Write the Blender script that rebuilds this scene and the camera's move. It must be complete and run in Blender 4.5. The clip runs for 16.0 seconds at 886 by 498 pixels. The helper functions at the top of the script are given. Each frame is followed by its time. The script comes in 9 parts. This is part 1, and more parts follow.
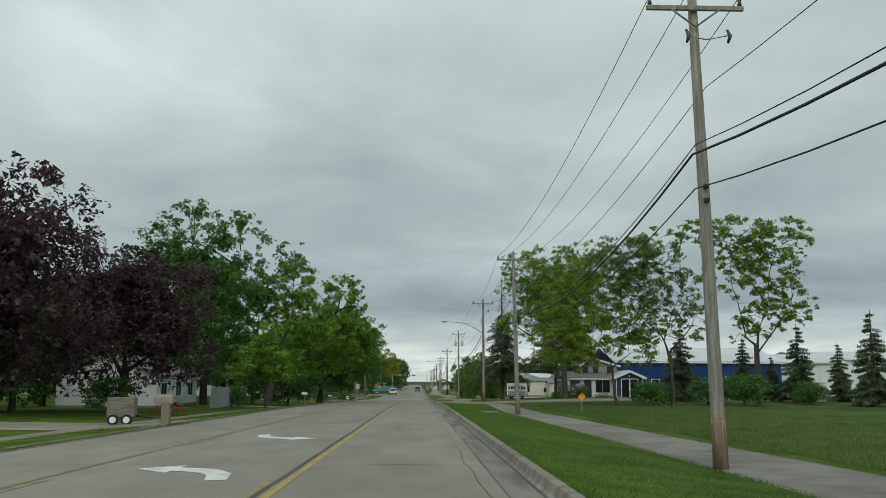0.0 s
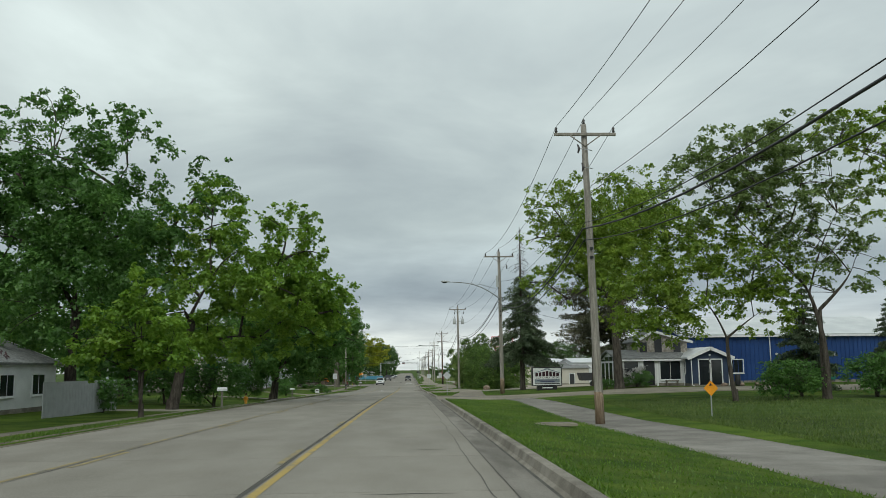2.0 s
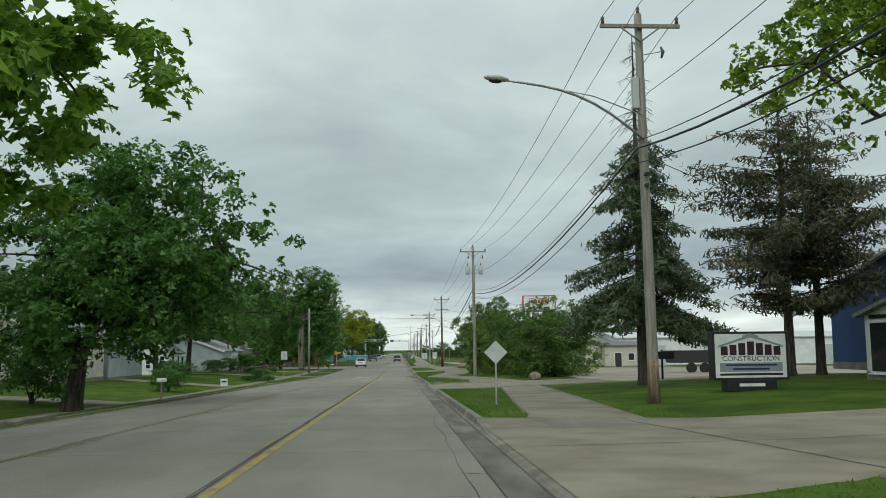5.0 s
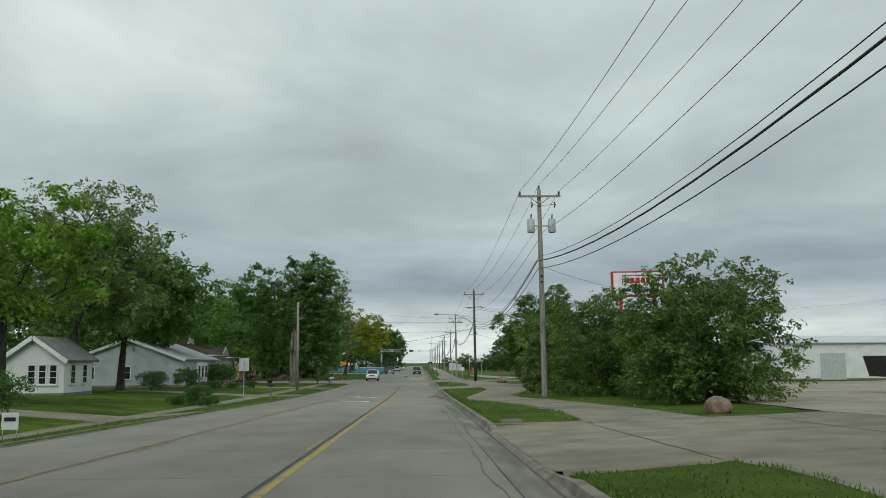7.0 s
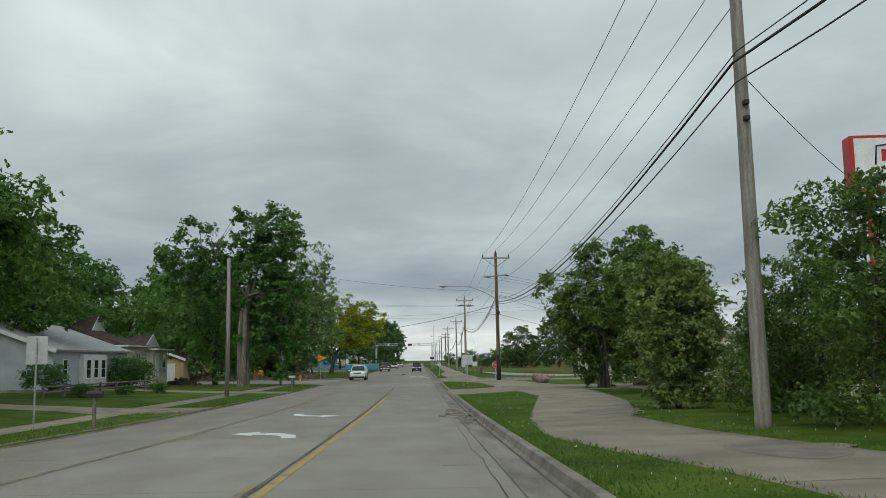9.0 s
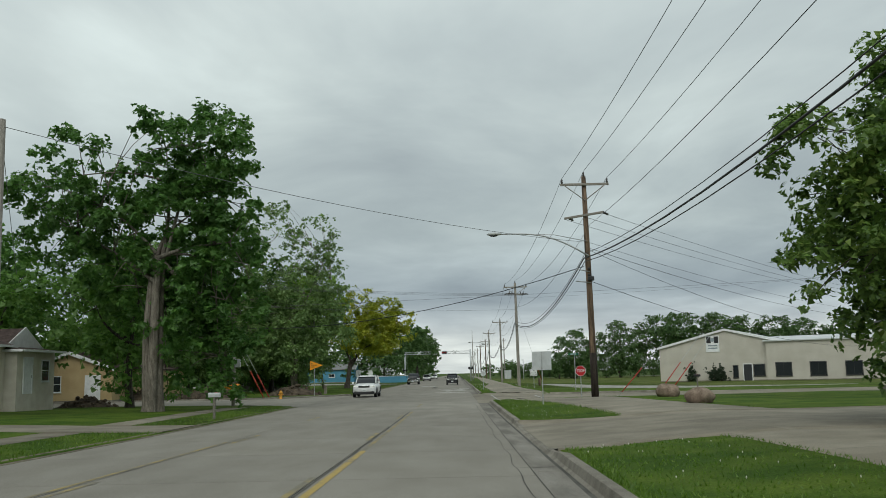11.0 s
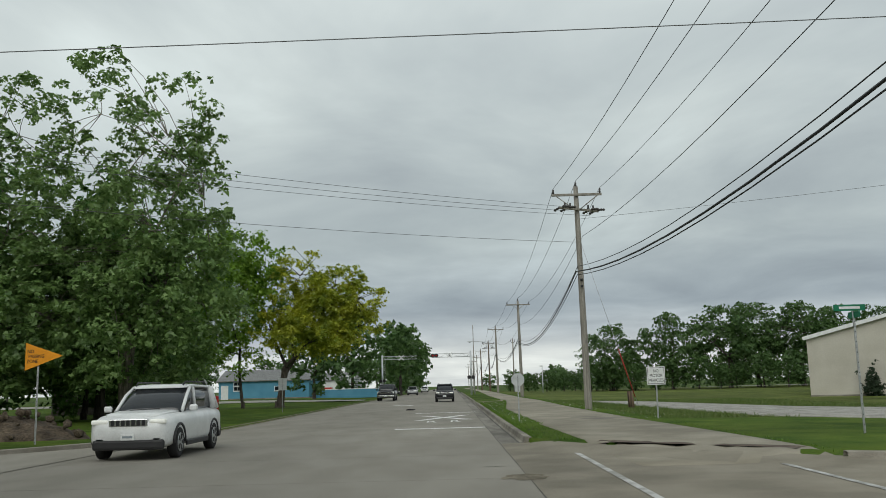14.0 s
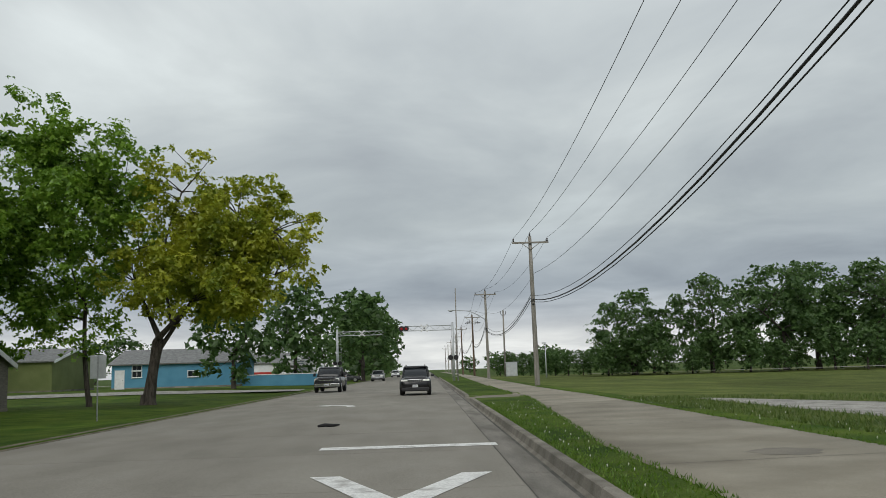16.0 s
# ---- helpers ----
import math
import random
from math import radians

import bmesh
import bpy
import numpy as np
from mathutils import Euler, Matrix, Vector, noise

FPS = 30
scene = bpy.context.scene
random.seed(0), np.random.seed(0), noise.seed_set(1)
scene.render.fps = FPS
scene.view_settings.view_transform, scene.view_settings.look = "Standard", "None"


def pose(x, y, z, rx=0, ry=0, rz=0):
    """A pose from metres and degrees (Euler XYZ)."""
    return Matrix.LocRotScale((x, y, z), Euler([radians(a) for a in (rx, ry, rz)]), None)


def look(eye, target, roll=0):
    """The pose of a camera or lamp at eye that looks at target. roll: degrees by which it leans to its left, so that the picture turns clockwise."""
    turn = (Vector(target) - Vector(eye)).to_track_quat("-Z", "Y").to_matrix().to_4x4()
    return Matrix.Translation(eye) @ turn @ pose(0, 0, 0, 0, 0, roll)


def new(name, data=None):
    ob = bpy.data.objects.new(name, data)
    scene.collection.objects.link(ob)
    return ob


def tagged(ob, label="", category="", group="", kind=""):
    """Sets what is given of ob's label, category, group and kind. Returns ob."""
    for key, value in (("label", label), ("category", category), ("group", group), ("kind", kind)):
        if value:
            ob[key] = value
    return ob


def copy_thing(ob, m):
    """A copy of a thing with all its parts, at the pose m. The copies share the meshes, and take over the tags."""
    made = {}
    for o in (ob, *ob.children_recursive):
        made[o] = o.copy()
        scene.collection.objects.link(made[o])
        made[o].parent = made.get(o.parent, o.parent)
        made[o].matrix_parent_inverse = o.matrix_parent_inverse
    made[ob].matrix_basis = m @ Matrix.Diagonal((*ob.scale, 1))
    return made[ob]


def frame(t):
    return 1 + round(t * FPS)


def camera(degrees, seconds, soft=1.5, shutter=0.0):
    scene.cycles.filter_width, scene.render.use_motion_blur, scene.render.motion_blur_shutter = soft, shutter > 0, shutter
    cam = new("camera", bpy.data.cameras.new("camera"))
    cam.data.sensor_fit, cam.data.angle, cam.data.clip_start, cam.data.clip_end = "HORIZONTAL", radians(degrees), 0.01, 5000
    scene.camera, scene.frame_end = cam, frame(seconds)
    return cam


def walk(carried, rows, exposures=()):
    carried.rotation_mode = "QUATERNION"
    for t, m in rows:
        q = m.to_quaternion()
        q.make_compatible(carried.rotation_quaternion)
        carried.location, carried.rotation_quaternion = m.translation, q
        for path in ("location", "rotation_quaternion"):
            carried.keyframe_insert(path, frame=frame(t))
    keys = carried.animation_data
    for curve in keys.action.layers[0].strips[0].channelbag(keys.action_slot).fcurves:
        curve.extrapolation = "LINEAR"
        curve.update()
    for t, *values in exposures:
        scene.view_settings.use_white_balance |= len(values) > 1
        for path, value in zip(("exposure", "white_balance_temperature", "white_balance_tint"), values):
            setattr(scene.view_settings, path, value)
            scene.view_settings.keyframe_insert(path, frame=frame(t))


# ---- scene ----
cam = camera(53.04, 16.0, soft=0.45)
# seconds, x, y, z, yaw, pitch, roll
ROWS = [
    (0.0, -0.000, -0.000, 1.494, -1.49, 8.46, -0.29),
    (0.5, -0.059, 7.811, 1.439, -1.24, 8.57, -0.00),
    (1.0, -0.108, 15.660, 1.384, -1.57, 8.79, 0.20),
    (1.5, -0.115, 23.634, 1.327, -1.48, 8.22, 0.52),
    (2.0, -0.088, 31.717, 1.268, -2.11, 7.71, 0.64),
    (2.5, -0.023, 39.830, 1.211, -2.37, 7.18, 0.86),
    (3.0, 0.056, 47.914, 1.153, -2.22, 6.87, 0.64),
    (3.5, 0.135, 56.005, 1.089, -2.64, 6.82, 0.22),
    (4.0, 0.180, 64.110, 1.014, -3.99, 6.72, -0.04),
    (4.5, 0.150, 72.239, 0.931, -3.18, 6.40, 0.27),
    (5.0, 0.097, 80.384, 0.839, -2.75, 6.45, 0.54),
    (7.5, -0.040, 121.137, 0.245, -1.27, 7.36, 0.52),
    (8.0, -0.048, 129.341, 0.120, -1.14, 7.28, 0.80),
    (8.5, -0.039, 137.598, -0.006, -0.88, 7.22, 1.08),
    (9.0, -0.028, 145.927, -0.133, -1.46, 7.12, 0.81),
    (9.5, -0.013, 154.308, -0.263, -2.00, 7.36, 0.94),
    (10.0, 0.012, 162.797, -0.404, -1.03, 7.50, 1.20),
    (12.5, 0.035, 205.665, -0.836, 1.75, 8.78, 0.96),
    (13.0, 0.037, 214.218, -0.869, 0.58, 8.84, 0.99),
    (13.5, 0.041, 222.811, -0.886, 0.00, 8.87, 1.21),
    (14.0, 0.043, 231.491, -0.893, 0.59, 8.79, 1.53),
    (14.5, 0.045, 240.158, -0.901, 0.42, 8.64, 1.68),
    (15.0, 0.051, 248.803, -0.913, -0.14, 8.41, 1.72),
    (15.5, 0.046, 257.423, -0.925, -0.41, 7.84, 1.97),
    (16.0, 0.026, 266.024, -0.932, -0.98, 7.72, 1.76),
]
walk(cam, [(t, pose(x, y, z, 90 + pitch, roll, yaw)) for t, x, y, z, yaw, pitch, roll in ROWS],
     exposures=[(0.0, -0.08, 6480, -1), (2.5, 0.1, 6520, 2), (5.0, 0.1, 6450, -2), (7.5, -0.06, 6430, 1), (9.0, -0.05, 6460, 2), (13.5, -0.03, 6580, 4), (16.0, -0.02, 6600, 9)])

# ---- light ----
world = bpy.data.worlds.new("overcast_sky")
scene.world = world
world.use_nodes = True
wn, wl = world.node_tree.nodes, world.node_tree.links
wn.clear()


def wnode(kind, **settings):
    n = wn.new(kind)
    for key, value in settings.items():
        setattr(n, key, value)
    return n


def ramp_of(node, stops):
    ramp = node.color_ramp
    while len(ramp.elements) > 1:
        ramp.elements.remove(ramp.elements[-1])
    for k, (at, col) in enumerate(stops):
        e = ramp.elements[0] if k == 0 else ramp.elements.new(at)
        e.position, e.color = at, (*col, 1) if len(col) == 3 else col


SUN_TURN, SUN_HIGH = 195.0, 40.0
sky = wnode("ShaderNodeTexSky", sky_type="NISHITA", sun_disc=False, sun_elevation=radians(SUN_HIGH), sun_rotation=radians(SUN_TURN))
coord = wnode("ShaderNodeTexCoord")
split = wnode("ShaderNodeSeparateXYZ")
wl.new(coord.outputs["Generated"], split.inputs[0])
# the flat cloud layer, seen in perspective: directions divided by their height
lift = wnode("ShaderNodeMath", operation="ADD")
lift.inputs[1].default_value = 0.10
floor_z = wnode("ShaderNodeMath", operation="MAXIMUM")
floor_z.inputs[1].default_value = 0.0
wl.new(split.outputs["Z"], floor_z.inputs[0])
wl.new(floor_z.outputs[0], lift.inputs[0])
layer = wnode("ShaderNodeVectorMath", operation="DIVIDE")
spread = wnode("ShaderNodeCombineXYZ")
for axis in "XYZ":
    wl.new(lift.outputs[0], spread.inputs[axis])
wl.new(coord.outputs["Generated"], layer.inputs[0])
wl.new(spread.outputs[0], layer.inputs[1])
cloud = wnode("ShaderNodeTexNoise")
cloud.inputs["Scale"].default_value, cloud.inputs["Detail"].default_value, cloud.inputs["Roughness"].default_value = 0.95, 6.0, 0.54
cloud.inputs["Distortion"].default_value = 0.35
shift = wnode("ShaderNodeMapping")
shift.inputs["Location"].default_value, shift.inputs["Scale"].default_value = (3.1, 1.4, 0.0), (1.0, 0.8, 0.0)
wl.new(layer.outputs[0], shift.inputs[0])
wl.new(shift.outputs[0], cloud.inputs["Vector"])
cloud_ramp = wnode("ShaderNodeValToRGB")
ramp_of(cloud_ramp, [(0.30, (0.74, 0.75, 0.78)), (0.46, (0.92, 0.93, 0.94)), (0.60, (1.10, 1.10, 1.09)), (0.74, (1.32, 1.32, 1.30))])
# thin places in the cloud, where more light comes through
thin = cloud.outputs["Fac"]
for azimuth, high, wide, gain in ((-17.0, 18.5, 0.985, 0.16), (-10.0, 14.0, 0.992, 0.10), (6.0, 12.0, 0.990, 0.05)):
    toward = wnode("ShaderNodeVectorMath", operation="DOT_PRODUCT")
    a, h = radians(azimuth), radians(high)
    toward.inputs[1].default_value = (math.sin(a) * math.cos(h), math.cos(a) * math.cos(h), math.sin(h))
    wl.new(coord.outputs["Generated"], toward.inputs[0])
    near = wnode("ShaderNodeMapRange", interpolation_type="SMOOTHSTEP")
    near.inputs["From Min"].default_value, near.inputs["From Max"].default_value = wide, 1.0
    near.inputs["To Min"].default_value, near.inputs["To Max"].default_value = 0.0, gain
    wl.new(toward.outputs["Value"], near.inputs[0])
    total = wnode("ShaderNodeMath", operation="ADD")
    wl.new(thin, total.inputs[0])
    wl.new(near.outputs[0], total.inputs[1])
    thin = total.outputs[0]
wl.new(thin, cloud_ramp.inputs[0])
height_ramp = wnode("ShaderNodeValToRGB")
ramp_of(height_ramp, [(0.0, (0.768, 0.790, 0.797)), (0.035, (0.729, 0.750, 0.766)), (0.056, (0.492, 0.530, 0.580)), (0.085, (0.364, 0.410, 0.466)),
                      (0.16, (0.453, 0.500, 0.528)), (0.30, (0.591, 0.640, 0.662)), (0.45, (0.670, 0.720, 0.745)), (0.62, (0.611, 0.650, 0.673)), (1.0, (0.571, 0.610, 0.631))])
wl.new(split.outputs["Z"], height_ramp.inputs[0])
both = wnode("ShaderNodeMix", data_type="RGBA", blend_type="MULTIPLY")
both.inputs["Factor"].default_value = 1.0
wl.new(height_ramp.outputs[0], both.inputs["A"])
wl.new(cloud_ramp.outputs[0], both.inputs["B"])
cloud_light = wnode("ShaderNodeBackground")
cloud_light.inputs["Strength"].default_value = 1.0
wl.new(both.outputs["Result"], cloud_light.inputs["Color"])
sky_light = wnode("ShaderNodeBackground")
sky_light.inputs["Strength"].default_value = 0.08
wl.new(sky.outputs[0], sky_light.inputs["Color"])
cover = wnode("ShaderNodeMixShader")
cover.inputs[0].default_value = 0.94
wl.new(sky_light.outputs[0], cover.inputs[1])
wl.new(cloud_light.outputs[0], cover.inputs[2])
wl.new(cover.outputs[0], wnode("ShaderNodeOutputWorld").inputs[0])

sun = new("sun", bpy.data.lights.new("sun", "SUN"))
sun.data.energy, sun.data.angle, sun.data.color = 1.2, radians(50), (1.0, 0.97, 0.93)
sun.matrix_world = look((0, 0, 60), (-30 * math.sin(radians(SUN_TURN)), -30 * math.cos(radians(SUN_TURN)), 60 - 30 * math.tan(radians(SUN_HIGH))))


# ---- materials ----
def material(name, low, high, scale=3.0, rough=0.85, fine=40.0, fine_amount=0.25, bump=0.3, metal=0.0, stretch=(1, 1, 1), lo=0.35, hi=0.65, spec=0.3, blotch=0.0, per_object=0.0, coat=0.0):
    """Two colours mixed by a broad noise, a fine grain over them, and relief from the grain."""
    m = bpy.data.materials.new(name)
    m.use_nodes = True
    n, l = m.node_tree.nodes, m.node_tree.links
    b = n["Principled BSDF"]
    b.inputs["Roughness"].default_value, b.inputs["Metallic"].default_value, b.inputs["Specular IOR Level"].default_value = rough, metal, spec
    b.inputs["Coat Weight"].default_value = coat
    tc, mp = n.new("ShaderNodeTexCoord"), n.new("ShaderNodeMapping")
    mp.inputs["Scale"].default_value = stretch
    l.new(tc.outputs["Object"], mp.inputs[0])
    broad, grain, ramp = n.new("ShaderNodeTexNoise"), n.new("ShaderNodeTexNoise"), n.new("ShaderNodeValToRGB")
    broad.inputs["Scale"].default_value, broad.inputs["Detail"].default_value = scale, 4.0
    grain.inputs["Scale"].default_value, grain.inputs["Detail"].default_value = fine, 3.0
    l.new(mp.outputs[0], broad.inputs["Vector"])
    l.new(mp.outputs[0], grain.inputs["Vector"])
    ramp_of(ramp, [(lo, low), (hi, high)])
    l.new(broad.outputs["Fac"], ramp.inputs[0])
    out = ramp.outputs[0]

    def times(a, source, amount):
        mr = n.new("ShaderNodeMapRange")
        mr.inputs["From Min"].default_value, mr.inputs["From Max"].default_value = 0.3, 0.7
        mr.inputs["To Min"].default_value, mr.inputs["To Max"].default_value = 1 - amount, 1 + amount
        l.new(source, mr.inputs[0])
        mx = n.new("ShaderNodeVectorMath")
        mx.operation = "SCALE"
        l.new(a, mx.inputs[0])
        l.new(mr.outputs[0], mx.inputs["Scale"])
        return mx.outputs[0]

    out = times(out, grain.outputs["Fac"], fine_amount)
    if blotch:
        wide = n.new("ShaderNodeTexNoise")
        wide.inputs["Scale"].default_value, wide.inputs["Detail"].default_value = scale * 0.13, 3.0
        l.new(mp.outputs[0], wide.inputs["Vector"])
        out = times(out, wide.outputs["Fac"], blotch)
    if per_object:
        info, mr = n.new("ShaderNodeObjectInfo"), n.new("ShaderNodeMapRange")
        mr.inputs["To Min"].default_value, mr.inputs["To Max"].default_value = 1 - per_object, 1 + per_object
        l.new(info.outputs["Random"], mr.inputs[0])
        mx = n.new("ShaderNodeVectorMath")
        mx.operation = "SCALE"
        l.new(out, mx.inputs[0])
        l.new(mr.outputs[0], mx.inputs["Scale"])
        out = mx.outputs[0]
    l.new(out, b.inputs["Base Color"])
    if bump:
        bp = n.new("ShaderNodeBump")
        bp.inputs["Strength"].default_value, bp.inputs["Distance"].default_value = bump, 0.02
        l.new(grain.outputs["Fac"], bp.inputs["Height"])
        l.new(bp.outputs[0], b.inputs["Normal"])
    return m


def leaf_material(name, dark, light, other=None, glow=0.45, patch=0.4):
    """Leaves: colour by leaf and by part of the crown, light shining through."""
    m = bpy.data.materials.new(name)
    m.use_nodes = True
    n, l = m.node_tree.nodes, m.node_tree.links
    n.clear()
    geo, tc, noise_n = n.new("ShaderNodeNewGeometry"), n.new("ShaderNodeTexCoord"), n.new("ShaderNodeTexNoise")
    noise_n.inputs["Scale"].default_value, noise_n.inputs["Detail"].default_value = 0.55, 2.0
    l.new(tc.outputs["Object"], noise_n.inputs["Vector"])
    mix = n.new("ShaderNodeMath")
    mix.operation = "MULTIPLY_ADD"
    l.new(geo.outputs["Random Per Island"], mix.inputs[0])
    mix.inputs[1].default_value = 1 - patch
    part_n = n.new("ShaderNodeMapRange")
    part_n.inputs["From Min"].default_value, part_n.inputs["From Max"].default_value = 0.35, 0.65
    part_n.inputs["To Min"].default_value, part_n.inputs["To Max"].default_value = 0.0, patch
    l.new(noise_n.outputs["Fac"], part_n.inputs[0])
    l.new(part_n.outputs[0], mix.inputs[2])
    ramp = n.new("ShaderNodeValToRGB")
    ramp_of(ramp, [(at, tuple(min(0.6, c * 1.9) for c in col)) for at, col in ((0.0, dark), (0.75, light), (1.0, other or light))])
    l.new(mix.outputs[0], ramp.inputs[0])
    diffuse, through_leaf, gloss = n.new("ShaderNodeBsdfDiffuse"), n.new("ShaderNodeBsdfTranslucent"), n.new("ShaderNodeBsdfGlossy")
    gloss.inputs["Roughness"].default_value = 0.45
    l.new(ramp.outputs[0], diffuse.inputs[0])
    l.new(ramp.outputs[0], through_leaf.inputs[0])
    a, b, o = n.new("ShaderNodeMixShader"), n.new("ShaderNodeMixShader"), n.new("ShaderNodeOutputMaterial")
    a.inputs[0].default_value, b.inputs[0].default_value = glow, 0.035
    l.new(diffuse.outputs[0], a.inputs[1])
    l.new(through_leaf.outputs[0], a.inputs[2])
    l.new(a.outputs[0], b.inputs[1])
    l.new(gloss.outputs[0], b.inputs[2])
    l.new(b.outputs[0], o.inputs[0])
    return m


def plain(name, colour, rough=0.6, metal=0.0, spec=0.4, emit=0.0, vary=0.08):
    m = material(name, tuple(c * (1 - vary) for c in colour), tuple(min(1, c * (1 + vary)) for c in colour), scale=2.5, rough=rough, fine=30, fine_amount=vary, bump=0.03, metal=metal, spec=spec)
    if emit:
        b = m.node_tree.nodes["Principled BSDF"]
        b.inputs["Emission Color"].default_value, b.inputs["Emission Strength"].default_value = (*colour, 1), emit
    return m


M = {}
M["lawn"] = material("lawn", (0.038, 0.078, 0.008), (0.088, 0.130, 0.017), scale=0.7, fine=26, fine_amount=0.35, bump=0.8, rough=0.95, spec=0.1, blotch=0.35)
M["meadow"] = material("meadow", (0.042, 0.076, 0.016), (0.080, 0.118, 0.027), scale=0.9, fine=18, fine_amount=0.4, bump=0.9, rough=0.95, spec=0.1, blotch=0.3)
M["concrete_road"] = material("concrete_road", (0.238, 0.222, 0.190), (0.286, 0.268, 0.232), scale=0.9, fine=60, fine_amount=0.14, bump=0.25, rough=0.9, stretch=(1.0, 0.35, 1.0), blotch=0.12, per_object=0.045, spec=0.2)
M["joint"] = material("joint_seal", (0.07, 0.068, 0.06), (0.13, 0.125, 0.11), scale=2, rough=0.95)
M["kerb"] = material("kerb_concrete", (0.165, 0.150, 0.124), (0.275, 0.254, 0.216), scale=1.6, fine=50, fine_amount=0.2, bump=0.3, rough=0.92, blotch=0.2, per_object=0.07)
M["gutter"] = material("gutter_concrete", (0.135, 0.125, 0.107), (0.250, 0.234, 0.205), scale=1.2, fine=50, fine_amount=0.2, bump=0.3, rough=0.92, stretch=(1.5, 0.3, 1), blotch=0.25, per_object=0.06)
M["path_asphalt"] = material("path_asphalt", (0.175, 0.164, 0.145), (0.262, 0.247, 0.22), scale=0.8, fine=90, fine_amount=0.25, bump=0.35, rough=0.95, blotch=0.2)
M["concrete"] = material("pale_concrete", (0.188, 0.168, 0.130), (0.268, 0.241, 0.191), scale=0.8, fine=60, fine_amount=0.15, bump=0.25, rough=0.92, blotch=0.2, per_object=0.05)
M["concrete_pale"] = material("newer_concrete", (0.222, 0.200, 0.156), (0.305, 0.278, 0.223), scale=0.8, fine=60, fine_amount=0.15, bump=0.25, rough=0.92, blotch=0.2, per_object=0.05)
M["yard"] = material("tan_yard", (0.27, 0.235, 0.185), (0.37, 0.33, 0.27), scale=0.5, fine=40, fine_amount=0.2, bump=0.3, rough=0.95, blotch=0.2)
M["yellow_worn"] = material("worn_yellow_paint", (0.20, 0.185, 0.145), (0.34, 0.27, 0.12), scale=2.0, fine=35, fine_amount=0.25, bump=0.1, rough=0.85, lo=0.4, hi=0.62)
M["white_worn"] = material("worn_white_paint", (0.28, 0.275, 0.255), (0.52, 0.515, 0.50), scale=2.4, fine=30, fine_amount=0.2, bump=0.1, rough=0.85, lo=0.4, hi=0.6)
M["dirt_edge"] = material("dirt_edge", (0.10, 0.085, 0.06), (0.20, 0.175, 0.13), scale=2.0, fine=20, fine_amount=0.4, bump=0.6, rough=0.97)
M["roof_pale"] = material("pale_grey_shingles", (0.33, 0.345, 0.35), (0.43, 0.445, 0.45), scale=3, fine=24, fine_amount=0.2, bump=0.4, rough=0.95)
M["dry_meadow"] = material("dry_meadow", (0.062, 0.084, 0.018), (0.118, 0.142, 0.036), scale=0.5, fine=18, fine_amount=0.4, bump=0.9, rough=0.95, spec=0.1, blotch=0.35)
M["path_stain"] = material("stained_concrete", (0.165, 0.15, 0.125), (0.235, 0.212, 0.175), scale=1.4, fine=60, fine_amount=0.15, bump=0.25, rough=0.9)
M["tactile"] = material("tactile_plate", (0.075, 0.055, 0.042), (0.15, 0.115, 0.09), scale=4, fine=40, fine_amount=0.3, bump=0.6, rough=0.9)
M["gravel"] = material("gravel", (0.24, 0.23, 0.21), (0.40, 0.385, 0.35), scale=2.0, fine=30, fine_amount=0.45, bump=0.8, rough=0.95)
M["yellow_paint"] = material("yellow_road_paint", (0.25, 0.215, 0.135), (0.43, 0.315, 0.10), scale=2.2, fine=35, fine_amount=0.25, bump=0.1, rough=0.8, lo=0.32, hi=0.5)
M["white_paint"] = material("white_road_paint", (0.42, 0.41, 0.39), (0.72, 0.72, 0.70), scale=3.0, fine=30, fine_amount=0.18, bump=0.1, rough=0.8, lo=0.3, hi=0.5)
M["crack"] = plain("crack_filler", (0.085, 0.080, 0.070), 0.95)
M["soil"] = material("dug_soil", (0.045, 0.035, 0.026), (0.11, 0.085, 0.06), scale=2.5, fine=14, fine_amount=0.4, bump=0.9, rough=0.97)
M["pole_grey"] = material("weathered_pole", (0.20, 0.185, 0.16), (0.33, 0.31, 0.275), scale=2.2, fine=30, fine_amount=0.3, bump=0.5, stretch=(6, 6, 0.5), rough=0.9)
M["pole_foot"] = material("scraped_pole_foot", (0.17, 0.115, 0.075), (0.32, 0.25, 0.18), scale=2.4, fine=26, fine_amount=0.4, bump=0.5, stretch=(6, 6, 0.6), rough=0.9)
M["pole_brown"] = material("tarred_pole", (0.035, 0.027, 0.021), (0.205, 0.140, 0.092), scale=1.3, fine=26, fine_amount=0.35, bump=0.5, stretch=(5, 5, 0.5), rough=0.85)
M["steel"] = material("galvanised_steel", (0.38, 0.39, 0.40), (0.52, 0.53, 0.54), scale=6, fine=40, fine_amount=0.12, bump=0.08, metal=0.7, rough=0.5)
M["dark_metal"] = plain("dark_metal", (0.035, 0.036, 0.038), 0.55, 0.3)
M["porcelain"] = plain("insulator", (0.055, 0.05, 0.048), 0.3)
M["cable"] = plain("cable_black", (0.025, 0.026, 0.028), 0.6)
M["cable_grey"] = plain("bare_wire", (0.16, 0.165, 0.17), 0.5, 0.5)
M["transformer"] = plain("transformer_grey", (0.45, 0.47, 0.47), 0.5)
M["tarred"] = material("tarred_timber", (0.018, 0.015, 0.013), (0.055, 0.042, 0.034), scale=3, fine=20, fine_amount=0.4, bump=0.6, stretch=(3, 3, 0.4), rough=0.9)
M["bark"] = material("bark", (0.040, 0.034, 0.028), (0.10, 0.087, 0.072), scale=3, fine=18, fine_amount=0.4, bump=0.9, stretch=(3, 3, 0.6), rough=0.95)
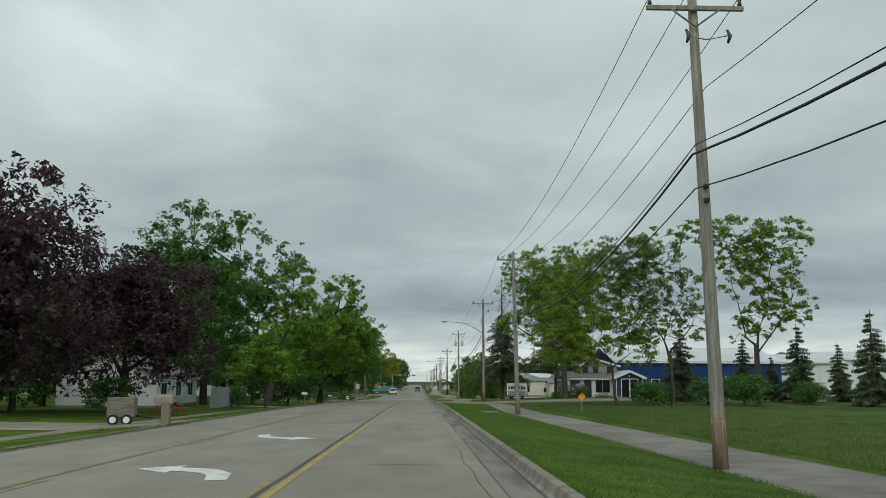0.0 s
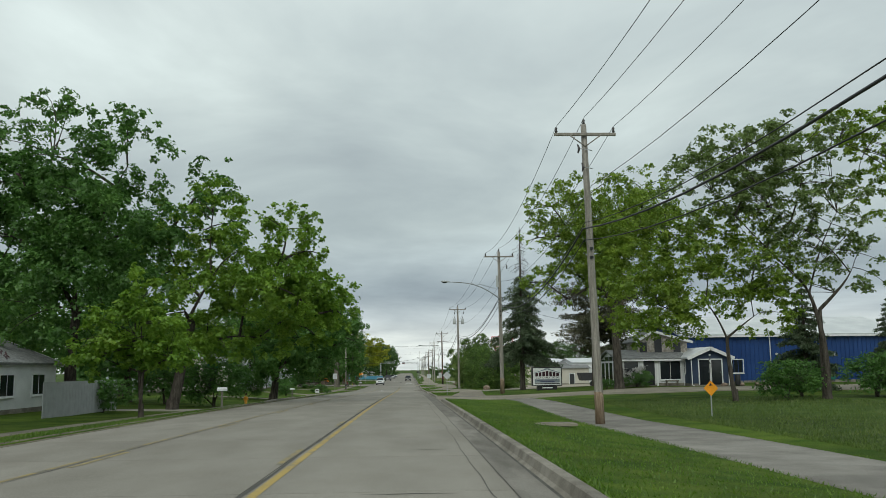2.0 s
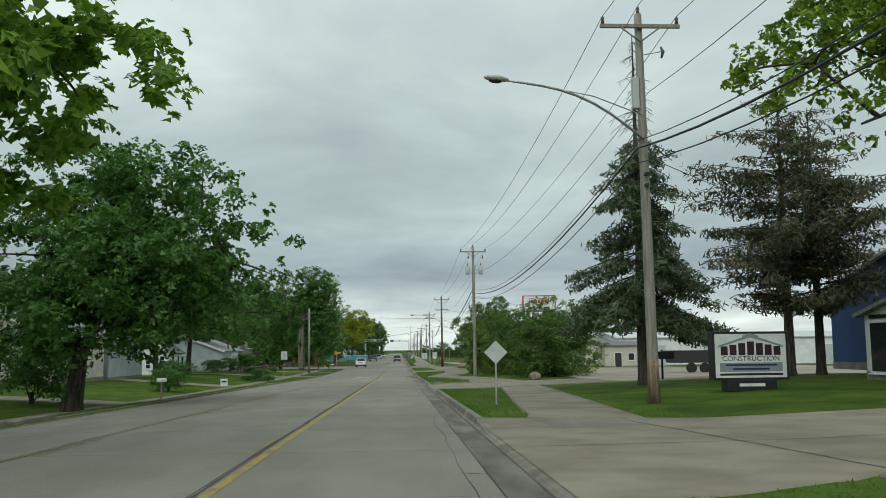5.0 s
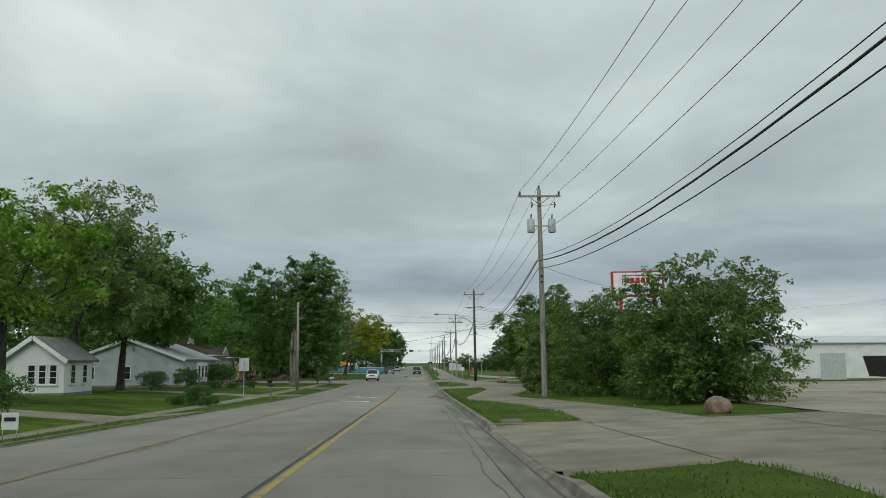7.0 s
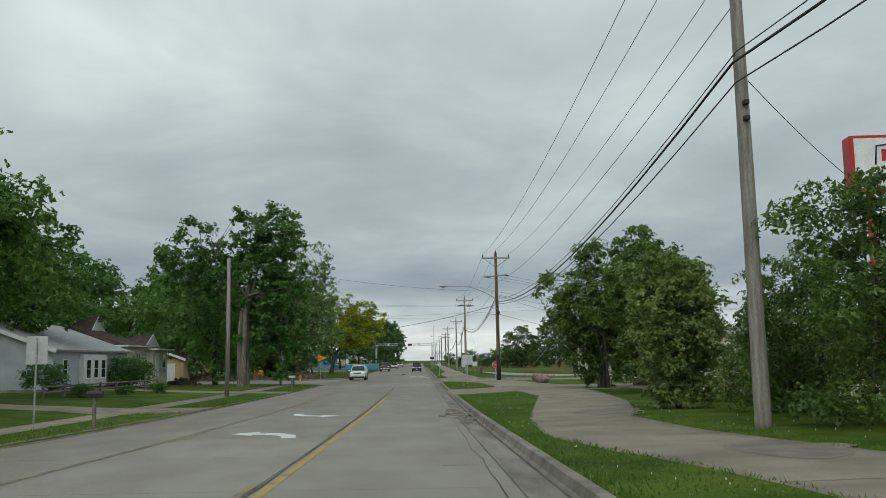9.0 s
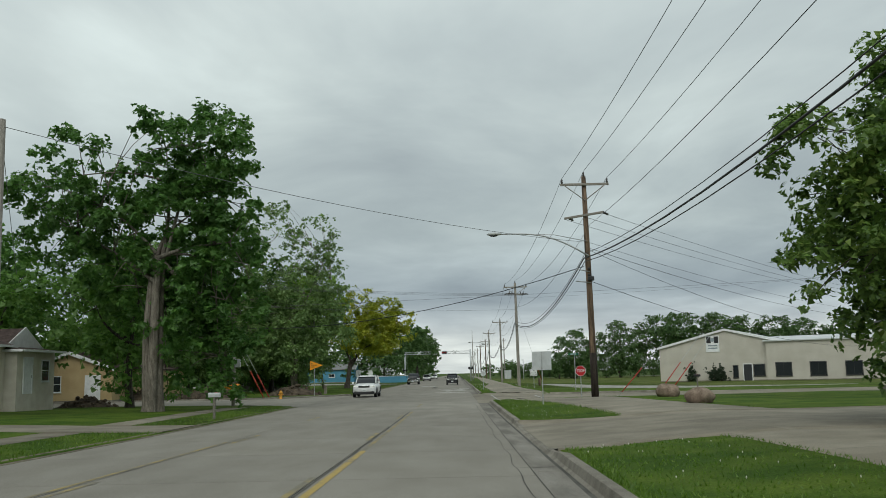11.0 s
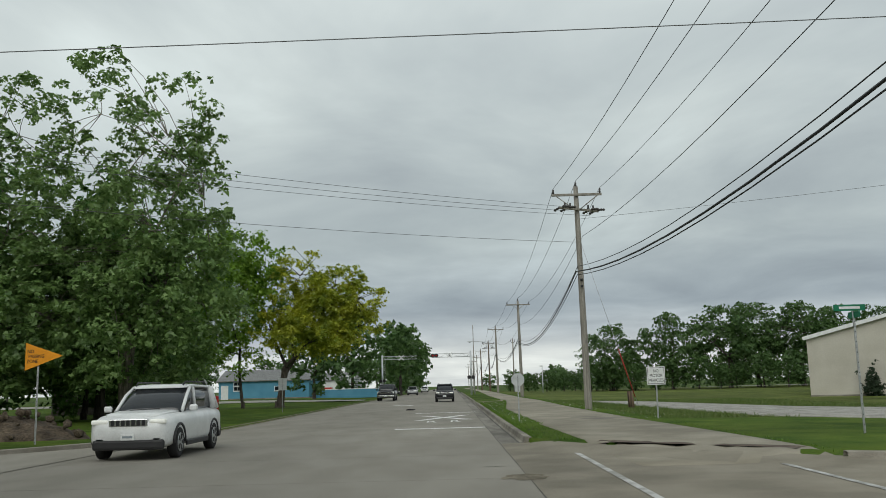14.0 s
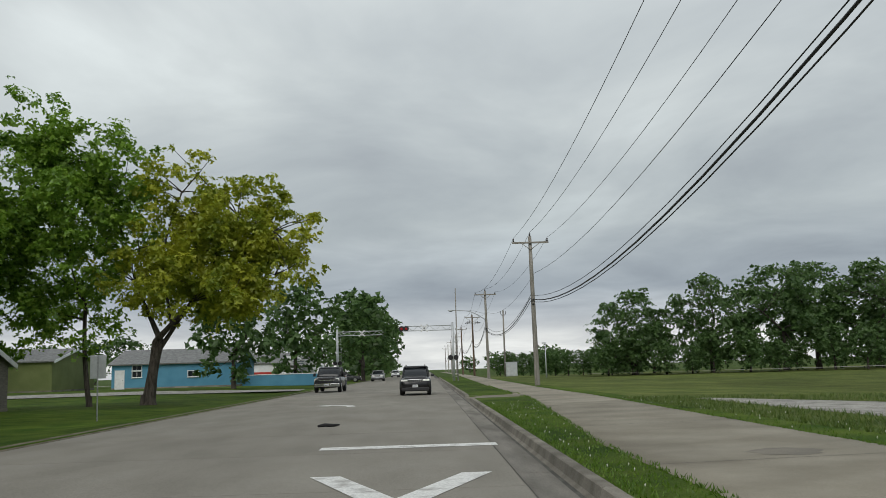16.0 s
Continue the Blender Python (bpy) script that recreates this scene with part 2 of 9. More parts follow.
M["bark_pale"] = material("pale_bark", (0.12, 0.105, 0.085), (0.24, 0.215, 0.18), scale=3, fine=18, fine_amount=0.35, bump=0.8, stretch=(3, 3, 0.6), rough=0.95)
M["leaf_maple"] = leaf_material("maple_leaves", (0.030, 0.072, 0.014), (0.080, 0.155, 0.028), (0.105, 0.185, 0.038))
M["leaf_deep"] = leaf_material("deep_green_leaves", (0.025, 0.066, 0.014), (0.064, 0.136, 0.027), (0.088, 0.165, 0.036))
M["leaf_bright"] = leaf_material("bright_leaves", (0.050, 0.110, 0.012), (0.130, 0.215, 0.024), (0.18, 0.25, 0.036))
M["leaf_locust"] = leaf_material("locust_leaves", (0.05, 0.095, 0.012), (0.135, 0.195, 0.022), (0.19, 0.24, 0.035))
M["leaf_sparse"] = leaf_material("thin_leaves", (0.05, 0.082, 0.024), (0.12, 0.165, 0.05), (0.15, 0.19, 0.07))
M["leaf_yellow"] = leaf_material("golden_leaves", (0.095, 0.14, 0.014), (0.225, 0.24, 0.020), (0.36, 0.32, 0.032), patch=0.65)
M["leaf_crimson"] = leaf_material("crimson_leaves", (0.016, 0.011, 0.013), (0.046, 0.026, 0.030), (0.075, 0.043, 0.045))
M["leaf_poplar"] = leaf_material("cottonwood_leaves", (0.048, 0.088, 0.028), (0.124, 0.190, 0.060), (0.165, 0.225, 0.085))
M["leaf_shrub"] = leaf_material("shrub_leaves", (0.022, 0.050, 0.012), (0.082, 0.138, 0.026), (0.17, 0.22, 0.055))
M["leaf_vine"] = leaf_material("creeper_leaves", (0.050, 0.085, 0.022), (0.135, 0.19, 0.05), (0.21, 0.26, 0.085))
M["leaf_far"] = leaf_material("far_leaves", (0.022, 0.050, 0.014), (0.060, 0.108, 0.030), (0.080, 0.132, 0.042))
M["leaf_juniper"] = leaf_material("juniper_sprays", (0.010, 0.018, 0.009), (0.022, 0.036, 0.018), (0.034, 0.052, 0.026), glow=0.1)
M["needles"] = leaf_material("spruce_needles", (0.022, 0.036, 0.017), (0.056, 0.078, 0.040), (0.080, 0.105, 0.056), glow=0.15)
M["needles_brown"] = leaf_material("browning_needles", (0.028, 0.032, 0.017), (0.066, 0.068, 0.038), (0.105, 0.080, 0.058), glow=0.15, patch=0.7)
M["dead_twigs"] = plain("dead_twigs", (0.115, 0.085, 0.085), 0.9)
M["grass_blades"] = leaf_material("grass_blades", (0.028, 0.064, 0.007), (0.068, 0.118, 0.014), (0.10, 0.142, 0.024), glow=0.35)
M["meadow_blades"] = leaf_material("meadow_blades", (0.034, 0.060, 0.012), (0.070, 0.100, 0.022), (0.115, 0.125, 0.045), glow=0.35)
M["white_siding"] = material("white_siding", (0.62, 0.63, 0.63), (0.74, 0.75, 0.75), scale=0.8, fine=12, fine_amount=0.05, bump=0.1, rough=0.6)
M["grey_siding"] = material("grey_siding", (0.36, 0.40, 0.43), (0.46, 0.50, 0.52), scale=0.8, fine=12, fine_amount=0.05, bump=0.1, rough=0.65)
M["cream"] = material("cream_stucco", (0.58, 0.53, 0.44), (0.68, 0.64, 0.55), scale=1.5, fine=30, fine_amount=0.1, bump=0.3, rough=0.9)
M["tan_siding"] = material("tan_siding", (0.42, 0.31, 0.16), (0.50, 0.38, 0.21), scale=0.8, fine=12, fine_amount=0.06, bump=0.1, rough=0.7)
M["beige_metal"] = material("beige_metal_cladding", (0.46, 0.43, 0.37), (0.53, 0.50, 0.44), scale=0.6, fine=10, fine_amount=0.05, bump=0.05, rough=0.55)
M["blue_metal"] = material("blue_metal_cladding", (0.012, 0.045, 0.165), (0.02, 0.062, 0.21), scale=0.5, fine=10, fine_amount=0.06, bump=0.05, rough=0.45)
M["teal_siding"] = material("teal_blue_siding", (0.075, 0.24, 0.36), (0.10, 0.29, 0.42), scale=0.6, fine=10, fine_amount=0.06, bump=0.08, rough=0.6)
M["olive_siding"] = material("olive_siding", (0.13, 0.16, 0.055), (0.17, 0.20, 0.075), scale=0.6, fine=10, fine_amount=0.06, bump=0.08, rough=0.7)
M["navy_siding"] = material("navy_siding", (0.028, 0.045, 0.085), (0.04, 0.062, 0.11), scale=1, fine=14, fine_amount=0.06, bump=0.08, rough=0.6)
M["roof_grey"] = material("grey_shingles", (0.15, 0.155, 0.155), (0.24, 0.245, 0.24), scale=3, fine=24, fine_amount=0.3, bump=0.5, rough=0.95)
M["roof_brown"] = material("dark_brown_shingles", (0.055, 0.038, 0.034), (0.10, 0.072, 0.065), scale=3, fine=24, fine_amount=0.3, bump=0.5, rough=0.95)
M["roof_metal"] = material("white_metal_roof", (0.56, 0.58, 0.59), (0.68, 0.70, 0.70), scale=0.5, fine=12, fine_amount=0.05, bump=0.05, rough=0.4, metal=0.2)
M["stone"] = material("fieldstone", (0.22, 0.20, 0.17), (0.46, 0.43, 0.38), scale=4, fine=20, fine_amount=0.3, bump=0.8, rough=0.95, per_object=0.15)
M["trim"] = plain("white_trim", (0.74, 0.75, 0.75), 0.5)
M["glass_dark"] = plain("window_glass", (0.018, 0.022, 0.026), 0.06, 0.0, 0.6)
M["door_dark"] = plain("dark_door", (0.03, 0.032, 0.036), 0.4)
M["green_awning"] = plain("green_awning", (0.02, 0.14, 0.09), 0.7)
M["sign_white"] = plain("sign_white", (0.74, 0.75, 0.75), 0.4)
M["sign_back"] = material("sign_back_aluminium", (0.48, 0.50, 0.51), (0.58, 0.60, 0.61), scale=3, fine=30, fine_amount=0.06, bump=0.03, metal=0.35, rough=0.5)
M["sign_black"] = plain("sign_black", (0.02, 0.02, 0.022), 0.5)
M["sign_grey"] = plain("sign_grey_blue", (0.26, 0.30, 0.33), 0.5)
M["sign_red"] = plain("sign_red", (0.48, 0.02, 0.025), 0.45)
M["sign_orange"] = plain("sign_amber", (0.78, 0.30, 0.012), 0.5)
M["sign_navy"] = plain("sign_navy", (0.02, 0.03, 0.10), 0.5)
M["sign_green"] = plain("sign_green", (0.01, 0.17, 0.085), 0.45)
M["letters_maroon"] = plain("dark_maroon_letters", (0.04, 0.012, 0.018), 0.5)
M["red_paint"] = plain("red_paint", (0.42, 0.035, 0.025), 0.5)
M["orange_paint"] = plain("orange_machine_paint", (0.72, 0.24, 0.02), 0.45)
M["hydrant"] = plain("hydrant_yellow", (0.70, 0.33, 0.04), 0.5)
M["white_trailer"] = plain("grey_trailer_panel", (0.36, 0.37, 0.38), 0.6)
M["boulder"] = material("boulder", (0.17, 0.125, 0.095), (0.31, 0.24, 0.185), scale=3, fine=22, fine_amount=0.3, bump=0.8, rough=0.95)
# bare old timber; also the darkened walls of the tree-shaded house
M["wood_and_shade_grey"] = material("weathered_wood_and_shade", (0.13, 0.12, 0.105), (0.24, 0.22, 0.19), scale=3, fine=30, fine_amount=0.3, bump=0.4, stretch=(1, 8, 8), rough=0.9)
M["paint_black"] = plain("car_paint_black", (0.012, 0.012, 0.014), 0.22, 0.0, 0.6)
M["paint_white"] = plain("car_paint_white", (0.70, 0.71, 0.71), 0.25, 0.0, 0.6)
M["paint_charcoal"] = plain("car_paint_charcoal", (0.035, 0.037, 0.04), 0.25, 0.0, 0.6)
M["paint_silver"] = plain("car_paint_silver", (0.40, 0.41, 0.42), 0.3, 0.3, 0.6)
M["tyre"] = plain("tyre_rubber", (0.02, 0.02, 0.021), 0.85)
M["rim"] = plain("alloy_rim", (0.42, 0.43, 0.44), 0.35, 0.7)
M["chrome"] = plain("chrome", (0.62, 0.63, 0.64), 0.18, 0.9)
M["tail_light"] = plain("tail_light", (0.35, 0.012, 0.012), 0.2, 0.0, 0.6)
M["head_light"] = plain("head_light", (0.85, 0.85, 0.80), 0.12, 0.0, 0.6, emit=0.12)
M["black_plastic"] = plain("black_plastic", (0.03, 0.03, 0.032), 0.6)
M["flowers"] = leaf_material("white_flowers", (0.30, 0.28, 0.28), (0.62, 0.60, 0.60))
M["clover"] = plain("clover_heads", (0.68, 0.68, 0.60), 0.9)


# ---- mesh helpers ----
ROAD_Y = [-30.0 + 30.0 * k for k in range(19)]
ROAD_Z = [0.21, 0.0, -0.21, -0.44, -0.77, -1.23, -1.69, -2.15, -2.35, -2.39, -2.43, -2.40, -2.39, -2.39, -2.39, -2.39, -2.39, -2.39, -2.39]


def road_z(y):
    """Height of the carriageway along its length."""
    y = min(max(y, -55.0), 500.0)
    u = (y + 30.0) / 30.0
    i = min(max(int(math.floor(u)), 1), 15)
    s = u - i
    a, b, c, d = ROAD_Z[i - 1], ROAD_Z[i], ROAD_Z[i + 1], ROAD_Z[i + 2]
    return b + 0.5 * s * (c - a + s * (2 * a - 5 * b + 4 * c - d + s * (3 * (b - c) + d - a)))


def lerp_table(v, rows, column=1):
    """Straight-line interpolation in a short table of rows, held flat past both ends."""
    if v <= rows[0][0]:
        return rows[0][column]
    for a, b in zip(rows, rows[1:]):
        if v <= b[0]:
            return a[column] + (b[column] - a[column]) * (v - a[0]) / (b[0] - a[0])
    return rows[-1][column]


RIGHT_7 = [(-50, -0.42), (68, -0.42), (90, 0.0), (108, 0.2), (150, 0.25), (225, 0.42), (236, 0.05), (246, 0.05), (249, 0.17), (262, 0.25), (300, 0.2)]
RIGHT_20 = [(-50, -0.45), (50, -0.35), (80, 0.05), (100, 0.55), (112, 0.85), (125, 0.7), (150, 0.4), (225, 0.35), (238, 0.05), (246, 0.05), (249, 0.15), (265, 0.1), (290, 0.0)]
LEFT_13 = [(-50, -0.1), (60, -0.2), (90, -0.33), (140, -0.33), (170, -0.1), (190, 0.05), (225, 0.1), (236, 0.02), (250, 0.02), (258, 0.15), (285, -0.1), (300, -0.2), (335, -0.2), (360, 0.1), (420, 0.1)]
LEFT_22 = [(-50, 0.0), (60, -0.1), (95, -0.2), (115, 0.1), (140, 0.42), (160, 0.5), (185, 0.5), (215, 0.4), (236, 0.1), (250, 0.1), (270, 0.15), (300, -0.1), (335, -0.2), (350, 0.4), (420, 0.1)]
KERB_R, EDGE_L = 1.86, -9.3


def mesh_of(name, verts, faces, mat=None, smooth=False):
    me = bpy.data.meshes.new(name)
    me.from_pydata([tuple(v) for v in verts], [], [tuple(f) for f in faces])
    if mat:
        me.materials.append(mat)
    if smooth:
        me.shade_smooth()
    me.update()
    return me


def thing(name, x=0.0, y=0.0, z=0.0, turn=0.0, label="", category="", group="", kind=""):
    ob = new(name)
    ob.empty_display_size = 0.3
    ob.matrix_basis = pose(x, y, z, 0, 0, turn)
    return tagged(ob, label, category, group, kind)


def part(name, me, mat, parent, label="", at=None, smooth=False):
    """Links a bmesh or a mesh as ONE mesh object under a thing or a part."""
    if isinstance(me, bmesh.types.BMesh):
        data = bpy.data.meshes.new(name)
        me.to_mesh(data)
        me.free()
        me = data
    if mat and not me.materials:
        me.materials.append(mat)
    if smooth:
        me.shade_smooth()
    ob = new(name, me)
    ob.parent = parent
    if at is not None:
        ob.matrix_basis = at
    return tagged(ob, label) if label else ob


def box(sx, sy, sz, at=(0, 0, 0), bevel=0.0, turn=None):
    """A block with its middle at the given place, edges rounded."""
    bm = bmesh.new()
    bmesh.ops.create_cube(bm, size=1.0)
    bmesh.ops.scale(bm, vec=(sx, sy, sz), verts=bm.verts)
    if bevel:
        bmesh.ops.bevel(bm, geom=list(bm.edges), offset=min(bevel, 0.45 * min(sx, sy, sz)), segments=2, affect="EDGES", profile=0.5)
    if turn is not None:
        bmesh.ops.transform(bm, matrix=turn, verts=bm.verts)
    bmesh.ops.translate(bm, vec=at, verts=bm.verts)
    return bm


def tube_data(path, radii, sides=6, cap=True):
    """Verts and faces of a tapered tube along a path."""
    path = [Vector(p) for p in path]
    verts, faces = [], []
    side = None
    for k, p in enumerate(path):
        d = (path[min(k + 1, len(path) - 1)] - path[max(k - 1, 0)]).normalized()
        ref = Vector((1, 0, 0)) if abs(d.x) < 0.8 else Vector((0, 1, 0))
        side = d.cross(ref).normalized() if side is None else (side - d * side.dot(d)).normalized()
        up = d.cross(side)
        r = radii[k] if hasattr(radii, "__len__") else radii
        for s in range(sides):
            a = 2 * math.pi * s / sides
            verts.append(p + (side * math.cos(a) + up * math.sin(a)) * r)
    for k in range(len(path) - 1):
        for s in range(sides):
            a, b = k * sides + s, k * sides + (s + 1) % sides
            faces.append((a, b, b + sides, a + sides))
    if cap:
        faces.append(tuple(range(sides - 1, -1, -1)))
        n = (len(path) - 1) * sides
        faces.append(tuple(range(n, n + sides)))
    return verts, faces


def tube(path, radii, sides=8):
    v, f = tube_data(path, radii, sides)
    bm = bmesh.new()
    bv = [bm.verts.new(p) for p in v]
    for face in f:
        bm.faces.new([bv[i] for i in face])
    for face in bm.faces:
        face.smooth = len(face.verts) == 4
    return bm


def merged(*bms):
    out = bmesh.new()
    for b in bms:
        tmp = bpy.data.meshes.new("tmp")
        b.to_mesh(tmp)
        b.free()
        out.from_mesh(tmp)
        bpy.data.meshes.remove(tmp)
    return out


def prism(points, depth, axis="y"):
    """A flat outline (two coordinates) given a thickness; it lies in the x-z plane, or in x-y for axis z."""
    bm = bmesh.new()
    lift_by = (lambda a, b, d: (a, d, b)) if axis == "y" else (lambda a, b, d: (a, b, d)) if axis == "z" else (lambda a, b, d: (d, a, b))
    front = [bm.verts.new(lift_by(a, b, 0.0)) for a, b in points]
    back = [bm.verts.new(lift_by(a, b, depth)) for a, b in points]
    n = len(points)
    bm.faces.new(front)
    bm.faces.new(back[::-1])
    for k in range(n):
        bm.faces.new((front[k], back[k], back[(k + 1) % n], front[(k + 1) % n]))
    bmesh.ops.recalc_face_normals(bm, faces=bm.faces)
    return bm


def text_mesh(words, size, depth=0.002, wide=1.0, bold=0.0):
    """Letters of the built-in font as a mesh in the x-z plane, centred, read from -y."""
    cu = bpy.data.curves.new("letters", "FONT")
    cu.body, cu.size, cu.extrude, cu.offset = words, size, depth, bold
    cu.align_x, cu.align_y = "CENTER", "CENTER"
    ob = bpy.data.objects.new("letters", cu)
    scene.collection.objects.link(ob)
    me = bpy.data.meshes.new_from_object(ob.evaluated_get(bpy.context.evaluated_depsgraph_get()))
    bpy.data.objects.remove(ob)
    me.transform(Matrix.Rotation(math.pi / 2, 4, "X") @ Matrix.Diagonal((wide, 1, 1, 1)))
    return me


# ---- ground, road, kerbs, paths ----
DROPS_R = [(89.0, 101.0), (125.5, 138.0), (197.5, 209.0), (306.5, 312.0)]
DROPS_L = [(34.0, 41.5), (92.0, 96.0), (122.0, 126.0), (150.0, 154.0), (184.0, 188.0), (209.0, 213.0)]


def dropped(y, drops):
    """How far the kerb is lowered at y, from 0 to 1."""
    return max([0.0] + [min(1.0, max(0.0, min(y - a, b - y) / 0.9)) for a, b in drops])


def mouth(x):
    """Near and far edge of the side street at x, with the rounded corners."""
    s = max(0.0, (9.0 - abs(x if x > 0 else x + 7.5)) / 7.1)
    return 238.5 - 6.5 * min(s, 1.0) ** 2, (247.0 if x > 0 else 251.5) + 8.0 * min(s, 1.0) ** 2


def ground_z(x, y):
    z = road_z(y)
    if KERB_R > x > EDGE_L:
        return z
    near, far = mouth(x)
    inside = min(1.0, max(0.0, min(y - near, far - y) / 0.6 + 0.5))
    if x >= KERB_R:
        top = 0.15 * (1 - 0.85 * dropped(y, DROPS_R))
        h = lerp_table(x, ((KERB_R, top), (2.1, top), (7.0, lerp_table(y, RIGHT_7)), (20.0, lerp_table(y, RIGHT_20)), (60.0, lerp_table(y, RIGHT_20)), (300.0, 0.0)))
    else:
        top = 0.03
        h = lerp_table(-x, ((9.3, top), (9.6, top), (13.0, lerp_table(y, LEFT_13)), (22.0, lerp_table(y, LEFT_22)), (60.0, lerp_table(y, LEFT_22)), (300.0, 0.0)))
    if abs(x) > 14:
        h += 0.05 * noise.noise((x * 0.15, y * 0.15, 0.0)) * min(1.0, (abs(x) - 14) / 6)
    return z + h * (1 - inside)


def spaced(stops):
    out = []
    for a, b, step in stops:
        n = max(1, round((b - a) / step))
        out += [a + (b - a) * k / n for k in range(n)]
    return out + [stops[-1][1]]


PATH_1 = [(-40, 7.0, 10.1), (20, 7.1, 10.3), (58, 6.8, 9.7), (75, 6.4, 9.1), (86, 6.5, 8.8), (91, 6.1, 8.3), (96, 4.8, 7.2), (101, 3.1, 5.8)]
PATH_2 = [(101, 3.1, 5.8), (108, 3.6, 6.2), (124, 5.0, 7.4), (131, 4.9, 7.7), (138, 4.5, 8.2), (145, 5.0, 8.1), (152, 4.7, 7.6), (159, 3.7, 6.8), (162, 3.1, 6.3), (165, 2.65, 5.9), (171, 3.0, 5.9), (174, 3.4, 6.7), (181, 4.4, 8.1), (189, 5.6, 9.0), (195, 5.6, 9.5), (208, 5.2, 10.0), (215, 5.0, 9.0), (222, 4.5, 8.2), (231, 3.4, 6.8), (236.5, 3.2, 6.7)]
PATH_3 = [(247.7, 3.4, 6.9), (252, 3.2, 6.8), (257, 3.1, 6.6), (262, 3.0, 6.4), (281, 2.9, 6.5), (304, 4.3, 7.0), (320, 4.2, 6.8), (440, 6.0, 8.2), (700, 6.0, 8.2)]
YARD = [(256.5, 16.4, 34), (263, 11, 25), (267, 10.8, 21.5), (275.4, 10.4, 16.8), (292.6, 9.7, 13.6), (298, 9.6, 10)]
DRIVES = [([(1.95, 88.6, 101.5), (4.0, 90.2, 101.2), (7.5, 92.2, 100.8), (12.0, 94.5, 101.0), (16.0, 93.0, 102.5), (50.0, 92.0, 104.0)], "concrete", "pale concrete driveway and forecourt of the office"),
          ([(1.95, 125.5, 138.4), (4.0, 127.0, 138.2), (9.0, 128.0, 138.5), (12.0, 127.5, 139.5)], "concrete", "broad concrete driveway into a yard"),
          ([(12.0, 127.5, 139.5), (13.0, 127.0, 148.0), (14.5, 126.0, 196.0), (60.0, 124.0, 214.0)], "yard", "broad tan concrete yard behind the shrubs"),
          ([(1.95, 197.5, 209.0), (4.0, 199.0, 208.4), (10.0, 198.0, 208.0), (40.0, 202.0, 212.0)], "concrete", "cracked concrete driveway behind the shrubs"),
          ([(1.95, 307.0, 311.5), (4.4, 307.6, 311.0)], "concrete", "short concrete crossing over the verge"),
          ([(-34, 85.0, 88.5), (-12, 85.0, 89.0), (-9.6, 83.4, 90.6)], "concrete_road", "worn concrete alley between the lawns"), ([(-24, 35.5, 40.5), (-9.6, 34.5, 41.0)], "concrete", "pale concrete house driveway across the lawn"), ([(-24, 123, 125.5), (-9.6, 122.3, 126)], "concrete", "narrow concrete house driveway"),
          ([(-26, 151, 153.5), (-9.6, 150.4, 154)], "concrete", "narrow concrete house driveway"), ([(-24, 184.6, 187.4), (-9.6, 184.2, 188)], "concrete", "narrow concrete house driveway"), ([(-30, 209.6, 212.5), (-9.6, 209.2, 213)], "concrete", "narrow concrete house driveway")]


def covered(x, y, margin=-0.45):
    """True where a path or driveway covers the ground, well inside its edges."""
    for table in (PATH_1, PATH_2, PATH_3, YARD):
        if table[0][0] <= y <= table[-1][0]:
            a = lerp_table(y, table, 1)
            b = lerp_table(y, table, 2)
            if a - margin < x < b + margin:
                return True
    for rows, mat, label in DRIVES:
        if rows[0][0] <= x <= rows[-1][0] and lerp_table(x, rows, 1) - margin < y < lerp_table(x, rows, 2) + margin:
            return True
    return False


def build_ground():
    xs = spaced([(-3000, -300, 450), (-300, -60, 30), (-60, -26, 4), (-26, -9.6, 0.82)]) + [-9.45, -9.35, -4.0, 1.9, 2.0] + spaced([(2.12, 20, 0.5), (20, 60, 4), (60, 300, 30), (300, 3000, 450)])
    ys = spaced([(-400, -40, 40), (-40, 84, 2.0), (84, 104, 0.7), (104, 122, 2.0), (122, 142, 0.8), (142, 195, 2.0), (195, 212, 0.8), (212, 228, 1.6), (228, 264, 0.6), (264, 420, 2.0), (420, 700, 20), (700, 4800, 410)])
    verts = []
    for y in ys:
        for x in xs:
            z = ground_z(x, y)
            if EDGE_L - 0.1 < x < KERB_R + 0.1:
                z = road_z(y) - 0.3
            elif covered(x, y):
                z -= 0.06
            verts.append((x, y, z))
    w = len(xs)
    faces, idx = [], []
    for j in range(len(ys) - 1):
        for i in range(w - 1):
            a = j * w + i
            faces.append((a, a + 1, a + 1 + w, a + w))
            cx, cy = 0.5 * (xs[i] + xs[i + 1]), 0.5 * (ys[j] + ys[j + 1])
            wild = (cx > 11.4 and cy < 84) or (cx > 9 and cy > 262) or cx > 60 or cx < -60 or cy > 420
            idx.append(2 if cx > 8 and 262 < cy < 420 else 1 if wild else 0)
    me = mesh_of("ground", verts, faces, M["lawn"], True)
    me.materials.append(M["meadow"])
    me.materials.append(M["dry_meadow"])
    me.polygons.foreach_set("material_index", idx)
    tagged(new("ground", me), "mown green lawn and rough meadow beside the road", "ground", kind="structure")


build_ground()


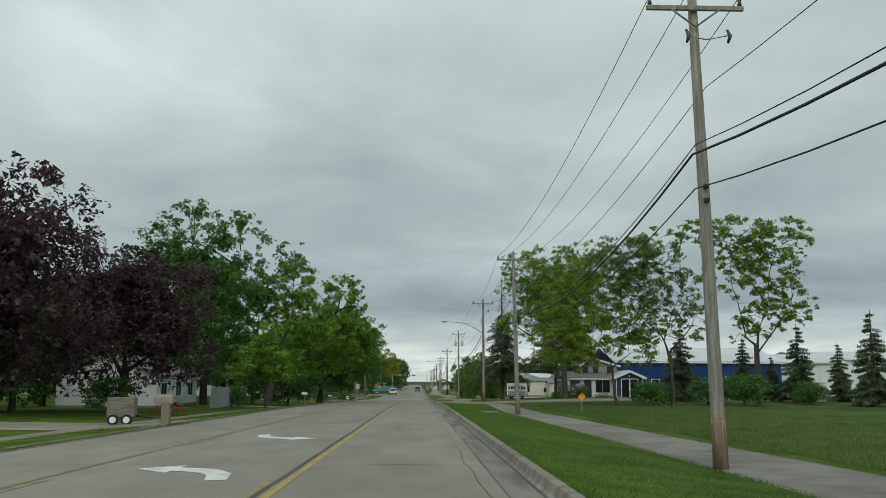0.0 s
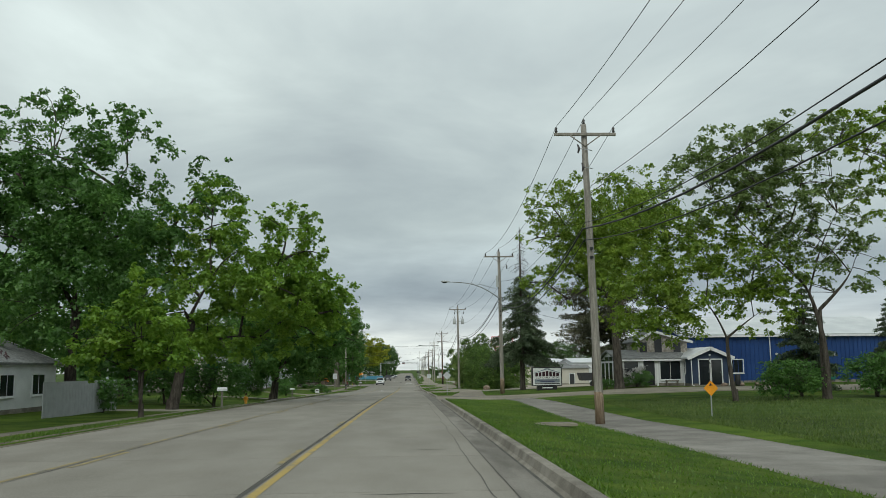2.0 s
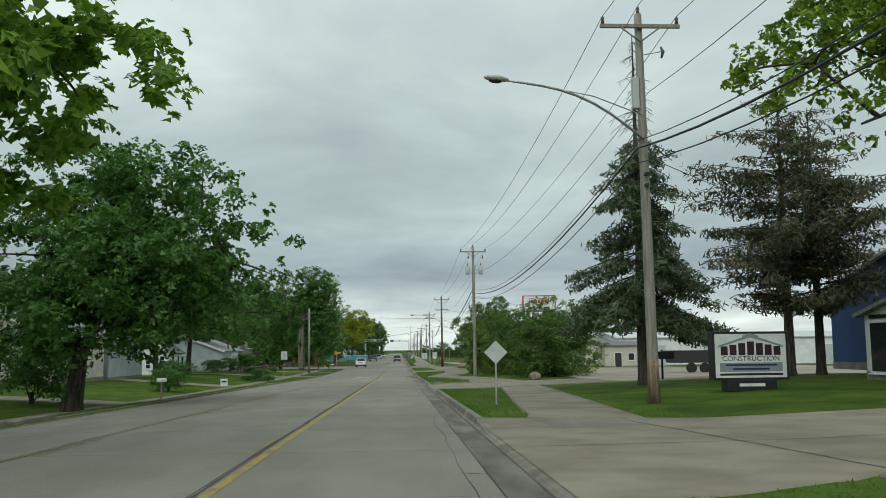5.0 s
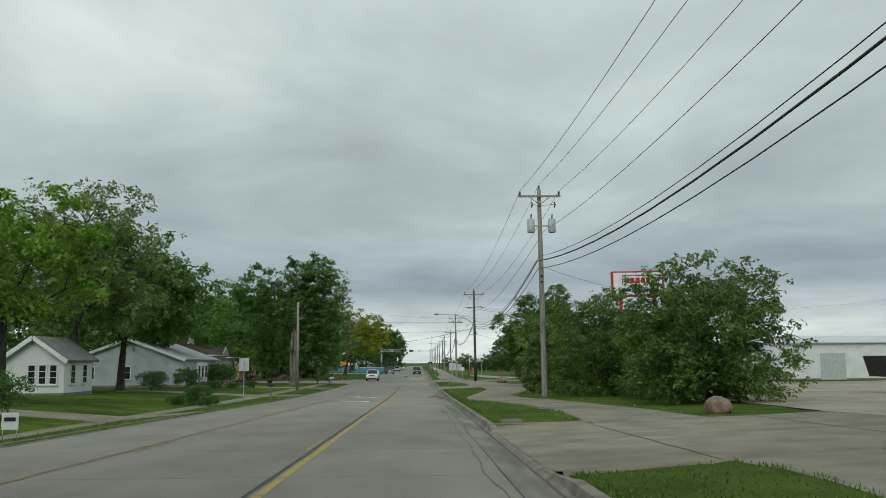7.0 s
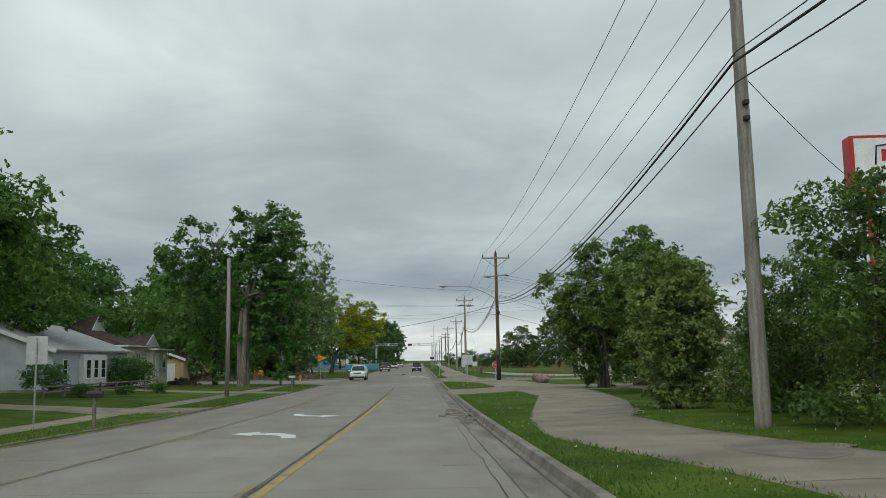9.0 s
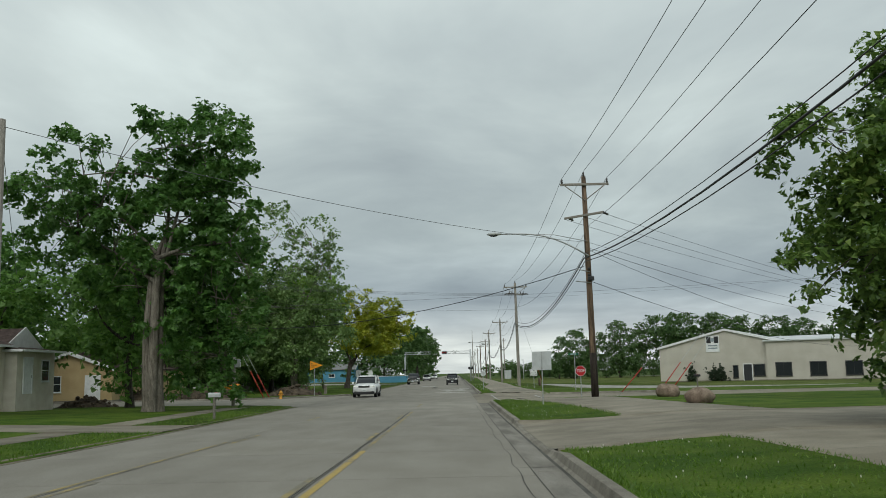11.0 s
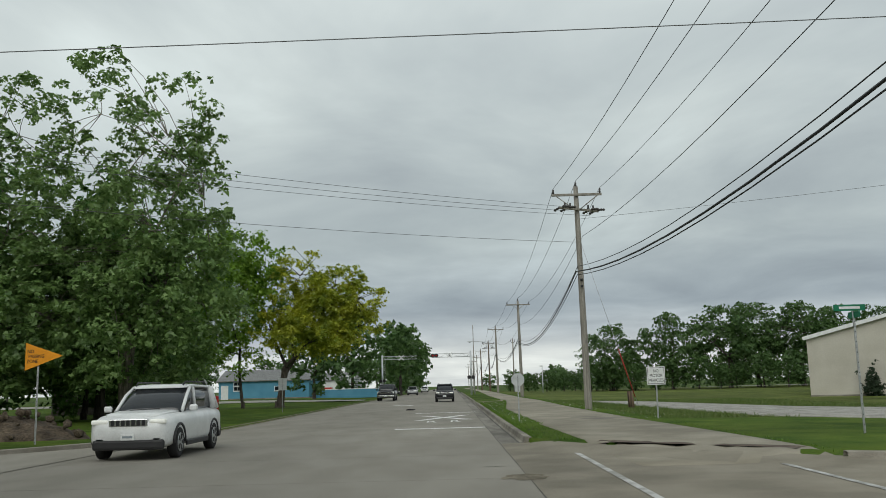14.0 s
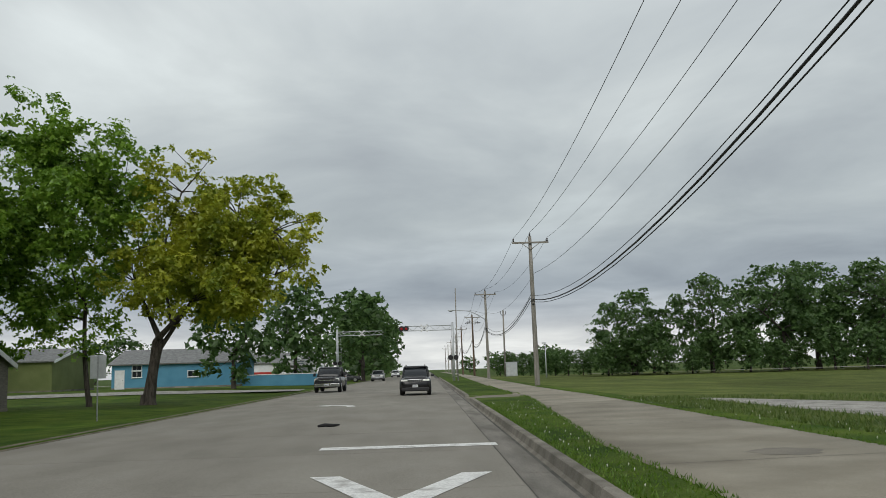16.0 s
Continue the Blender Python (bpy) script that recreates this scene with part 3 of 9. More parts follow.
def ribbon(edges, lift=0.03, step=1.5, base=None, across=6, skirt=False):
    """Verts and faces of a strip that follows the ground between two edges: rows of (y, left x, right x)."""
    base = base or ground_z
    ys = spaced([(edges[0][0], edges[-1][0], step)])
    verts, faces = [], []
    for y in ys:
        a = lerp_table(y, edges, 1)
        b = lerp_table(y, edges, 2)
        for k in range(across + 1):
            x = a + (b - a) * k / across
            verts.append((x, y, base(x, y) + lift))
    w = across + 1
    for j in range(len(ys) - 1):
        for k in range(across):
            i = j * w + k
            faces.append((i, i + 1, i + 1 + w, i + w))
    if skirt:
        for j, out in ((0, -0.05), (len(ys) - 1, 0.05)):
            n = len(verts)
            for k in range(w):
                x, y, z = verts[j * w + k]
                verts.append((x, y + out, z - 0.16))
            for k in range(across):
                faces.append((j * w + k, n + k, n + k + 1, j * w + k + 1))
        for k in (0, across):
            n = len(verts)
            for j in range(len(ys)):
                x, y, z = verts[j * w + k]
                verts.append((x + (0.05 if k else -0.05), y, z - 0.16))
            for j in range(len(ys) - 1):
                q = (j * w + k, n + j, n + j + 1, (j + 1) * w + k)
                faces.append(q if k else q[::-1])
    return verts, faces


def build_road():
    road = thing("road", label="worn pale concrete road with a centre turn lane", category="road", kind="structure")
    v, f = ribbon([(-60, EDGE_L, 1.9), (900, EDGE_L, 1.9)], -0.014, 5.0, lambda x, y: road_z(y), 3)
    part("road_base", mesh_of("road_base", v, f, M["joint"]), None, road)
    v, f = ribbon([(340, EDGE_L, 1.25), (900, EDGE_L, 1.25)], 0.0, 10.0, lambda x, y: road_z(y), 3)
    part("far_carriageway", mesh_of("far_carriageway", v, f, M["concrete_road"]), None, road)
    lanes = [(EDGE_L, -6.2), (-6.18, -2.3), (-2.28, 1.25)]
    n = 0
    y = -24.0
    while y < 340:
        for a, b in lanes if y < 207 else [(EDGE_L, 1.25)]:
            verts = []
            for yy in (y + 0.012, y + 2.6, y + 5.188):
                for xx in (a, b):
                    verts.append((xx, yy, road_z(yy)))
                    verts.append((xx, yy, road_z(yy) - 0.03))
            faces = [(0, 2, 6, 4), (4, 6, 10, 8), (0, 1, 3, 2), (8, 10, 11, 9), (0, 4, 5, 1), (4, 8, 9, 5), (2, 3, 7, 6), (6, 7, 11, 10)]
            part("slab", mesh_of("slab", verts, faces, M["concrete_road"]), None, road)
        y += 5.2
    # side street
    for side, limit in ((1, 160), (-1, -160)):
        verts, faces = [], []
        xs = spaced([(1.25, 9.0, 0.6), (9, 160, 8)]) if side > 0 else spaced([(9.2, 16.6, 0.6), (16.6, 160, 8)])
        for x in xs:
            x *= side
            near, far = mouth(x)
            for k in range(9):
                yy = near + 0.28 + (far - near - 0.16) * k / 8
                verts.append((x, yy, (ground_z(x, yy) if abs(x) > 2 else road_z(yy)) + (0.012 if abs(x) > 1.3 else 0.0)))
        for i in range(len(xs) - 1):
            for k in range(8):
                q = i * 9 + k
                faces.append((q, q + 9, q + 10, q + 1) if side > 0 else (q, q + 1, q + 10, q + 9))
        part("side_street", mesh_of("side_street", verts, faces, M["concrete"] if side > 0 else M["concrete_road"], True), None, road)
    return road


road = build_road()


def kerb_piece(y0, y1, side):
    """A length of gutter and rolled kerb, lowered at driveways."""
    drops = DROPS_R if side > 0 else DROPS_L
    rows = [y0, 0.5 * (y0 + y1), y1]
    if side > 0:
        outline = lambda h: [(1.26, 0.0), (1.80, -0.02), (1.86, 0.02), (1.90, h), (1.93, h + 0.012), (2.06, h + 0.008), (2.07, -0.15)]
        gut = [(1.26, 0.0), (1.80, -0.02)]
    else:
        outline = lambda h: [(-9.31, 0.0), (-9.36, 0.004), (-9.46, h * 0.5), (-9.60, h * 0.8), (-9.82, h * 1.1), (-9.9, -0.1)]
    verts, w = [], 0
    for y in rows:
        top = 0.15 * (1 - 0.85 * dropped(y, drops)) if side > 0 else 0.03
        pts = outline(top)
        w = len(pts)
        verts += [(x, y, road_z(y) + z + 0.004) for x, z in pts]
    faces = []
    for j in range(2):
        for k in range(w - 1):
            i = j * w + k
            faces.append((i, i + 1, i + 1 + w, i + w) if side > 0 else (i, i + w, i + 1 + w, i + 1))
    faces += [tuple(range(w)), tuple(range(3 * w - 1, 2 * w - 1, -1))]
    me = mesh_of("kerb_stone", verts, faces, M["kerb" if side > 0 else "dirt_edge"])
    me.materials.append(M["gutter"])
    if side > 0:
        me.polygons.foreach_set("material_index", [1 if k % (w - 1) == 0 else 0 for k in range(2 * (w - 1))] + [0, 0])
    return me


def build_kerbs():
    right = thing("kerb_right", label="pale concrete kerb and gutter with dropped driveways", category="kerb", kind="structure")
    left = thing("kerb_left", label="worn flush road edge with dirt along the lawn", category="kerb", kind="structure")
    for side, owner in ((1, right), (-1, left)):
        y = -24.0
        while y < 420:
            near, far = mouth(1.9 if side > 0 else -9.4)
            for a, b in ((y, min(y + 3.0, near)), (max(y, far), y + 3.0)):
                if b - a > 0.1 and (b <= near or a >= far):
                    part("kerb_stone", kerb_piece(a + 0.008, b - 0.008, side), None, owner)
            y += 3.0
        if side < 0:
            for k in range(5):
                y = 91.0 + 3.0 * k
                part("kerb_stone", box(0.2, 2.97, 0.2, (-9.62 + (0.06 * (k == 0)), y + 1.5, road_z(y + 1.5) + 0.04), 0.03), M["kerb"], owner)
        # rounded corners at the side street
        for which in (0, 1):
            if side < 0 and which == 0:
                continue
            xs = spaced([(7.0, 9.1, 0.7), (9.1, 15.4, 2.1)]) if side > 0 else spaced([(9.4, 16.5, 0.7), (16.5, 44, 5)])
            if which == 0:
                continue
            for a, b in zip(xs[:-1], xs[1:]):
                verts = []
                for x in (a * side, b * side):
                    yy = mouth(x)[which]
                    for dy, dz in ((-0.05, 0.0), (0.0, 0.16), (0.16, 0.18), (0.24, -0.1)):
                        verts.append((x, yy + dy, ground_z(x, yy - 0.4) + dz + 0.01))
                faces = [(k, k + 4, k + 5, k + 1) for k in range(3)] if side < 0 else [(k, k + 1, k + 5, k + 4) for k in range(3)]
                part("corner_stone", mesh_of("corner_stone", verts, faces, M["kerb"]), None, owner)


build_kerbs()

def inner(ob_name, edges, mat, label, lift=0.018, step=1.2, across=6):
    v, f = ribbon(edges, lift, step, None, across, True)
    return tagged(new(ob_name, mesh_of(ob_name, v, f, M[mat], True)), label, "path", kind="structure")


inner("pavement", PATH_1, "path_asphalt", "grey asphalt footpath between mown verges")
inner("pavement", PATH_2, "concrete", "stained pale concrete cycle path")
inner("pavement", PATH_3, "concrete_pale", "pale concrete cycle path beyond the side street")


inner("driveway", YARD, "gravel", "pale gravel yard by the metal building", 0.02)


def drive_along_y(name, y0, y1, rows, mat, label, lift):
    """A driveway: rows of (x, near y, far y)."""
    xs = spaced([(rows[0][0], rows[-1][0], 0.8)])
    verts, faces = [], []
    for x in xs:
        a = lerp_table(x, rows, 1)
        b = lerp_table(x, rows, 2)
        for k in range(11):
            y = a + (b - a) * k / 10
            verts.append((x, y, ground_z(x, y) + lift))
    for i in range(len(xs) - 1):
        for k in range(10):
            q = i * 11 + k
            faces.append((q, q + 11, q + 12, q + 1))
    for k, out in ((0, -0.05), (10, 0.05)):
        n = len(verts)
        for i in range(len(xs)):
            x, y, z = verts[i * 11 + k]
            verts.append((x, y + out, z - 0.16))
        for i in range(len(xs) - 1):
            faces.append((i * 11 + k, n + i, n + i + 1, (i + 1) * 11 + k))
    tagged(new(name, mesh_of(name, verts, faces, M[mat], True)), label, "driveway", kind="structure")


for rows, mat, label in DRIVES:
    drive_along_y("driveway", 0, 0, rows, mat, label, 0.024 if mat == "concrete" else 0.03)
for a, b in ((-40, 34.6), (41, 122.4), (126, 150.4), (154, 184.4), (188, 209.4), (213, 232)):
    inner("pavement", [(a, -13.4, -12.2), (b, -13.4, -12.2)], "concrete", "narrow concrete pavement in front of the houses", 0.015, 2.0, 2)


def flat_strip(x0, x1, y0, y1, lift=0.006):
    n = max(1, round((y1 - y0) / 3.0))
    verts, faces = [], []
    for k in range(n + 1):
        y = y0 + (y1 - y0) * k / n
        verts += [(x0, y, road_z(y) + lift), (x1, y, road_z(y) + lift)]
    for k in range(n):
        faces.append((2 * k, 2 * k + 1, 2 * k + 3, 2 * k + 2))
    return verts, faces


def joined(pieces):
    verts, faces = [], []
    for v, f in pieces:
        faces += [tuple(i + len(verts) for i in face) for face in f]
        verts += list(v)
    return verts, faces


def marking(name, pieces, mat, label):
    v, f = joined(pieces)
    return tagged(new(name, mesh_of(name, v, f, M[mat])), label, "road marking", kind="structure")


marking("lane_line", [flat_strip(-2.16, -2.03, -40, 200)], "yellow_paint", "worn solid yellow lane line")
marking("lane_line", [flat_strip(-2.15, -2.05, 200, 222)], "yellow_worn", "worn end of the yellow lane line")
marking("lane_line", [flat_strip(-2.15, -2.05, 228, 233)], "yellow_worn", "last worn piece of yellow lane line")
marking("lane_line", [flat_strip(-6.22, -6.12, -40, 204)], "yellow_worn", "faded solid yellow line of the far lane")
for k, y in enumerate(range(-38, 222, 12)):
    marking("lane_dash", [flat_strip(-2.42, -2.31, y + 1.5, y + 4.8)], "yellow_worn", "worn yellow dash beside the lane line")
    marking("lane_dash", [flat_strip(-5.98, -5.87, y + 1.5, y + 4.8)], "yellow_worn", "faded yellow dash of the turn lane")
# dark seams beside the lines
rnd = random.Random(4)


def wavy(x, y0, y1, width, sway, lift=0.005, step=0.7, jump=0.35):
    verts, faces, y, k = [], [], y0, 0
    while y <= y1:
        c = x + sway * (noise.noise((y * jump, x, 3.0)) + 0.4 * noise.noise((y * 2.3, x, 9.0)))
        w = width * (0.5 + abs(noise.noise((y * 0.8, x, 5.0))) * 1.8)
        verts += [(c - w, y, road_z(y) + lift), (c + w, y, road_z(y) + lift)]
        if k:
            faces.append((2 * k - 2, 2 * k - 1, 2 * k + 1, 2 * k))
        k += 1
        y += step
    return verts, faces


marking("seam", [wavy(-2.24, -30, 222, 0.032, 0.03)], "crack", "dark cracked seam along the yellow line")
marking("seam", [wavy(-6.05, -30, 206, 0.010, 0.03)], "crack", "dark seam along the far lane")
marking("seam", [wavy(1.25, -30, 330, 0.009, 0.012)], "crack", "dark seam between slab and gutter")
marking("seam", [wavy(0.95, -10, 105, 0.008, 0.10), wavy(1.02, 120, 232, 0.009, 0.11)], "crack", "ragged crack near the gutter")
for k in range(34):
    y = 12 + k * 7.4 + rnd.uniform(-2, 2)
    x = rnd.choice([-1.0, 0.2, 0.6, -4.2, -7.6]) + rnd.uniform(-0.4, 0.4)
    length = rnd.uniform(0.4, 1.5)
    verts, faces = [], []
    for i in range(9):
        xx = x + length * i / 8
        yy = y + 0.10 * noise.noise((xx * 2.0, y, 1.0))
        w = 0.018 * math.sin(math.pi * i / 8) + 0.004
        verts += [(xx, yy - w, road_z(yy) + 0.006), (xx, yy + w, road_z(yy) + 0.006)]
        if i:
            faces.append((2 * i - 2, 2 * i, 2 * i + 1, 2 * i - 1))
    tagged(new("crack", mesh_of("crack", verts, faces, M["crack"])), "short dark crack across the slab", "crack", kind="structure")


def outline_on_road(points, lift=0.007):
    """A flat painted outline of (x, y) points."""
    return [(x, y, road_z(y) + lift) for x, y in points], [tuple(range(len(points)))]


def turn_arrow(y, flip, label):
    """A painted left or right turn arrow in the centre lane."""
    s = -1 if flip else 1
    c = -4.05
    stem = [(0.95, -1.25), (0.62, -1.35), (0.45, -0.55), (0.10, -0.10), (-0.35, 0.10), (-0.35, -0.28), (-1.05, 0.42), (-0.35, 1.12), (-0.35, 0.66), (0.35, 0.42), (0.80, -0.25)]
    verts, outline = outline_on_road([(c + s * a, y + s * b * 1.15) for a, b in stem])
    # the outline split into strips for clean faces
    order = [(0, 1, 2), (0, 2, 10), (10, 2, 3), (10, 3, 9), (9, 3, 4), (9, 4, 8), (8, 4, 5), (8, 5, 6), (8, 6, 7)]
    marking("turn_arrow", [(verts, order)], "white_paint", label)


turn_arrow(16.2, False, "worn white left-turn arrow")
turn_arrow(27.0, True, "worn white opposing turn arrow")
turn_arrow(169.6, False, "worn white left-turn arrow")
turn_arrow(180.0, True, "worn white opposing turn arrow")
turn_arrow(306.0, False, "white turn arrow before the crossing")
marking("stop_line", [flat_strip(-2.13, 1.2, 264.6, 265.2)], "white_paint", "white bar across the lane")
marking("stop_line", [flat_strip(-2.13, 1.35, 283.6, 284.2)], "white_paint", "white bar across the lane")


def crossing_mark():
    pieces = []
    for s in (1, -1):
        pieces.append(outline_on_road([(-0.4 - s * 1.15 - 0.22, 273.0), (-0.4 - s * 1.15 + 0.22, 273.0), (-0.4 + s * 1.1 + 0.22, 279.2), (-0.4 + s * 1.1 - 0.22, 279.2)], 0.007 if s > 0 else 0.009))
    marking("crossing_cross", pieces, "white_paint", "painted white railroad cross")
    for x in (-0.92, 0.12):
        me = text_mesh("R", 1.0, 0.001)
        me.materials.append(M["white_paint"])
        me.transform(Matrix.Rotation(-math.pi / 2, 4, "X"))
        me.transform(Matrix.Diagonal((0.85, 2.6, 1, 1)))
        ob = new("road_letter", me)
        ob.matrix_basis = Matrix.Translation((x, 271.2, road_z(271.2) + 0.008))
        tagged(ob, "painted white letter R on the lane", "road marking", kind="structure")


crossing_mark()


def ground_strip(points, width, lift):
    verts, faces = [], []
    for k, (x, y) in enumerate(points):
        a, b = points[max(0, k - 1)], points[min(len(points) - 1, k + 1)]
        d = Vector((b[0] - a[0], b[1] - a[1])).normalized()
        n = Vector((-d.y, d.x)) * width / 2
        for s in (-1, 1):
            xx, yy = x + n.x * s, y + n.y * s
            verts.append((xx, yy, ground_z(xx, yy) + lift))
        if k:
            faces.append((2 * k - 2, 2 * k, 2 * k + 1, 2 * k - 1))
    return verts, faces


def stripe(x0, y0, x1, y1, n=12):
    return [(x0 + (x1 - x0) * k / n, y0 + (y1 - y0) * k / n) for k in range(n + 1)]


marking("crossing_line", [ground_strip(stripe(2.6, 234.5, 2.7, 251.5), 0.12, 0.02)], "white_worn", "thin worn white crosswalk line over the side street")
marking("crossing_line", [ground_strip(stripe(5.6, 238.5, 5.8, 247.5), 0.12, 0.02)], "white_worn", "thin worn white crosswalk line over the side street")
for pts in ([(5.2, 101.0), (5.53, 98.96), (6.21, 93.5), (6.4, 91.9)], [(4.65, 138.2), (4.7, 134.0), (4.75, 127.2)], [(9.2, 128.2), (9.4, 138.3)], [(2.2, 95.5), (9.0, 95.8), (16.0, 96.5)], [(2.2, 132.5), (9.0, 132.7), (15.0, 133.0)], [(5.3, 203.4), (10.0, 203.2), (20.0, 204.0)], [(4.9, 190.0), (9.7, 190.2)], [(3.3, 262.5), (6.4, 262.3)]):
    fine = [(a[0] + (b[0] - a[0]) * k / 8, a[1] + (b[1] - a[1]) * k / 8) for a, b in zip(pts[:-1], pts[1:]) for k in range(8)] + [pts[-1]]
    marking("seam", [ground_strip([(x + 0.02 * math.sin(5 * y + x), y + 0.02 * math.sin(4 * x)) for x, y in fine], 0.035, 0.030)], "crack", "dark joint across the concrete")
for k in range(26):
    y0 = 103 + k * 7.6
    if not (228 < y0 < 262):
        xa, xb = (float(np.interp(y0, [e[0] for e in (PATH_2 if y0 < 240 else PATH_3)], [e[i] for e in (PATH_2 if y0 < 240 else PATH_3)])) for i in (1, 2))
        marking("seam", [ground_strip(stripe(xa, y0, xb, y0, 5), 0.02, 0.024)], "crack", "thin joint across the path")
tagged(new("dirt_strip", mesh_of("dirt_strip", *ground_strip([(3.37, 234.46), (4.11, 235.54), (4.91, 236.55), (5.81, 237.7), (6.47, 238.14)], 0.75, 0.034), M["dirt_edge"])), "brown dirt strip at the path's broken end", "dirt", kind="structure")
def stain(x, y, rx, ry, seed):
    rng = random.Random(seed)
    ring = []
    for k in range(22):
        a = 2 * math.pi * k / 22
        r = 0.75 + 0.35 * rng.random()
        ring.append((x + rx * r * math.cos(a), y + ry * r * math.sin(a)))
    verts = [(x, y, ground_z(x, y) + 0.022)] + [(a, b, ground_z(a, b) + 0.022) for a, b in ring]
    faces = [(0, k + 1, (k + 1) % 22 + 1) for k in range(22)]
    tagged(new("stain", mesh_of("stain", verts, faces, M["path_stain"])), "darker damp stain on the concrete path", "stain", kind="structure")


for k, ((x, y), rx, ry) in enumerate(zip([(4.99, 278.62), (5.75, 173.69), (5.81, 160.1), (5.8, 148.1), (5.36, 264.41), (5.18, 266.43)], (0.5, 1.2, 1.0, 1.3, 0.8, 0.7), (0.55, 2.0, 1.6, 1.5, 1.0, 0.5))):
    stain(x, y, rx, ry, k)
# tactile plate at the ramp
tagged(new("tactile_plate", mesh_of("tactile_plate", *ground_strip(stripe(3.3, 252.6, 6.7, 248.9), 0.5, 0.018), M["tactile"])), "dark ribbed tactile plate at the path ramp", "tactile plate", kind="structure")
# railway bed on the far side of the meadow
v, f = ground_strip([(20 + 12 * k, 378 - 4.6 * k) for k in range(14)], 4.0, 0.35)
tagged(new("railway_bed", mesh_of("railway_bed", v, f, M["gravel"])), "raised pale ballast of the railway", "railway", kind="structure")
v, f = ground_strip([(-14 - 12 * k, 392 + 4.6 * k) for k in range(8)], 4.0, 0.3)
tagged(new("railway_bed", mesh_of("railway_bed", v, f, M["gravel"])), "raised pale ballast of the railway", "railway", kind="structure")
v, f = ground_strip([(-11 - 7 * k, 345 - 0.3 * k) for k in range(9)], 5.0, 0.06)
tagged(new("gravel_strip", mesh_of("gravel_strip", v, f, M["gravel"])), "grey gravel strip in front of the shop", "gravel", kind="structure")
for (x, y, sx, sy, label) in ((4.65, 61.0, 1.3, 0.9, "square concrete utility cover in the verge"), (2.6, 138.9, 0.6, 0.4, "small concrete cover by the kerb")):
    ob = thing("utility_cover", x, y, ground_z(x, y) + 0.01, 0, label, "utility cover")
    part("slab", box(sx, sy, 0.08, (0, 0, 0.03), 0.01), M["concrete"], ob)
    part("lid", box(sx * 0.7, sy * 0.7, 0.02, (0, 0, 0.08), 0.004), M["kerb"], ob)


# ---- trees ----
def branch_tube(store, a, b, r0, r1, rng, bend=0.12, steps=5, sides=6):
    a, b = np.array(a, float), np.array(b, float)
    length = np.linalg.norm(b - a)
    off = rng.normal(0, bend * length, 3) * np.array([1, 1, 0.5])
    pts, rad = [], []
    for k in range(steps + 1):
        s = k / steps
        pts.append(a + (b - a) * s + off * math.sin(math.pi * s) * 0.6 + np.array([0, 0, 0.05 * length * math.sin(math.pi * s)]))
        rad.append(r0 + (r1 - r0) * s)
    v, f = tube_data(pts, rad, sides, False)
    store.append((v, f))
    return pts


def needle_cloud(name, centres, radii, count, size, rng, mat, flat=0.75, hang=0.0, long=1.5, edge=2.2):
    """Needle sprays: thin three-cornered blades spread through clumps, thinner towards each clump's rim."""
    centres, radii = np.asarray(centres, float), np.asarray(radii, float)
    weight = radii ** 2
    pick = rng.choice(len(centres), size=count, p=weight / weight.sum())
    d = rng.normal(size=(count, 3))
    d /= np.linalg.norm(d, axis=1)[:, None]
    r = rng.random(count) ** (1 / edge)
    r *= 1 + 0.25 * rng.random(count) ** 3
    pos = centres[pick] + d * (radii[pick] * r)[:, None] * np.array([1, 1, flat])
    normal = d * 0.7 + rng.normal(size=(count, 3)) * 0.55 + np.array([0, 0, 0.45])
    normal /= np.linalg.norm(normal, axis=1)[:, None]
    along = rng.normal(size=(count, 3)) + np.array([0, 0, -hang])
    along -= normal * (along * normal).sum(1)[:, None]
    along /= np.linalg.norm(along, axis=1)[:, None] + 1e-9
    across = np.cross(normal, along)
    s = size * (0.6 + 0.8 * rng.random(count))[:, None]
    verts = np.empty((count, 3, 3))
    verts[:, 0] = pos - along * s * 0.5 * long
    verts[:, 1] = pos + along * s * 0.42 * long + across * s * 0.45
    verts[:, 2] = pos + along * s * 0.30 * long - across * s * 0.5 + normal * s * 0.2
    return loose_triangles(name, verts, mat)


def loose_triangles(name, verts, mat):
    """A mesh of separate triangles."""
    count = len(verts)
    me = bpy.data.meshes.new(name)
    me.vertices.add(count * 3)
    me.vertices.foreach_set("co", verts.reshape(-1))
    me.loops.add(count * 3)
    me.loops.foreach_set("vertex_index", np.arange(count * 3, dtype=np.int32))
    me.polygons.add(count)
    me.polygons.foreach_set("loop_start", np.arange(0, count * 3, 3, dtype=np.int32))
    me.materials.append(mat)
    me.update(calc_edges=True)
    return me


def unit(v):
    return v / (np.linalg.norm(v, axis=1)[:, None] + 1e-9)


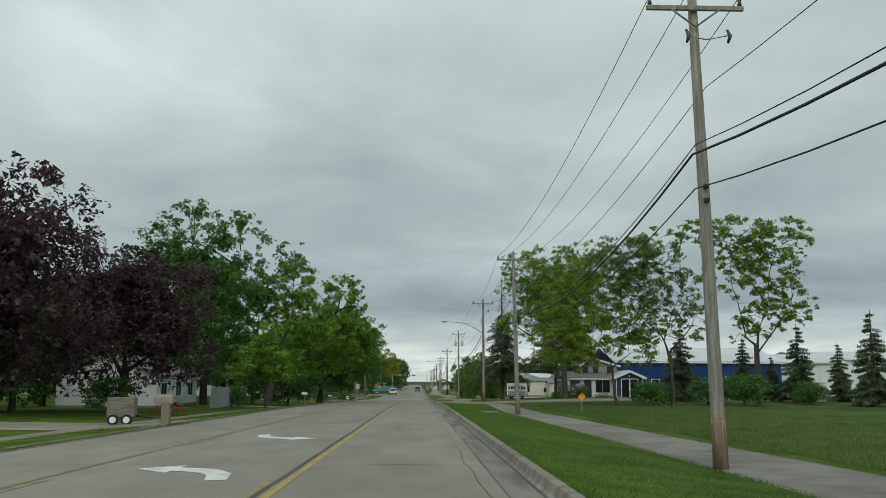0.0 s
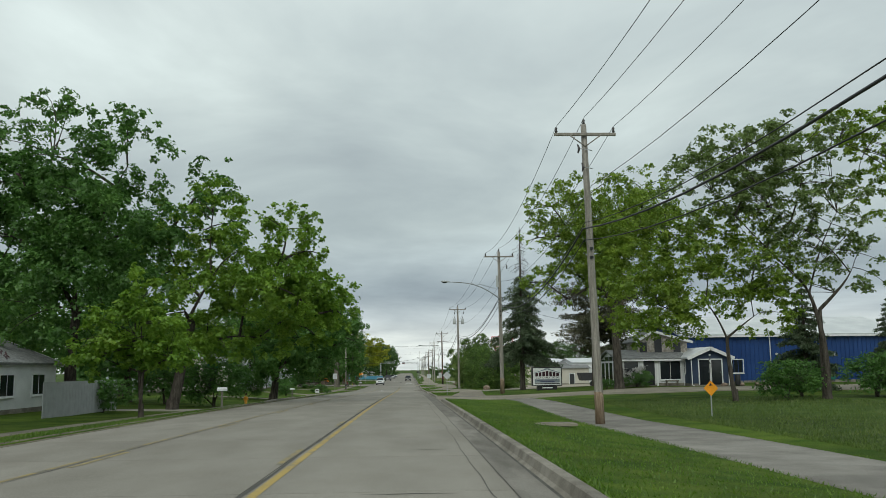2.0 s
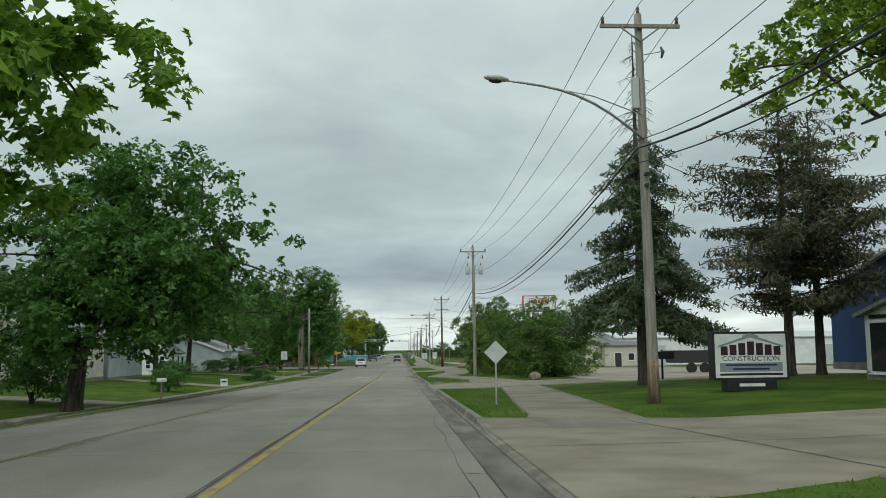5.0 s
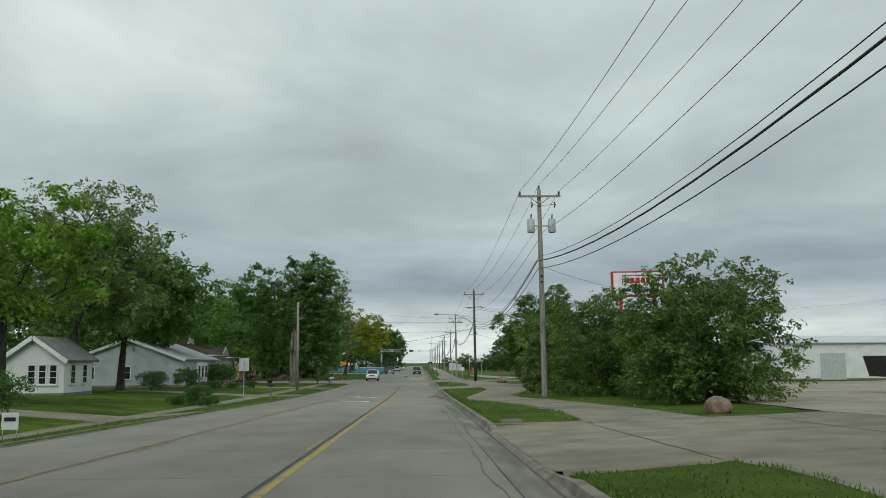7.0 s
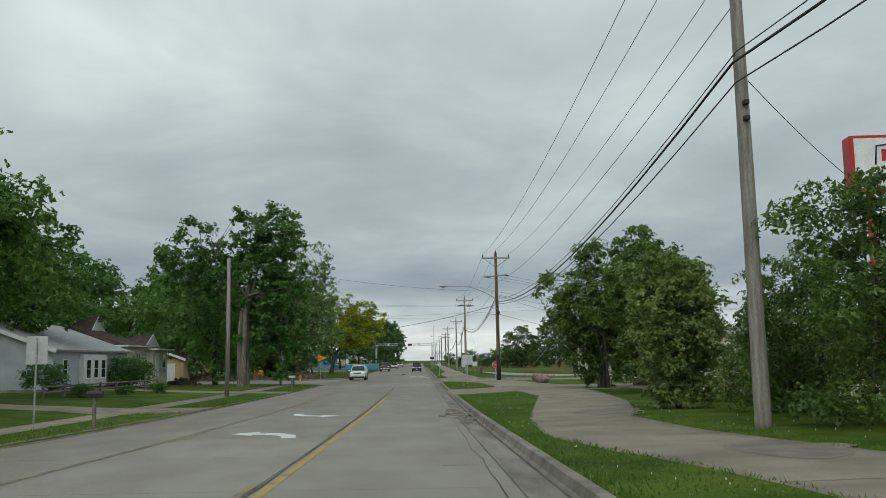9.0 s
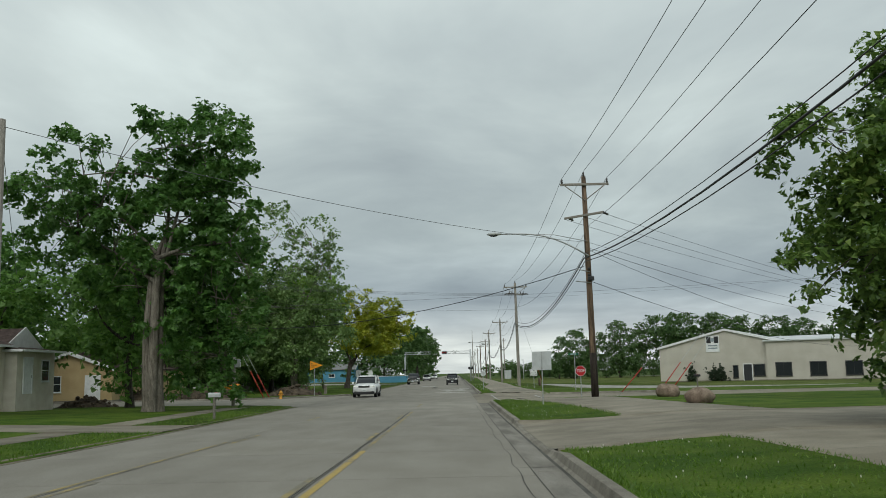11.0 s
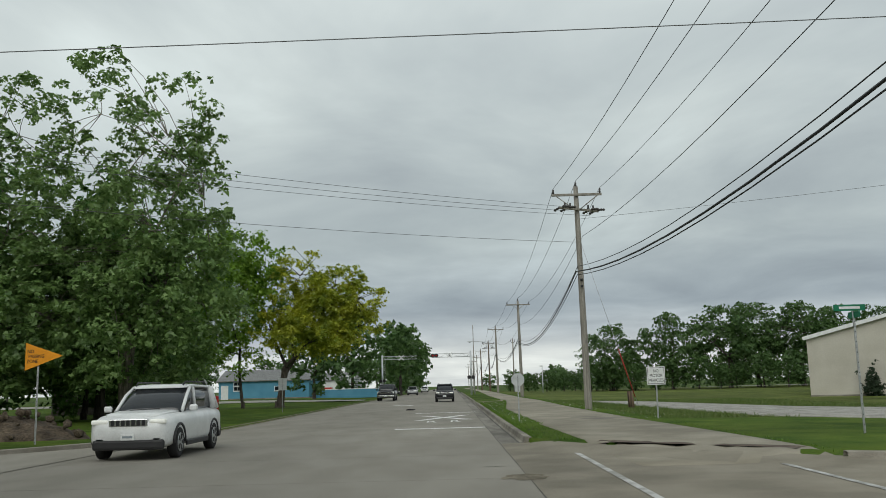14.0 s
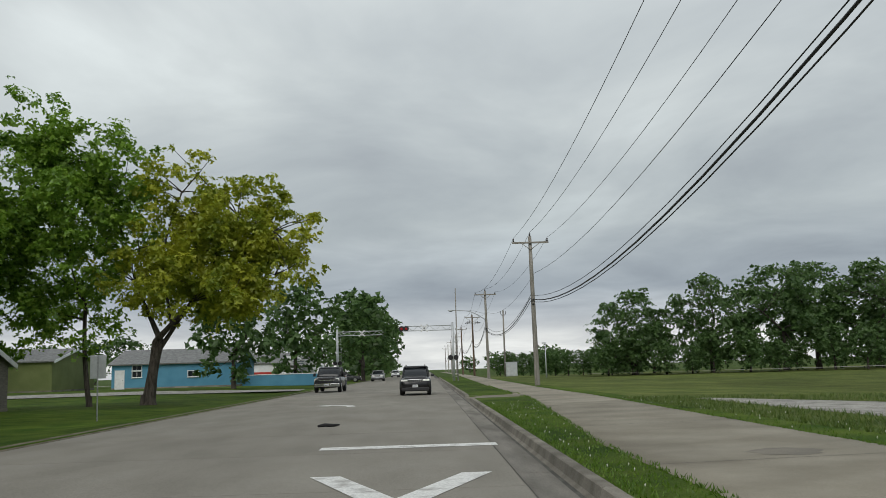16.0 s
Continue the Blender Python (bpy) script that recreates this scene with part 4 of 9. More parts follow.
def leaf_cloud(name, centres, radii, count, size, rng, mat, flat=0.75, inside=0.2, wild=0.07, core=1.0, rim=0.86):
    """A crown of leaves gathered into flat, drooping sprays on the outer and upper sides of the clumps, with darker leaves within."""
    centres, radii = np.asarray(centres, float), np.asarray(radii, float)
    per = 9 if count > 8000 else 5
    weight = radii ** 2 / (radii ** 2).sum()
    n = max(4, int(count * (1 - inside) / per))
    pick = rng.choice(len(centres), size=n, p=weight)
    d = unit(rng.normal(size=(n, 3)))
    under = (d[:, 2] < -0.25) & (rng.random(n) < 0.65)
    d[under, 2] *= -1
    r = 0.42 + rim * rng.random(n) ** 1.25
    r[rng.random(n) < wild] *= 1.3
    mid = centres[pick] + d * (radii[pick] * r)[:, None] * np.array([1, 1, flat])
    face = unit(d * 0.6 + np.array([0, 0, 0.7]) + rng.normal(size=(n, 3)) * 0.28)
    reach = np.clip(radii[pick] * 0.31, 0.10, 0.6) * (0.6 + 0.8 * rng.random(n))
    side = unit(np.cross(face, rng.normal(size=(n, 3))))
    other = np.cross(face, side)
    total = n * per
    k = np.repeat(np.arange(n), per)
    a, q = rng.uniform(0, 2 * math.pi, total), np.sqrt(rng.random(total))
    out = side[k] * np.cos(a)[:, None] + other[k] * (0.65 * np.sin(a))[:, None]
    pos = mid[k] + out * (q * reach[k])[:, None] + face[k] * (rng.normal(0, 0.07, total) * reach[k])[:, None]
    pos[:, 2] -= 0.38 * q * q * reach[k]
    normal = unit(face[k] + out * (0.35 * q)[:, None] + rng.normal(size=(total, 3)) * 0.34)
    m = count - total
    pick = rng.choice(len(centres), size=m, p=weight)
    pos = np.concatenate([pos, centres[pick] + unit(rng.normal(size=(m, 3))) * (radii[pick] * 0.6 * rng.random(m) ** 0.4)[:, None]])
    normal = np.concatenate([normal, unit(rng.normal(size=(m, 3)))])
    along = np.concatenate([out + rng.normal(size=(total, 3)) * 0.6 + np.array([0, 0, -0.3]), rng.normal(size=(m, 3))])
    along = unit(along - normal * (along * normal).sum(1)[:, None])
    across = np.cross(normal, along)
    s = size * (0.6 + 0.8 * rng.random(count))[:, None]
    s[total:] *= core
    verts = np.empty((count, 3, 3))
    verts[:, 0] = pos - along * s * 0.7 - across * s * 0.12
    verts[:, 1] = pos + along * s * 0.62 + across * s * 0.5
    verts[:, 2] = pos + along * s * 0.42 - across * s * 0.55 + normal * s * 0.15
    return loose_triangles(name, verts, mat)


def make_tree(name, x, y, height, radius, seed, leaves, bark="bark", crown_from=0.25, trunk=0.3, count=14000, size=0.24, clumps=90, clump=0.2, shape="dome", limbs=6, fork=0.35, label="", category="tree", hollow=0.45, flat=0.75, trunks=1, fill=0.3, twigs=9, masses=None, solid=0.55):
    """A broadleaf tree: tapered trunk, limbs that reach the clumps, and a crown of leaves with an uneven outline.
    masses: the crown's large boughs, as rows of (x, y, height of the middle, radius, half height)."""
    rng = np.random.default_rng(seed)
    ob = thing(name, x, y, ground_z(x, y) - 0.05, 0, label, category)
    base = height * crown_from
    mid = np.array([0.0, 0.0, 0.5 * (base + height)])
    half = 0.5 * (height - base)
    centres, radii = [], []
    lobe_count = max(7, clumps // 7)
    golden = rng.uniform(0, 6.28)
    for mx, my, mz, mr, mh in masses or ():
        share = int(2 + 1.5 * clumps * mr * (mr + mh) / sum(row[3] * (row[3] + row[4]) for row in masses))
        for q in range(share):
            e = rng.normal(size=3)
            e *= (0.45 + 0.55 * rng.random() ** 0.5) / np.linalg.norm(e)
            centres.append(np.array([mx, my, mz]) + e * np.array([mr, mr, mh]) * 1.06)
            radii.append(clump * (0.5 + 0.5 * mr) * rng.uniform(0.5, 1.2))
    for q in range(int(clumps * solid) if masses else 0):
        one, two = rng.choice(len(masses), 2, replace=False)
        if np.linalg.norm(np.array(masses[one][:3]) - np.array(masses[two][:3])) < 1.15 * (masses[one][3] + masses[two][3]):
            u = rng.uniform(0.25, 0.75)
            centres.append(np.array(masses[one][:3]) * u + np.array(masses[two][:3]) * (1 - u) + rng.normal(size=3) * 0.5)
            radii.append(clump * (0.5 + 0.5 * masses[one][3]) * rng.uniform(0.8, 1.3))
    for q in range(0 if masses else lobe_count):
        zz = -0.92 + 1.84 * (q + 0.5) / lobe_count + 0.10 * rng.normal()
        zz = min(0.95, max(-0.95, zz))
        a = golden + 2.399963 * q + 0.35 * rng.normal()
        d = np.array([math.sqrt(1 - zz * zz) * math.cos(a), math.sqrt(1 - zz * zz) * math.sin(a), zz])
        if shape == "tall":
            wide = 1.0 - 0.40 * max(0.0, zz) ** 1.5
        elif shape == "bush":
            wide = 1.0 + 0.06 * max(0.0, -zz)
        else:
            wide = 1.0 - 0.10 * max(0.0, -zz)
        reach = (hollow + (1 - hollow) * rng.random() ** 0.5)
        lobe = mid + d * np.array([radius * wide, radius * wide, half]) * reach * 0.74
        lobe_r = radius * rng.uniform(0.20, 0.36)
        for w in range(7):
            e = rng.normal(size=3) + d * 0.9
            e /= np.linalg.norm(e)
            c = lobe + e * lobe_r * rng.uniform(0.45, 1.0) * np.array([1, 1, 0.8])
            c[2] = max(c[2], base * 0.75 + 0.2)
            centres.append(c)
            radii.append(radius * clump * rng.uniform(0.45, 1.0))
    for q in range(0 if masses else int(clumps * fill)):
        e = rng.normal(size=3)
        e *= rng.uniform(0.25, 0.72) / np.linalg.norm(e)
        centres.append(mid + e * np.array([radius, radius, half]))
        radii.append(radius * clump * rng.uniform(0.9, 1.4))
    centres, radii = np.array(centres), np.array(radii)
    # fit the clumps into the crown's width and height
    for axis, lo_end, hi_end, squash in () if masses else ((0, mid[0] - radius, mid[0] + radius, 1.0), (1, mid[1] - radius, mid[1] + radius, 1.0), (2, base, height, flat)):
        lo_now, hi_now = (centres[:, axis] - radii * squash * 0.9).min(), (centres[:, axis] + radii * squash * 0.9).max()
        centres[:, axis] = lo_end + (centres[:, axis] - lo_now) * (hi_end - lo_end) / (hi_now - lo_now)
    crown = leaf_cloud("crown", centres, radii, int(count * 1.75), size * 0.63, rng, M[leaves], flat, core=1.0 + 0.45 * solid if masses else 1.0, rim=0.66 if category == "shrub" else 0.8)
    store, arms, sticks = [], [], []
    for q in range(trunks):
        foot = np.zeros(3) if trunks == 1 else np.array([*rng.normal(0, 0.35 * trunk * trunks, 2), 0])
        top = np.array([0.0, 0.0, height * fork]) if trunks == 1 else np.array([*(rng.normal(0, radius * 0.25, 2)), height * fork])
        if masses and trunks < 4:
            top[:2] = 0.16 * np.mean([row[:2] for row in masses[q::trunks]], axis=0) + foot[:2]
        pts = branch_tube(store, foot, top, trunk, trunk * 0.62, rng, 0.03, 5, 9)
        flare, ff = tube_data([foot, foot + np.array([0, 0, 0.25]), foot + np.array([0, 0, 0.7])], [trunk * 1.28, trunk * 1.1, trunk * 1.0], 9, False)
        store.append((flare, ff))
        order = rng.permutation(len(centres))
        ends = []
        goals = [np.array(row[:3]) for row in masses[q::trunks]] if masses else [centres[i] for i in order[:limbs]]
        for c in sorted(goals, key=lambda g: np.linalg.norm(g - top)):
            tip = top + (c - top) * (0.95 if masses else 0.82)
            start, thick = pts[-1] if not ends or rng.random() < 0.6 else pts[-2], 0.45 if ends or not masses else 0.6
            for limb in ends if masses else ():
                for k, p in enumerate(limb[1:-1]):
                    if np.linalg.norm(p - tip) < 0.8 * np.linalg.norm(start - tip):
                        start, thick = p, 0.36 - 0.04 * k
            ends.append(branch_tube(arms if masses else store, start, tip, trunk * thick, trunk * 0.08, rng, 0.10, 6, 6))
        for i in order[limbs:limbs + min(len(centres), twigs * limbs)]:
            c = centres[i]
            best = min((np.linalg.norm(np.array(pt) - c), e, k) for e, p in enumerate(ends) for k, pt in enumerate(p) if k > 1)
            if best[0] > 0.3:
                branch_tube(sticks if masses else store, ends[best[1]][best[2]], c, trunk * 0.13, 0.012, rng, 0.10, 4, 4)
    v, f = joined(store)
    part("trunk", mesh_of("trunk", v, f, M[bark], True), None, ob)
    for v, f in arms:
        part("limb", mesh_of("limb", v, f, M[bark], True), None, ob)
    if sticks:
        v, f = joined(sticks)
        tagged(part("branchwork", mesh_of("branchwork", v, f, M[bark], True), None, ob), kind="stuff")
    part("crown", crown, None, ob)
    return ob


def again(ob, x, y, turn, scale=1.0, tall=1.0, label=""):
    m = Matrix.Translation((x, y, ground_z(x, y) - 0.05)) @ Matrix.Rotation(radians(turn), 4, "Z") @ Matrix.Diagonal((scale, scale, scale * tall, 1))
    c = copy_thing(ob, m)
    return tagged(c, label) if label else c


def make_conifer(name, x, y, height, radius, seed, needles="needles", count=9000, size=0.2, bare_top=0.0, base=0.06, label="", trunk=0.2, droop=0.3, ragged=0.25, rounded=False):
    """A spruce or pine: straight trunk, tiers of drooping boughs, short needle sprays."""
    rng = np.random.default_rng(seed)
    ob = thing(name, x, y, ground_z(x, y) - 0.05, 0, label, "conifer")
    store = []
    v, f = tube_data([(0, 0, 0), (0, 0, 0.4), (0, 0, height * 0.5), (0, 0, height)], [trunk * 1.3, trunk, trunk * 0.6, 0.02], 8, False)
    store.append((v, f))
    centres, radii, dead = [], [], []
    tiers = int(height / 0.42)
    for k in range(tiers):
        s = k / tiers
        z = height * (base + (1 - base) * s)
        reach = radius * ((1 - s ** 2.4) ** 0.8 * (0.7 + 0.3 * min(1.0, s / 0.25)) if rounded else (1 - s) ** 0.85) + 0.12
        n = 5 if s < 0.8 else 4
        for b in range(n):
            a = rng.uniform(0, 2 * math.pi)
            r = reach * rng.uniform(1 - ragged * 1.4, 1 + ragged * 0.5)
            tip = np.array([math.cos(a) * r, math.sin(a) * r, z - r * droop + 0.15 * r * (rng.random())])
            start = np.array([0, 0, z])
            branch_tube(store, start, tip, 0.035 * (1 - s) + 0.012, 0.008, rng, 0.02, 3, 4)
            if s > 1 - bare_top:
                for q in range(3):
                    u = rng.uniform(0.3, 0.9)
                    p = start + (tip - start) * u
                    branch_tube(dead, p, p + np.array([*rng.normal(0, 0.25, 2), -0.25]), 0.01, 0.004, rng, 0.02, 1, 3)
                continue
            for q in range(max(2, int(r / 0.33))):
                u = 0.2 + 0.8 * (q + 0.5) / max(2, int(r / 0.33))
                p = start + (tip - start) * u
                centres.append(p + np.array([0, 0, -0.08]))
                radii.append(0.16 + 0.16 * r * (1.1 - u * 0.5))
    crown = needle_cloud("needles", np.array(centres), np.array(radii), int(count * 3.2), size * 0.36, rng, M[needles], 0.45, 0.8, 4.6, 2.0)
    v, f = joined(store)
    part("trunk", mesh_of("trunk", v, f, M["bark"], True), None, ob)
    if dead:
        v, f = joined(dead)
        tagged(part("dead_twigs", mesh_of("dead_twigs", v, f, M["dead_twigs"]), None, ob, "bare reddish dead twigs"), kind="stuff")
    part("crown", crown, None, ob)
    return ob


# left-hand side, along the houses
crimson = make_tree("maple_tree", -19.6, 60.0, 11.5, 6.5, 11, "leaf_crimson", crown_from=0.07, trunk=0.34, count=25000, size=0.24, clumps=220, clump=0.44, solid=1.0, label="dark crimson maple with a dense low crown", fork=0.22, masses=[(2.4, 0, 7.2, 3.6, 3.6), (-1.4, 0, 9.0, 4.0, 2.8), (3.4, 0, 4.4, 3.0, 3.0), (0.4, -1.5, 4.4, 4.2, 3.4), (-4.2, 1, 7.0, 3.8, 4.2), (1.0, 2, 8.2, 3.2, 2.8)])
again(crimson, -22.4, 47.0, 130, 1.1, 0.98, "broad dark crimson maple beside the lawn")
again(crimson, -30.0, 52.0, 250, 1.0, 1.1, "dark crimson maple behind the trailer")
make_tree("young_tree", -12.6, 74.0, 7.2, 2.8, 12, "leaf_bright", crown_from=0.14, trunk=0.09, count=9000, size=0.19, clumps=60, clump=0.36, fork=0.3, label="young bright green maple on the verge", trunks=2, masses=[(-0.1, 0, 5.8, 1.2, 1.5), (-0.4, 0, 4.0, 2.3, 1.2), (-1.9, 0, 2.9, 1.6, 0.9), (1.3, 0, 2.8, 1.5, 0.9)])
make_tree("silver_maple", -20.9, 87.6, 20.5, 8.0, 14, "leaf_deep", trunk=0.4, count=46000, size=0.23, clumps=300, clump=0.36, solid=1.0, label="tall dark green silver maple behind the pavement", fork=0.3, masses=[(-1.6, -0.6, 16.3, 3.5, 3.7), (3.3, -0.6, 15.6, 3.0, 3.2), (-4.1, 0, 11.0, 4.4, 4.6), (2.1, -1.0, 11.2, 4.6, 3.3), (0.0, -2.0, 6.2, 4.6, 4.0), (-5.8, 0, 14.6, 2.8, 3.2), (7.4, 3.5, 15.0, 1.9, 1.7), (7.6, 3.5, 12.0, 2.6, 2.2)])
make_tree("ash_tree", -14.8, 88.0, 15.0, 6.5, 15, "leaf_bright", trunk=0.36, count=44000, size=0.195, clumps=280, clump=0.33, solid=1.0, label="large bright green ash reaching over the road", fork=0.36, masses=[(7.1, 0, 11.6, 2.3, 1.4), (8.7, 0.5, 10.2, 1.3, 1.5), (5.8, 0, 7.5, 3.5, 2.0), (8.6, 1.5, 6.6, 2.0, 2.0), (2.3, 0, 12.8, 2.2, 2.0), (3.1, -1, 9.2, 2.7, 2.4), (0.8, -1, 6.2, 3.0, 3.0), (-0.6, 0, 10.6, 2.1, 2.6), (10.4, 2, 6.3, 1.2, 1.2), (9.6, 2, 5.2, 1.5, 1.3), (8.0, 3, 7.6, 2.0, 1.6), (9.2, 7.5, 7.2, 2.0, 1.9), (6.4, 6, 6.0, 2.6, 2.0), (3.5, 5, 9.0, 3.0, 2.4), (8.8, 7, 6.2, 1.7, 1.5), (8.4, 7, 4.8, 1.5, 1.2), (10.0, 5, 7.0, 1.0, 0.9), (5.4, 4, 4.4, 2.2, 1.2), (2.6, 2.5, 4.2, 2.4, 1.3)])
make_tree("maple_tree", -13.0, 117.0, 11.0, 6.2, 16, "leaf_deep", trunk=0.40, count=44000, size=0.2, clumps=300, clump=0.38, solid=1.0, label="round dark green maple with a low crown", fork=0.24, masses=[(0.6, 0, 9.1, 2.6, 2.0), (5.2, 0, 8.5, 2.4, 2.1), (6.8, 0, 6.2, 2.1, 2.0), (2.5, -1.5, 5.9, 3.2, 2.1), (-1.7, 0.5, 6.6, 2.9, 2.7), (1.6, -1, 3.5, 3.7, 1.3), (6.3, 0, 3.9, 2.0, 1.3), (-1.7, -0.5, 3.5, 2.8, 1.4), (2.0, 2.5, 9.3, 2.6, 2.1), (-3.4, 1.5, 9.1, 2.2, 2.0), (1.6, 2.5, 5.6, 3.8, 2.6)])
yard = make_tree("maple_tree", -25.5, 190.0, 14.8, 8.2, 17, "leaf_maple", trunk=0.35, count=24000, size=0.29, clumps=230, clump=0.37, solid=0.8, label="large green maple behind a grey house", fork=0.28, masses=[(4.4, -2, 10.0, 3.0, 3.2), (2.0, -1, 7.8, 5.0, 3.6), (5.6, -1, 6.8, 2.8, 2.9), (-0.8, 0, 10.6, 3.8, 3.2), (-4.0, 1, 8.5, 4.0, 3.8)])
make_tree("maple_tree", -25.0, 178.0, 15.0, 6.5, 171, "leaf_sparse", trunk=0.3, count=24000, size=0.24, clumps=230, clump=0.36, label="light green maple over the white cottage", fork=0.3, masses=[(0.6, 0, 12.8, 4.4, 2.7), (3.4, 0, 9.4, 4.2, 3.0), (-3.0, 0, 9.6, 4.6, 3.4), (1.0, 1, 6.6, 5.0, 2.4)])
again(yard, -35.0, 183.0, 160, 0.95, 1.0, "green maple behind the white cottage")
again(yard, -31.0, 208.0, 40, 0.95, 1.0, "green maple behind the grey house")
make_tree("maple_tree", -20.8, 158.0, 11.6, 5.4, 117, "leaf_bright", crown_from=0.3, trunk=0.24, count=13000, size=0.24, clumps=130, clump=0.17, label="light green maple in a front garden", hollow=0.5)
make_tree("maple_tree", -16.0, 226.5, 17.5, 7.3, 18, "leaf_deep", trunk=0.30, count=36000, size=0.25, clumps=260, clump=0.36, solid=0.8, label="tall green maple with several pale trunks", trunks=3, fork=0.46, bark="bark_pale", masses=[(-5.2, 0, 12.8, 3.0, 2.6), (-3.0, 0, 11.2, 2.4, 2.0), (2.3, 0, 13.6, 3.5, 2.9), (0.6, 0, 14.4, 2.2, 2.2), (3.9, 0, 11.4, 2.4, 3.4), (4.4, -0.4, 8.8, 2.0, 2.6), (4.2, -0.4, 5.6, 1.9, 2.4), (3.2, 0.5, 8.0, 2.9, 2.6), (2.8, 0.5, 5.0, 3.0, 3.0), (3.4, 1.5, 2.6, 2.6, 1.8), (0.6, 0.8, 9.8, 3.0, 2.4), (-4.6, 1.0, 9.6, 3.0, 1.8), (-1.6, 1.5, 7.4, 2.6, 1.8), (1.0, 2.5, 5.6, 2.6, 2.8)])
pop = make_tree("cottonwood_tree", -18.8, 283.0, 23.5, 6.4, 19, "leaf_poplar", trunk=0.22, count=29000, size=0.28, clumps=360, clump=0.42, solid=0.8, label="tall grey-green cottonwood with drooping sides", trunks=3, fork=0.35, bark="bark_pale", masses=[(-2.0, 0, 18.9, 2.5, 3.8), (2.3, 0, 17.4, 2.5, 3.7), (1.3, 0, 11.6, 3.4, 3.7), (0.5, 0, 5.4, 4.8, 4.2), (-3.2, 0, 12.2, 3.1, 4.8), (4.6, 0, 13.2, 1.9, 2.2), (3.4, -1, 7.0, 3.4, 3.4), (-4.0, -1, 6.4, 3.6, 4.0), (5.8, 0, 10.4, 1.6, 1.4), (4.2, 0, 16.4, 1.4, 1.8)])
again(pop, -26.8, 283.0, 150, 1.04, 0.88, "tall cottonwood behind the soil heap")
again(pop, -33.0, 278.0, 220, 1.04, 0.84, "cottonwood behind the digger")
again(pop, -21.6, 294.0, 300, 0.80, 0.70, "smaller cottonwood by the verge")
again(pop, -27.5, 306.0, 30, 0.85, 0.72, "cottonwood behind the lawn")
green_l = make_tree("locust_tree", -21.3, 323.0, 19.5, 6.2, 20, "leaf_bright", trunk=0.17, count=33000, size=0.27, clumps=300, clump=0.44, solid=1.0, label="green locust tree on the roadside lawn", fork=0.34, masses=[(-3.4, -1, 18.0, 2.6, 2.3), (-0.6, -1, 16.2, 3.0, 2.3), (2.4, -1, 14.6, 2.6, 2.0), (-4.6, -1, 14.2, 3.6, 3.0), (-0.7, -1, 12.0, 3.6, 2.6), (2.4, 0, 11.6, 2.4, 2.2), (-2.3, 0, 8.4, 3.9, 2.4), (-6.3, -1, 11.0, 3.0, 3.2), (-5.4, 0, 5.8, 3.2, 2.6), (-0.6, 0.5, 5.4, 2.6, 2.2)])
again(green_l, -29.5, 320.0, 110, 0.9, 0.86, "green locust tree beside the grey house")
make_tree("locust_tree", -17.3, 322.5, 16.6, 6.8, 21, "leaf_yellow", trunk=0.36, count=34000, size=0.25, clumps=270, clump=0.36, solid=0.9, label="golden locust tree with a forked trunk", trunks=2, fork=0.24, masses=[(2.2, -1, 13.8, 2.7, 2.5), (5.8, -1, 12.2, 3.1, 2.3), (8.3, -1, 11.0, 2.6, 2.4), (4.4, -1, 9.0, 3.8, 2.5), (0.8, -1, 10.2, 2.5, 2.3), (8.3, -1, 8.1, 2.7, 1.3), (3.0, -1, 6.5, 4.5, 1.3), (-1.2, 0, 8.0, 2.6, 2.0)])
# right-hand side
make_tree("locust_tree", 16.9, 104.0, 18.5, 8.1, 22, "leaf_locust", trunk=0.40, count=52000, size=0.175, clumps=420, clump=0.36, solid=1.0, flat=0.5, label="large bright honey locust in front of the office", fork=0.36, masses=[(-5.4, 0, 15.5, 2.3, 1.6), (-1.8, 1, 16.8, 2.6, 1.7), (2.7, 0, 16.9, 2.6, 1.7), (0.3, -1, 13.6, 4.2, 2.4), (-3.6, 0, 12.6, 2.6, 1.6), (4.8, 0, 13.0, 2.7, 2.5), (1.4, 1, 9.7, 3.3, 1.7), (-4.3, 0, 9.9, 1.8, 1.4), (1.5, 3.5, 14.5, 3.4, 2.4), (-6.4, -2, 8.7, 1.9, 1.4), (-5.2, -2, 7.0, 1.2, 0.8), (-6.8, -1, 12.6, 1.6, 1.3), (-2.6, -3, 10.4, 2.2, 1.4), (-1.6, -1, 8.6, 2.2, 1.5), (-3.4, -1, 11.0, 2.0, 1.5), (-0.4, -1.5, 11.4, 2.2, 1.8)])
make_tree("locust_tree", 17.6, 80.0, 11.6, 6.0, 23, "leaf_locust", trunk=0.14, count=26000, size=0.165, clumps=360, clump=0.30, flat=0.5, label="thin-leaved tree at the meadow edge", fork=0.3, masses=[(-2.3, 0, 9.6, 1.5, 1.5), (0.8, 0, 10.0, 1.5, 1.2), (1.5, 0, 7.6, 2.4, 1.8), (-2.2, 0, 6.3, 2.7, 1.8), (-5.4, 0, 5.8, 2.4, 1.8), (1.6, 0, 4.9, 2.1, 1.5), (-4.2, 0, 4.0, 2.4, 1.0), (3.1, 0, 7.1, 1.3, 1.8), (-5.2, 2, 10.4, 1.4, 1.7), (-3.8, 1, 9.8, 1.7, 1.6), (-4.9, 1, 7.8, 1.9, 1.5), (-1.0, 0, 8.2, 2.0, 1.5)])
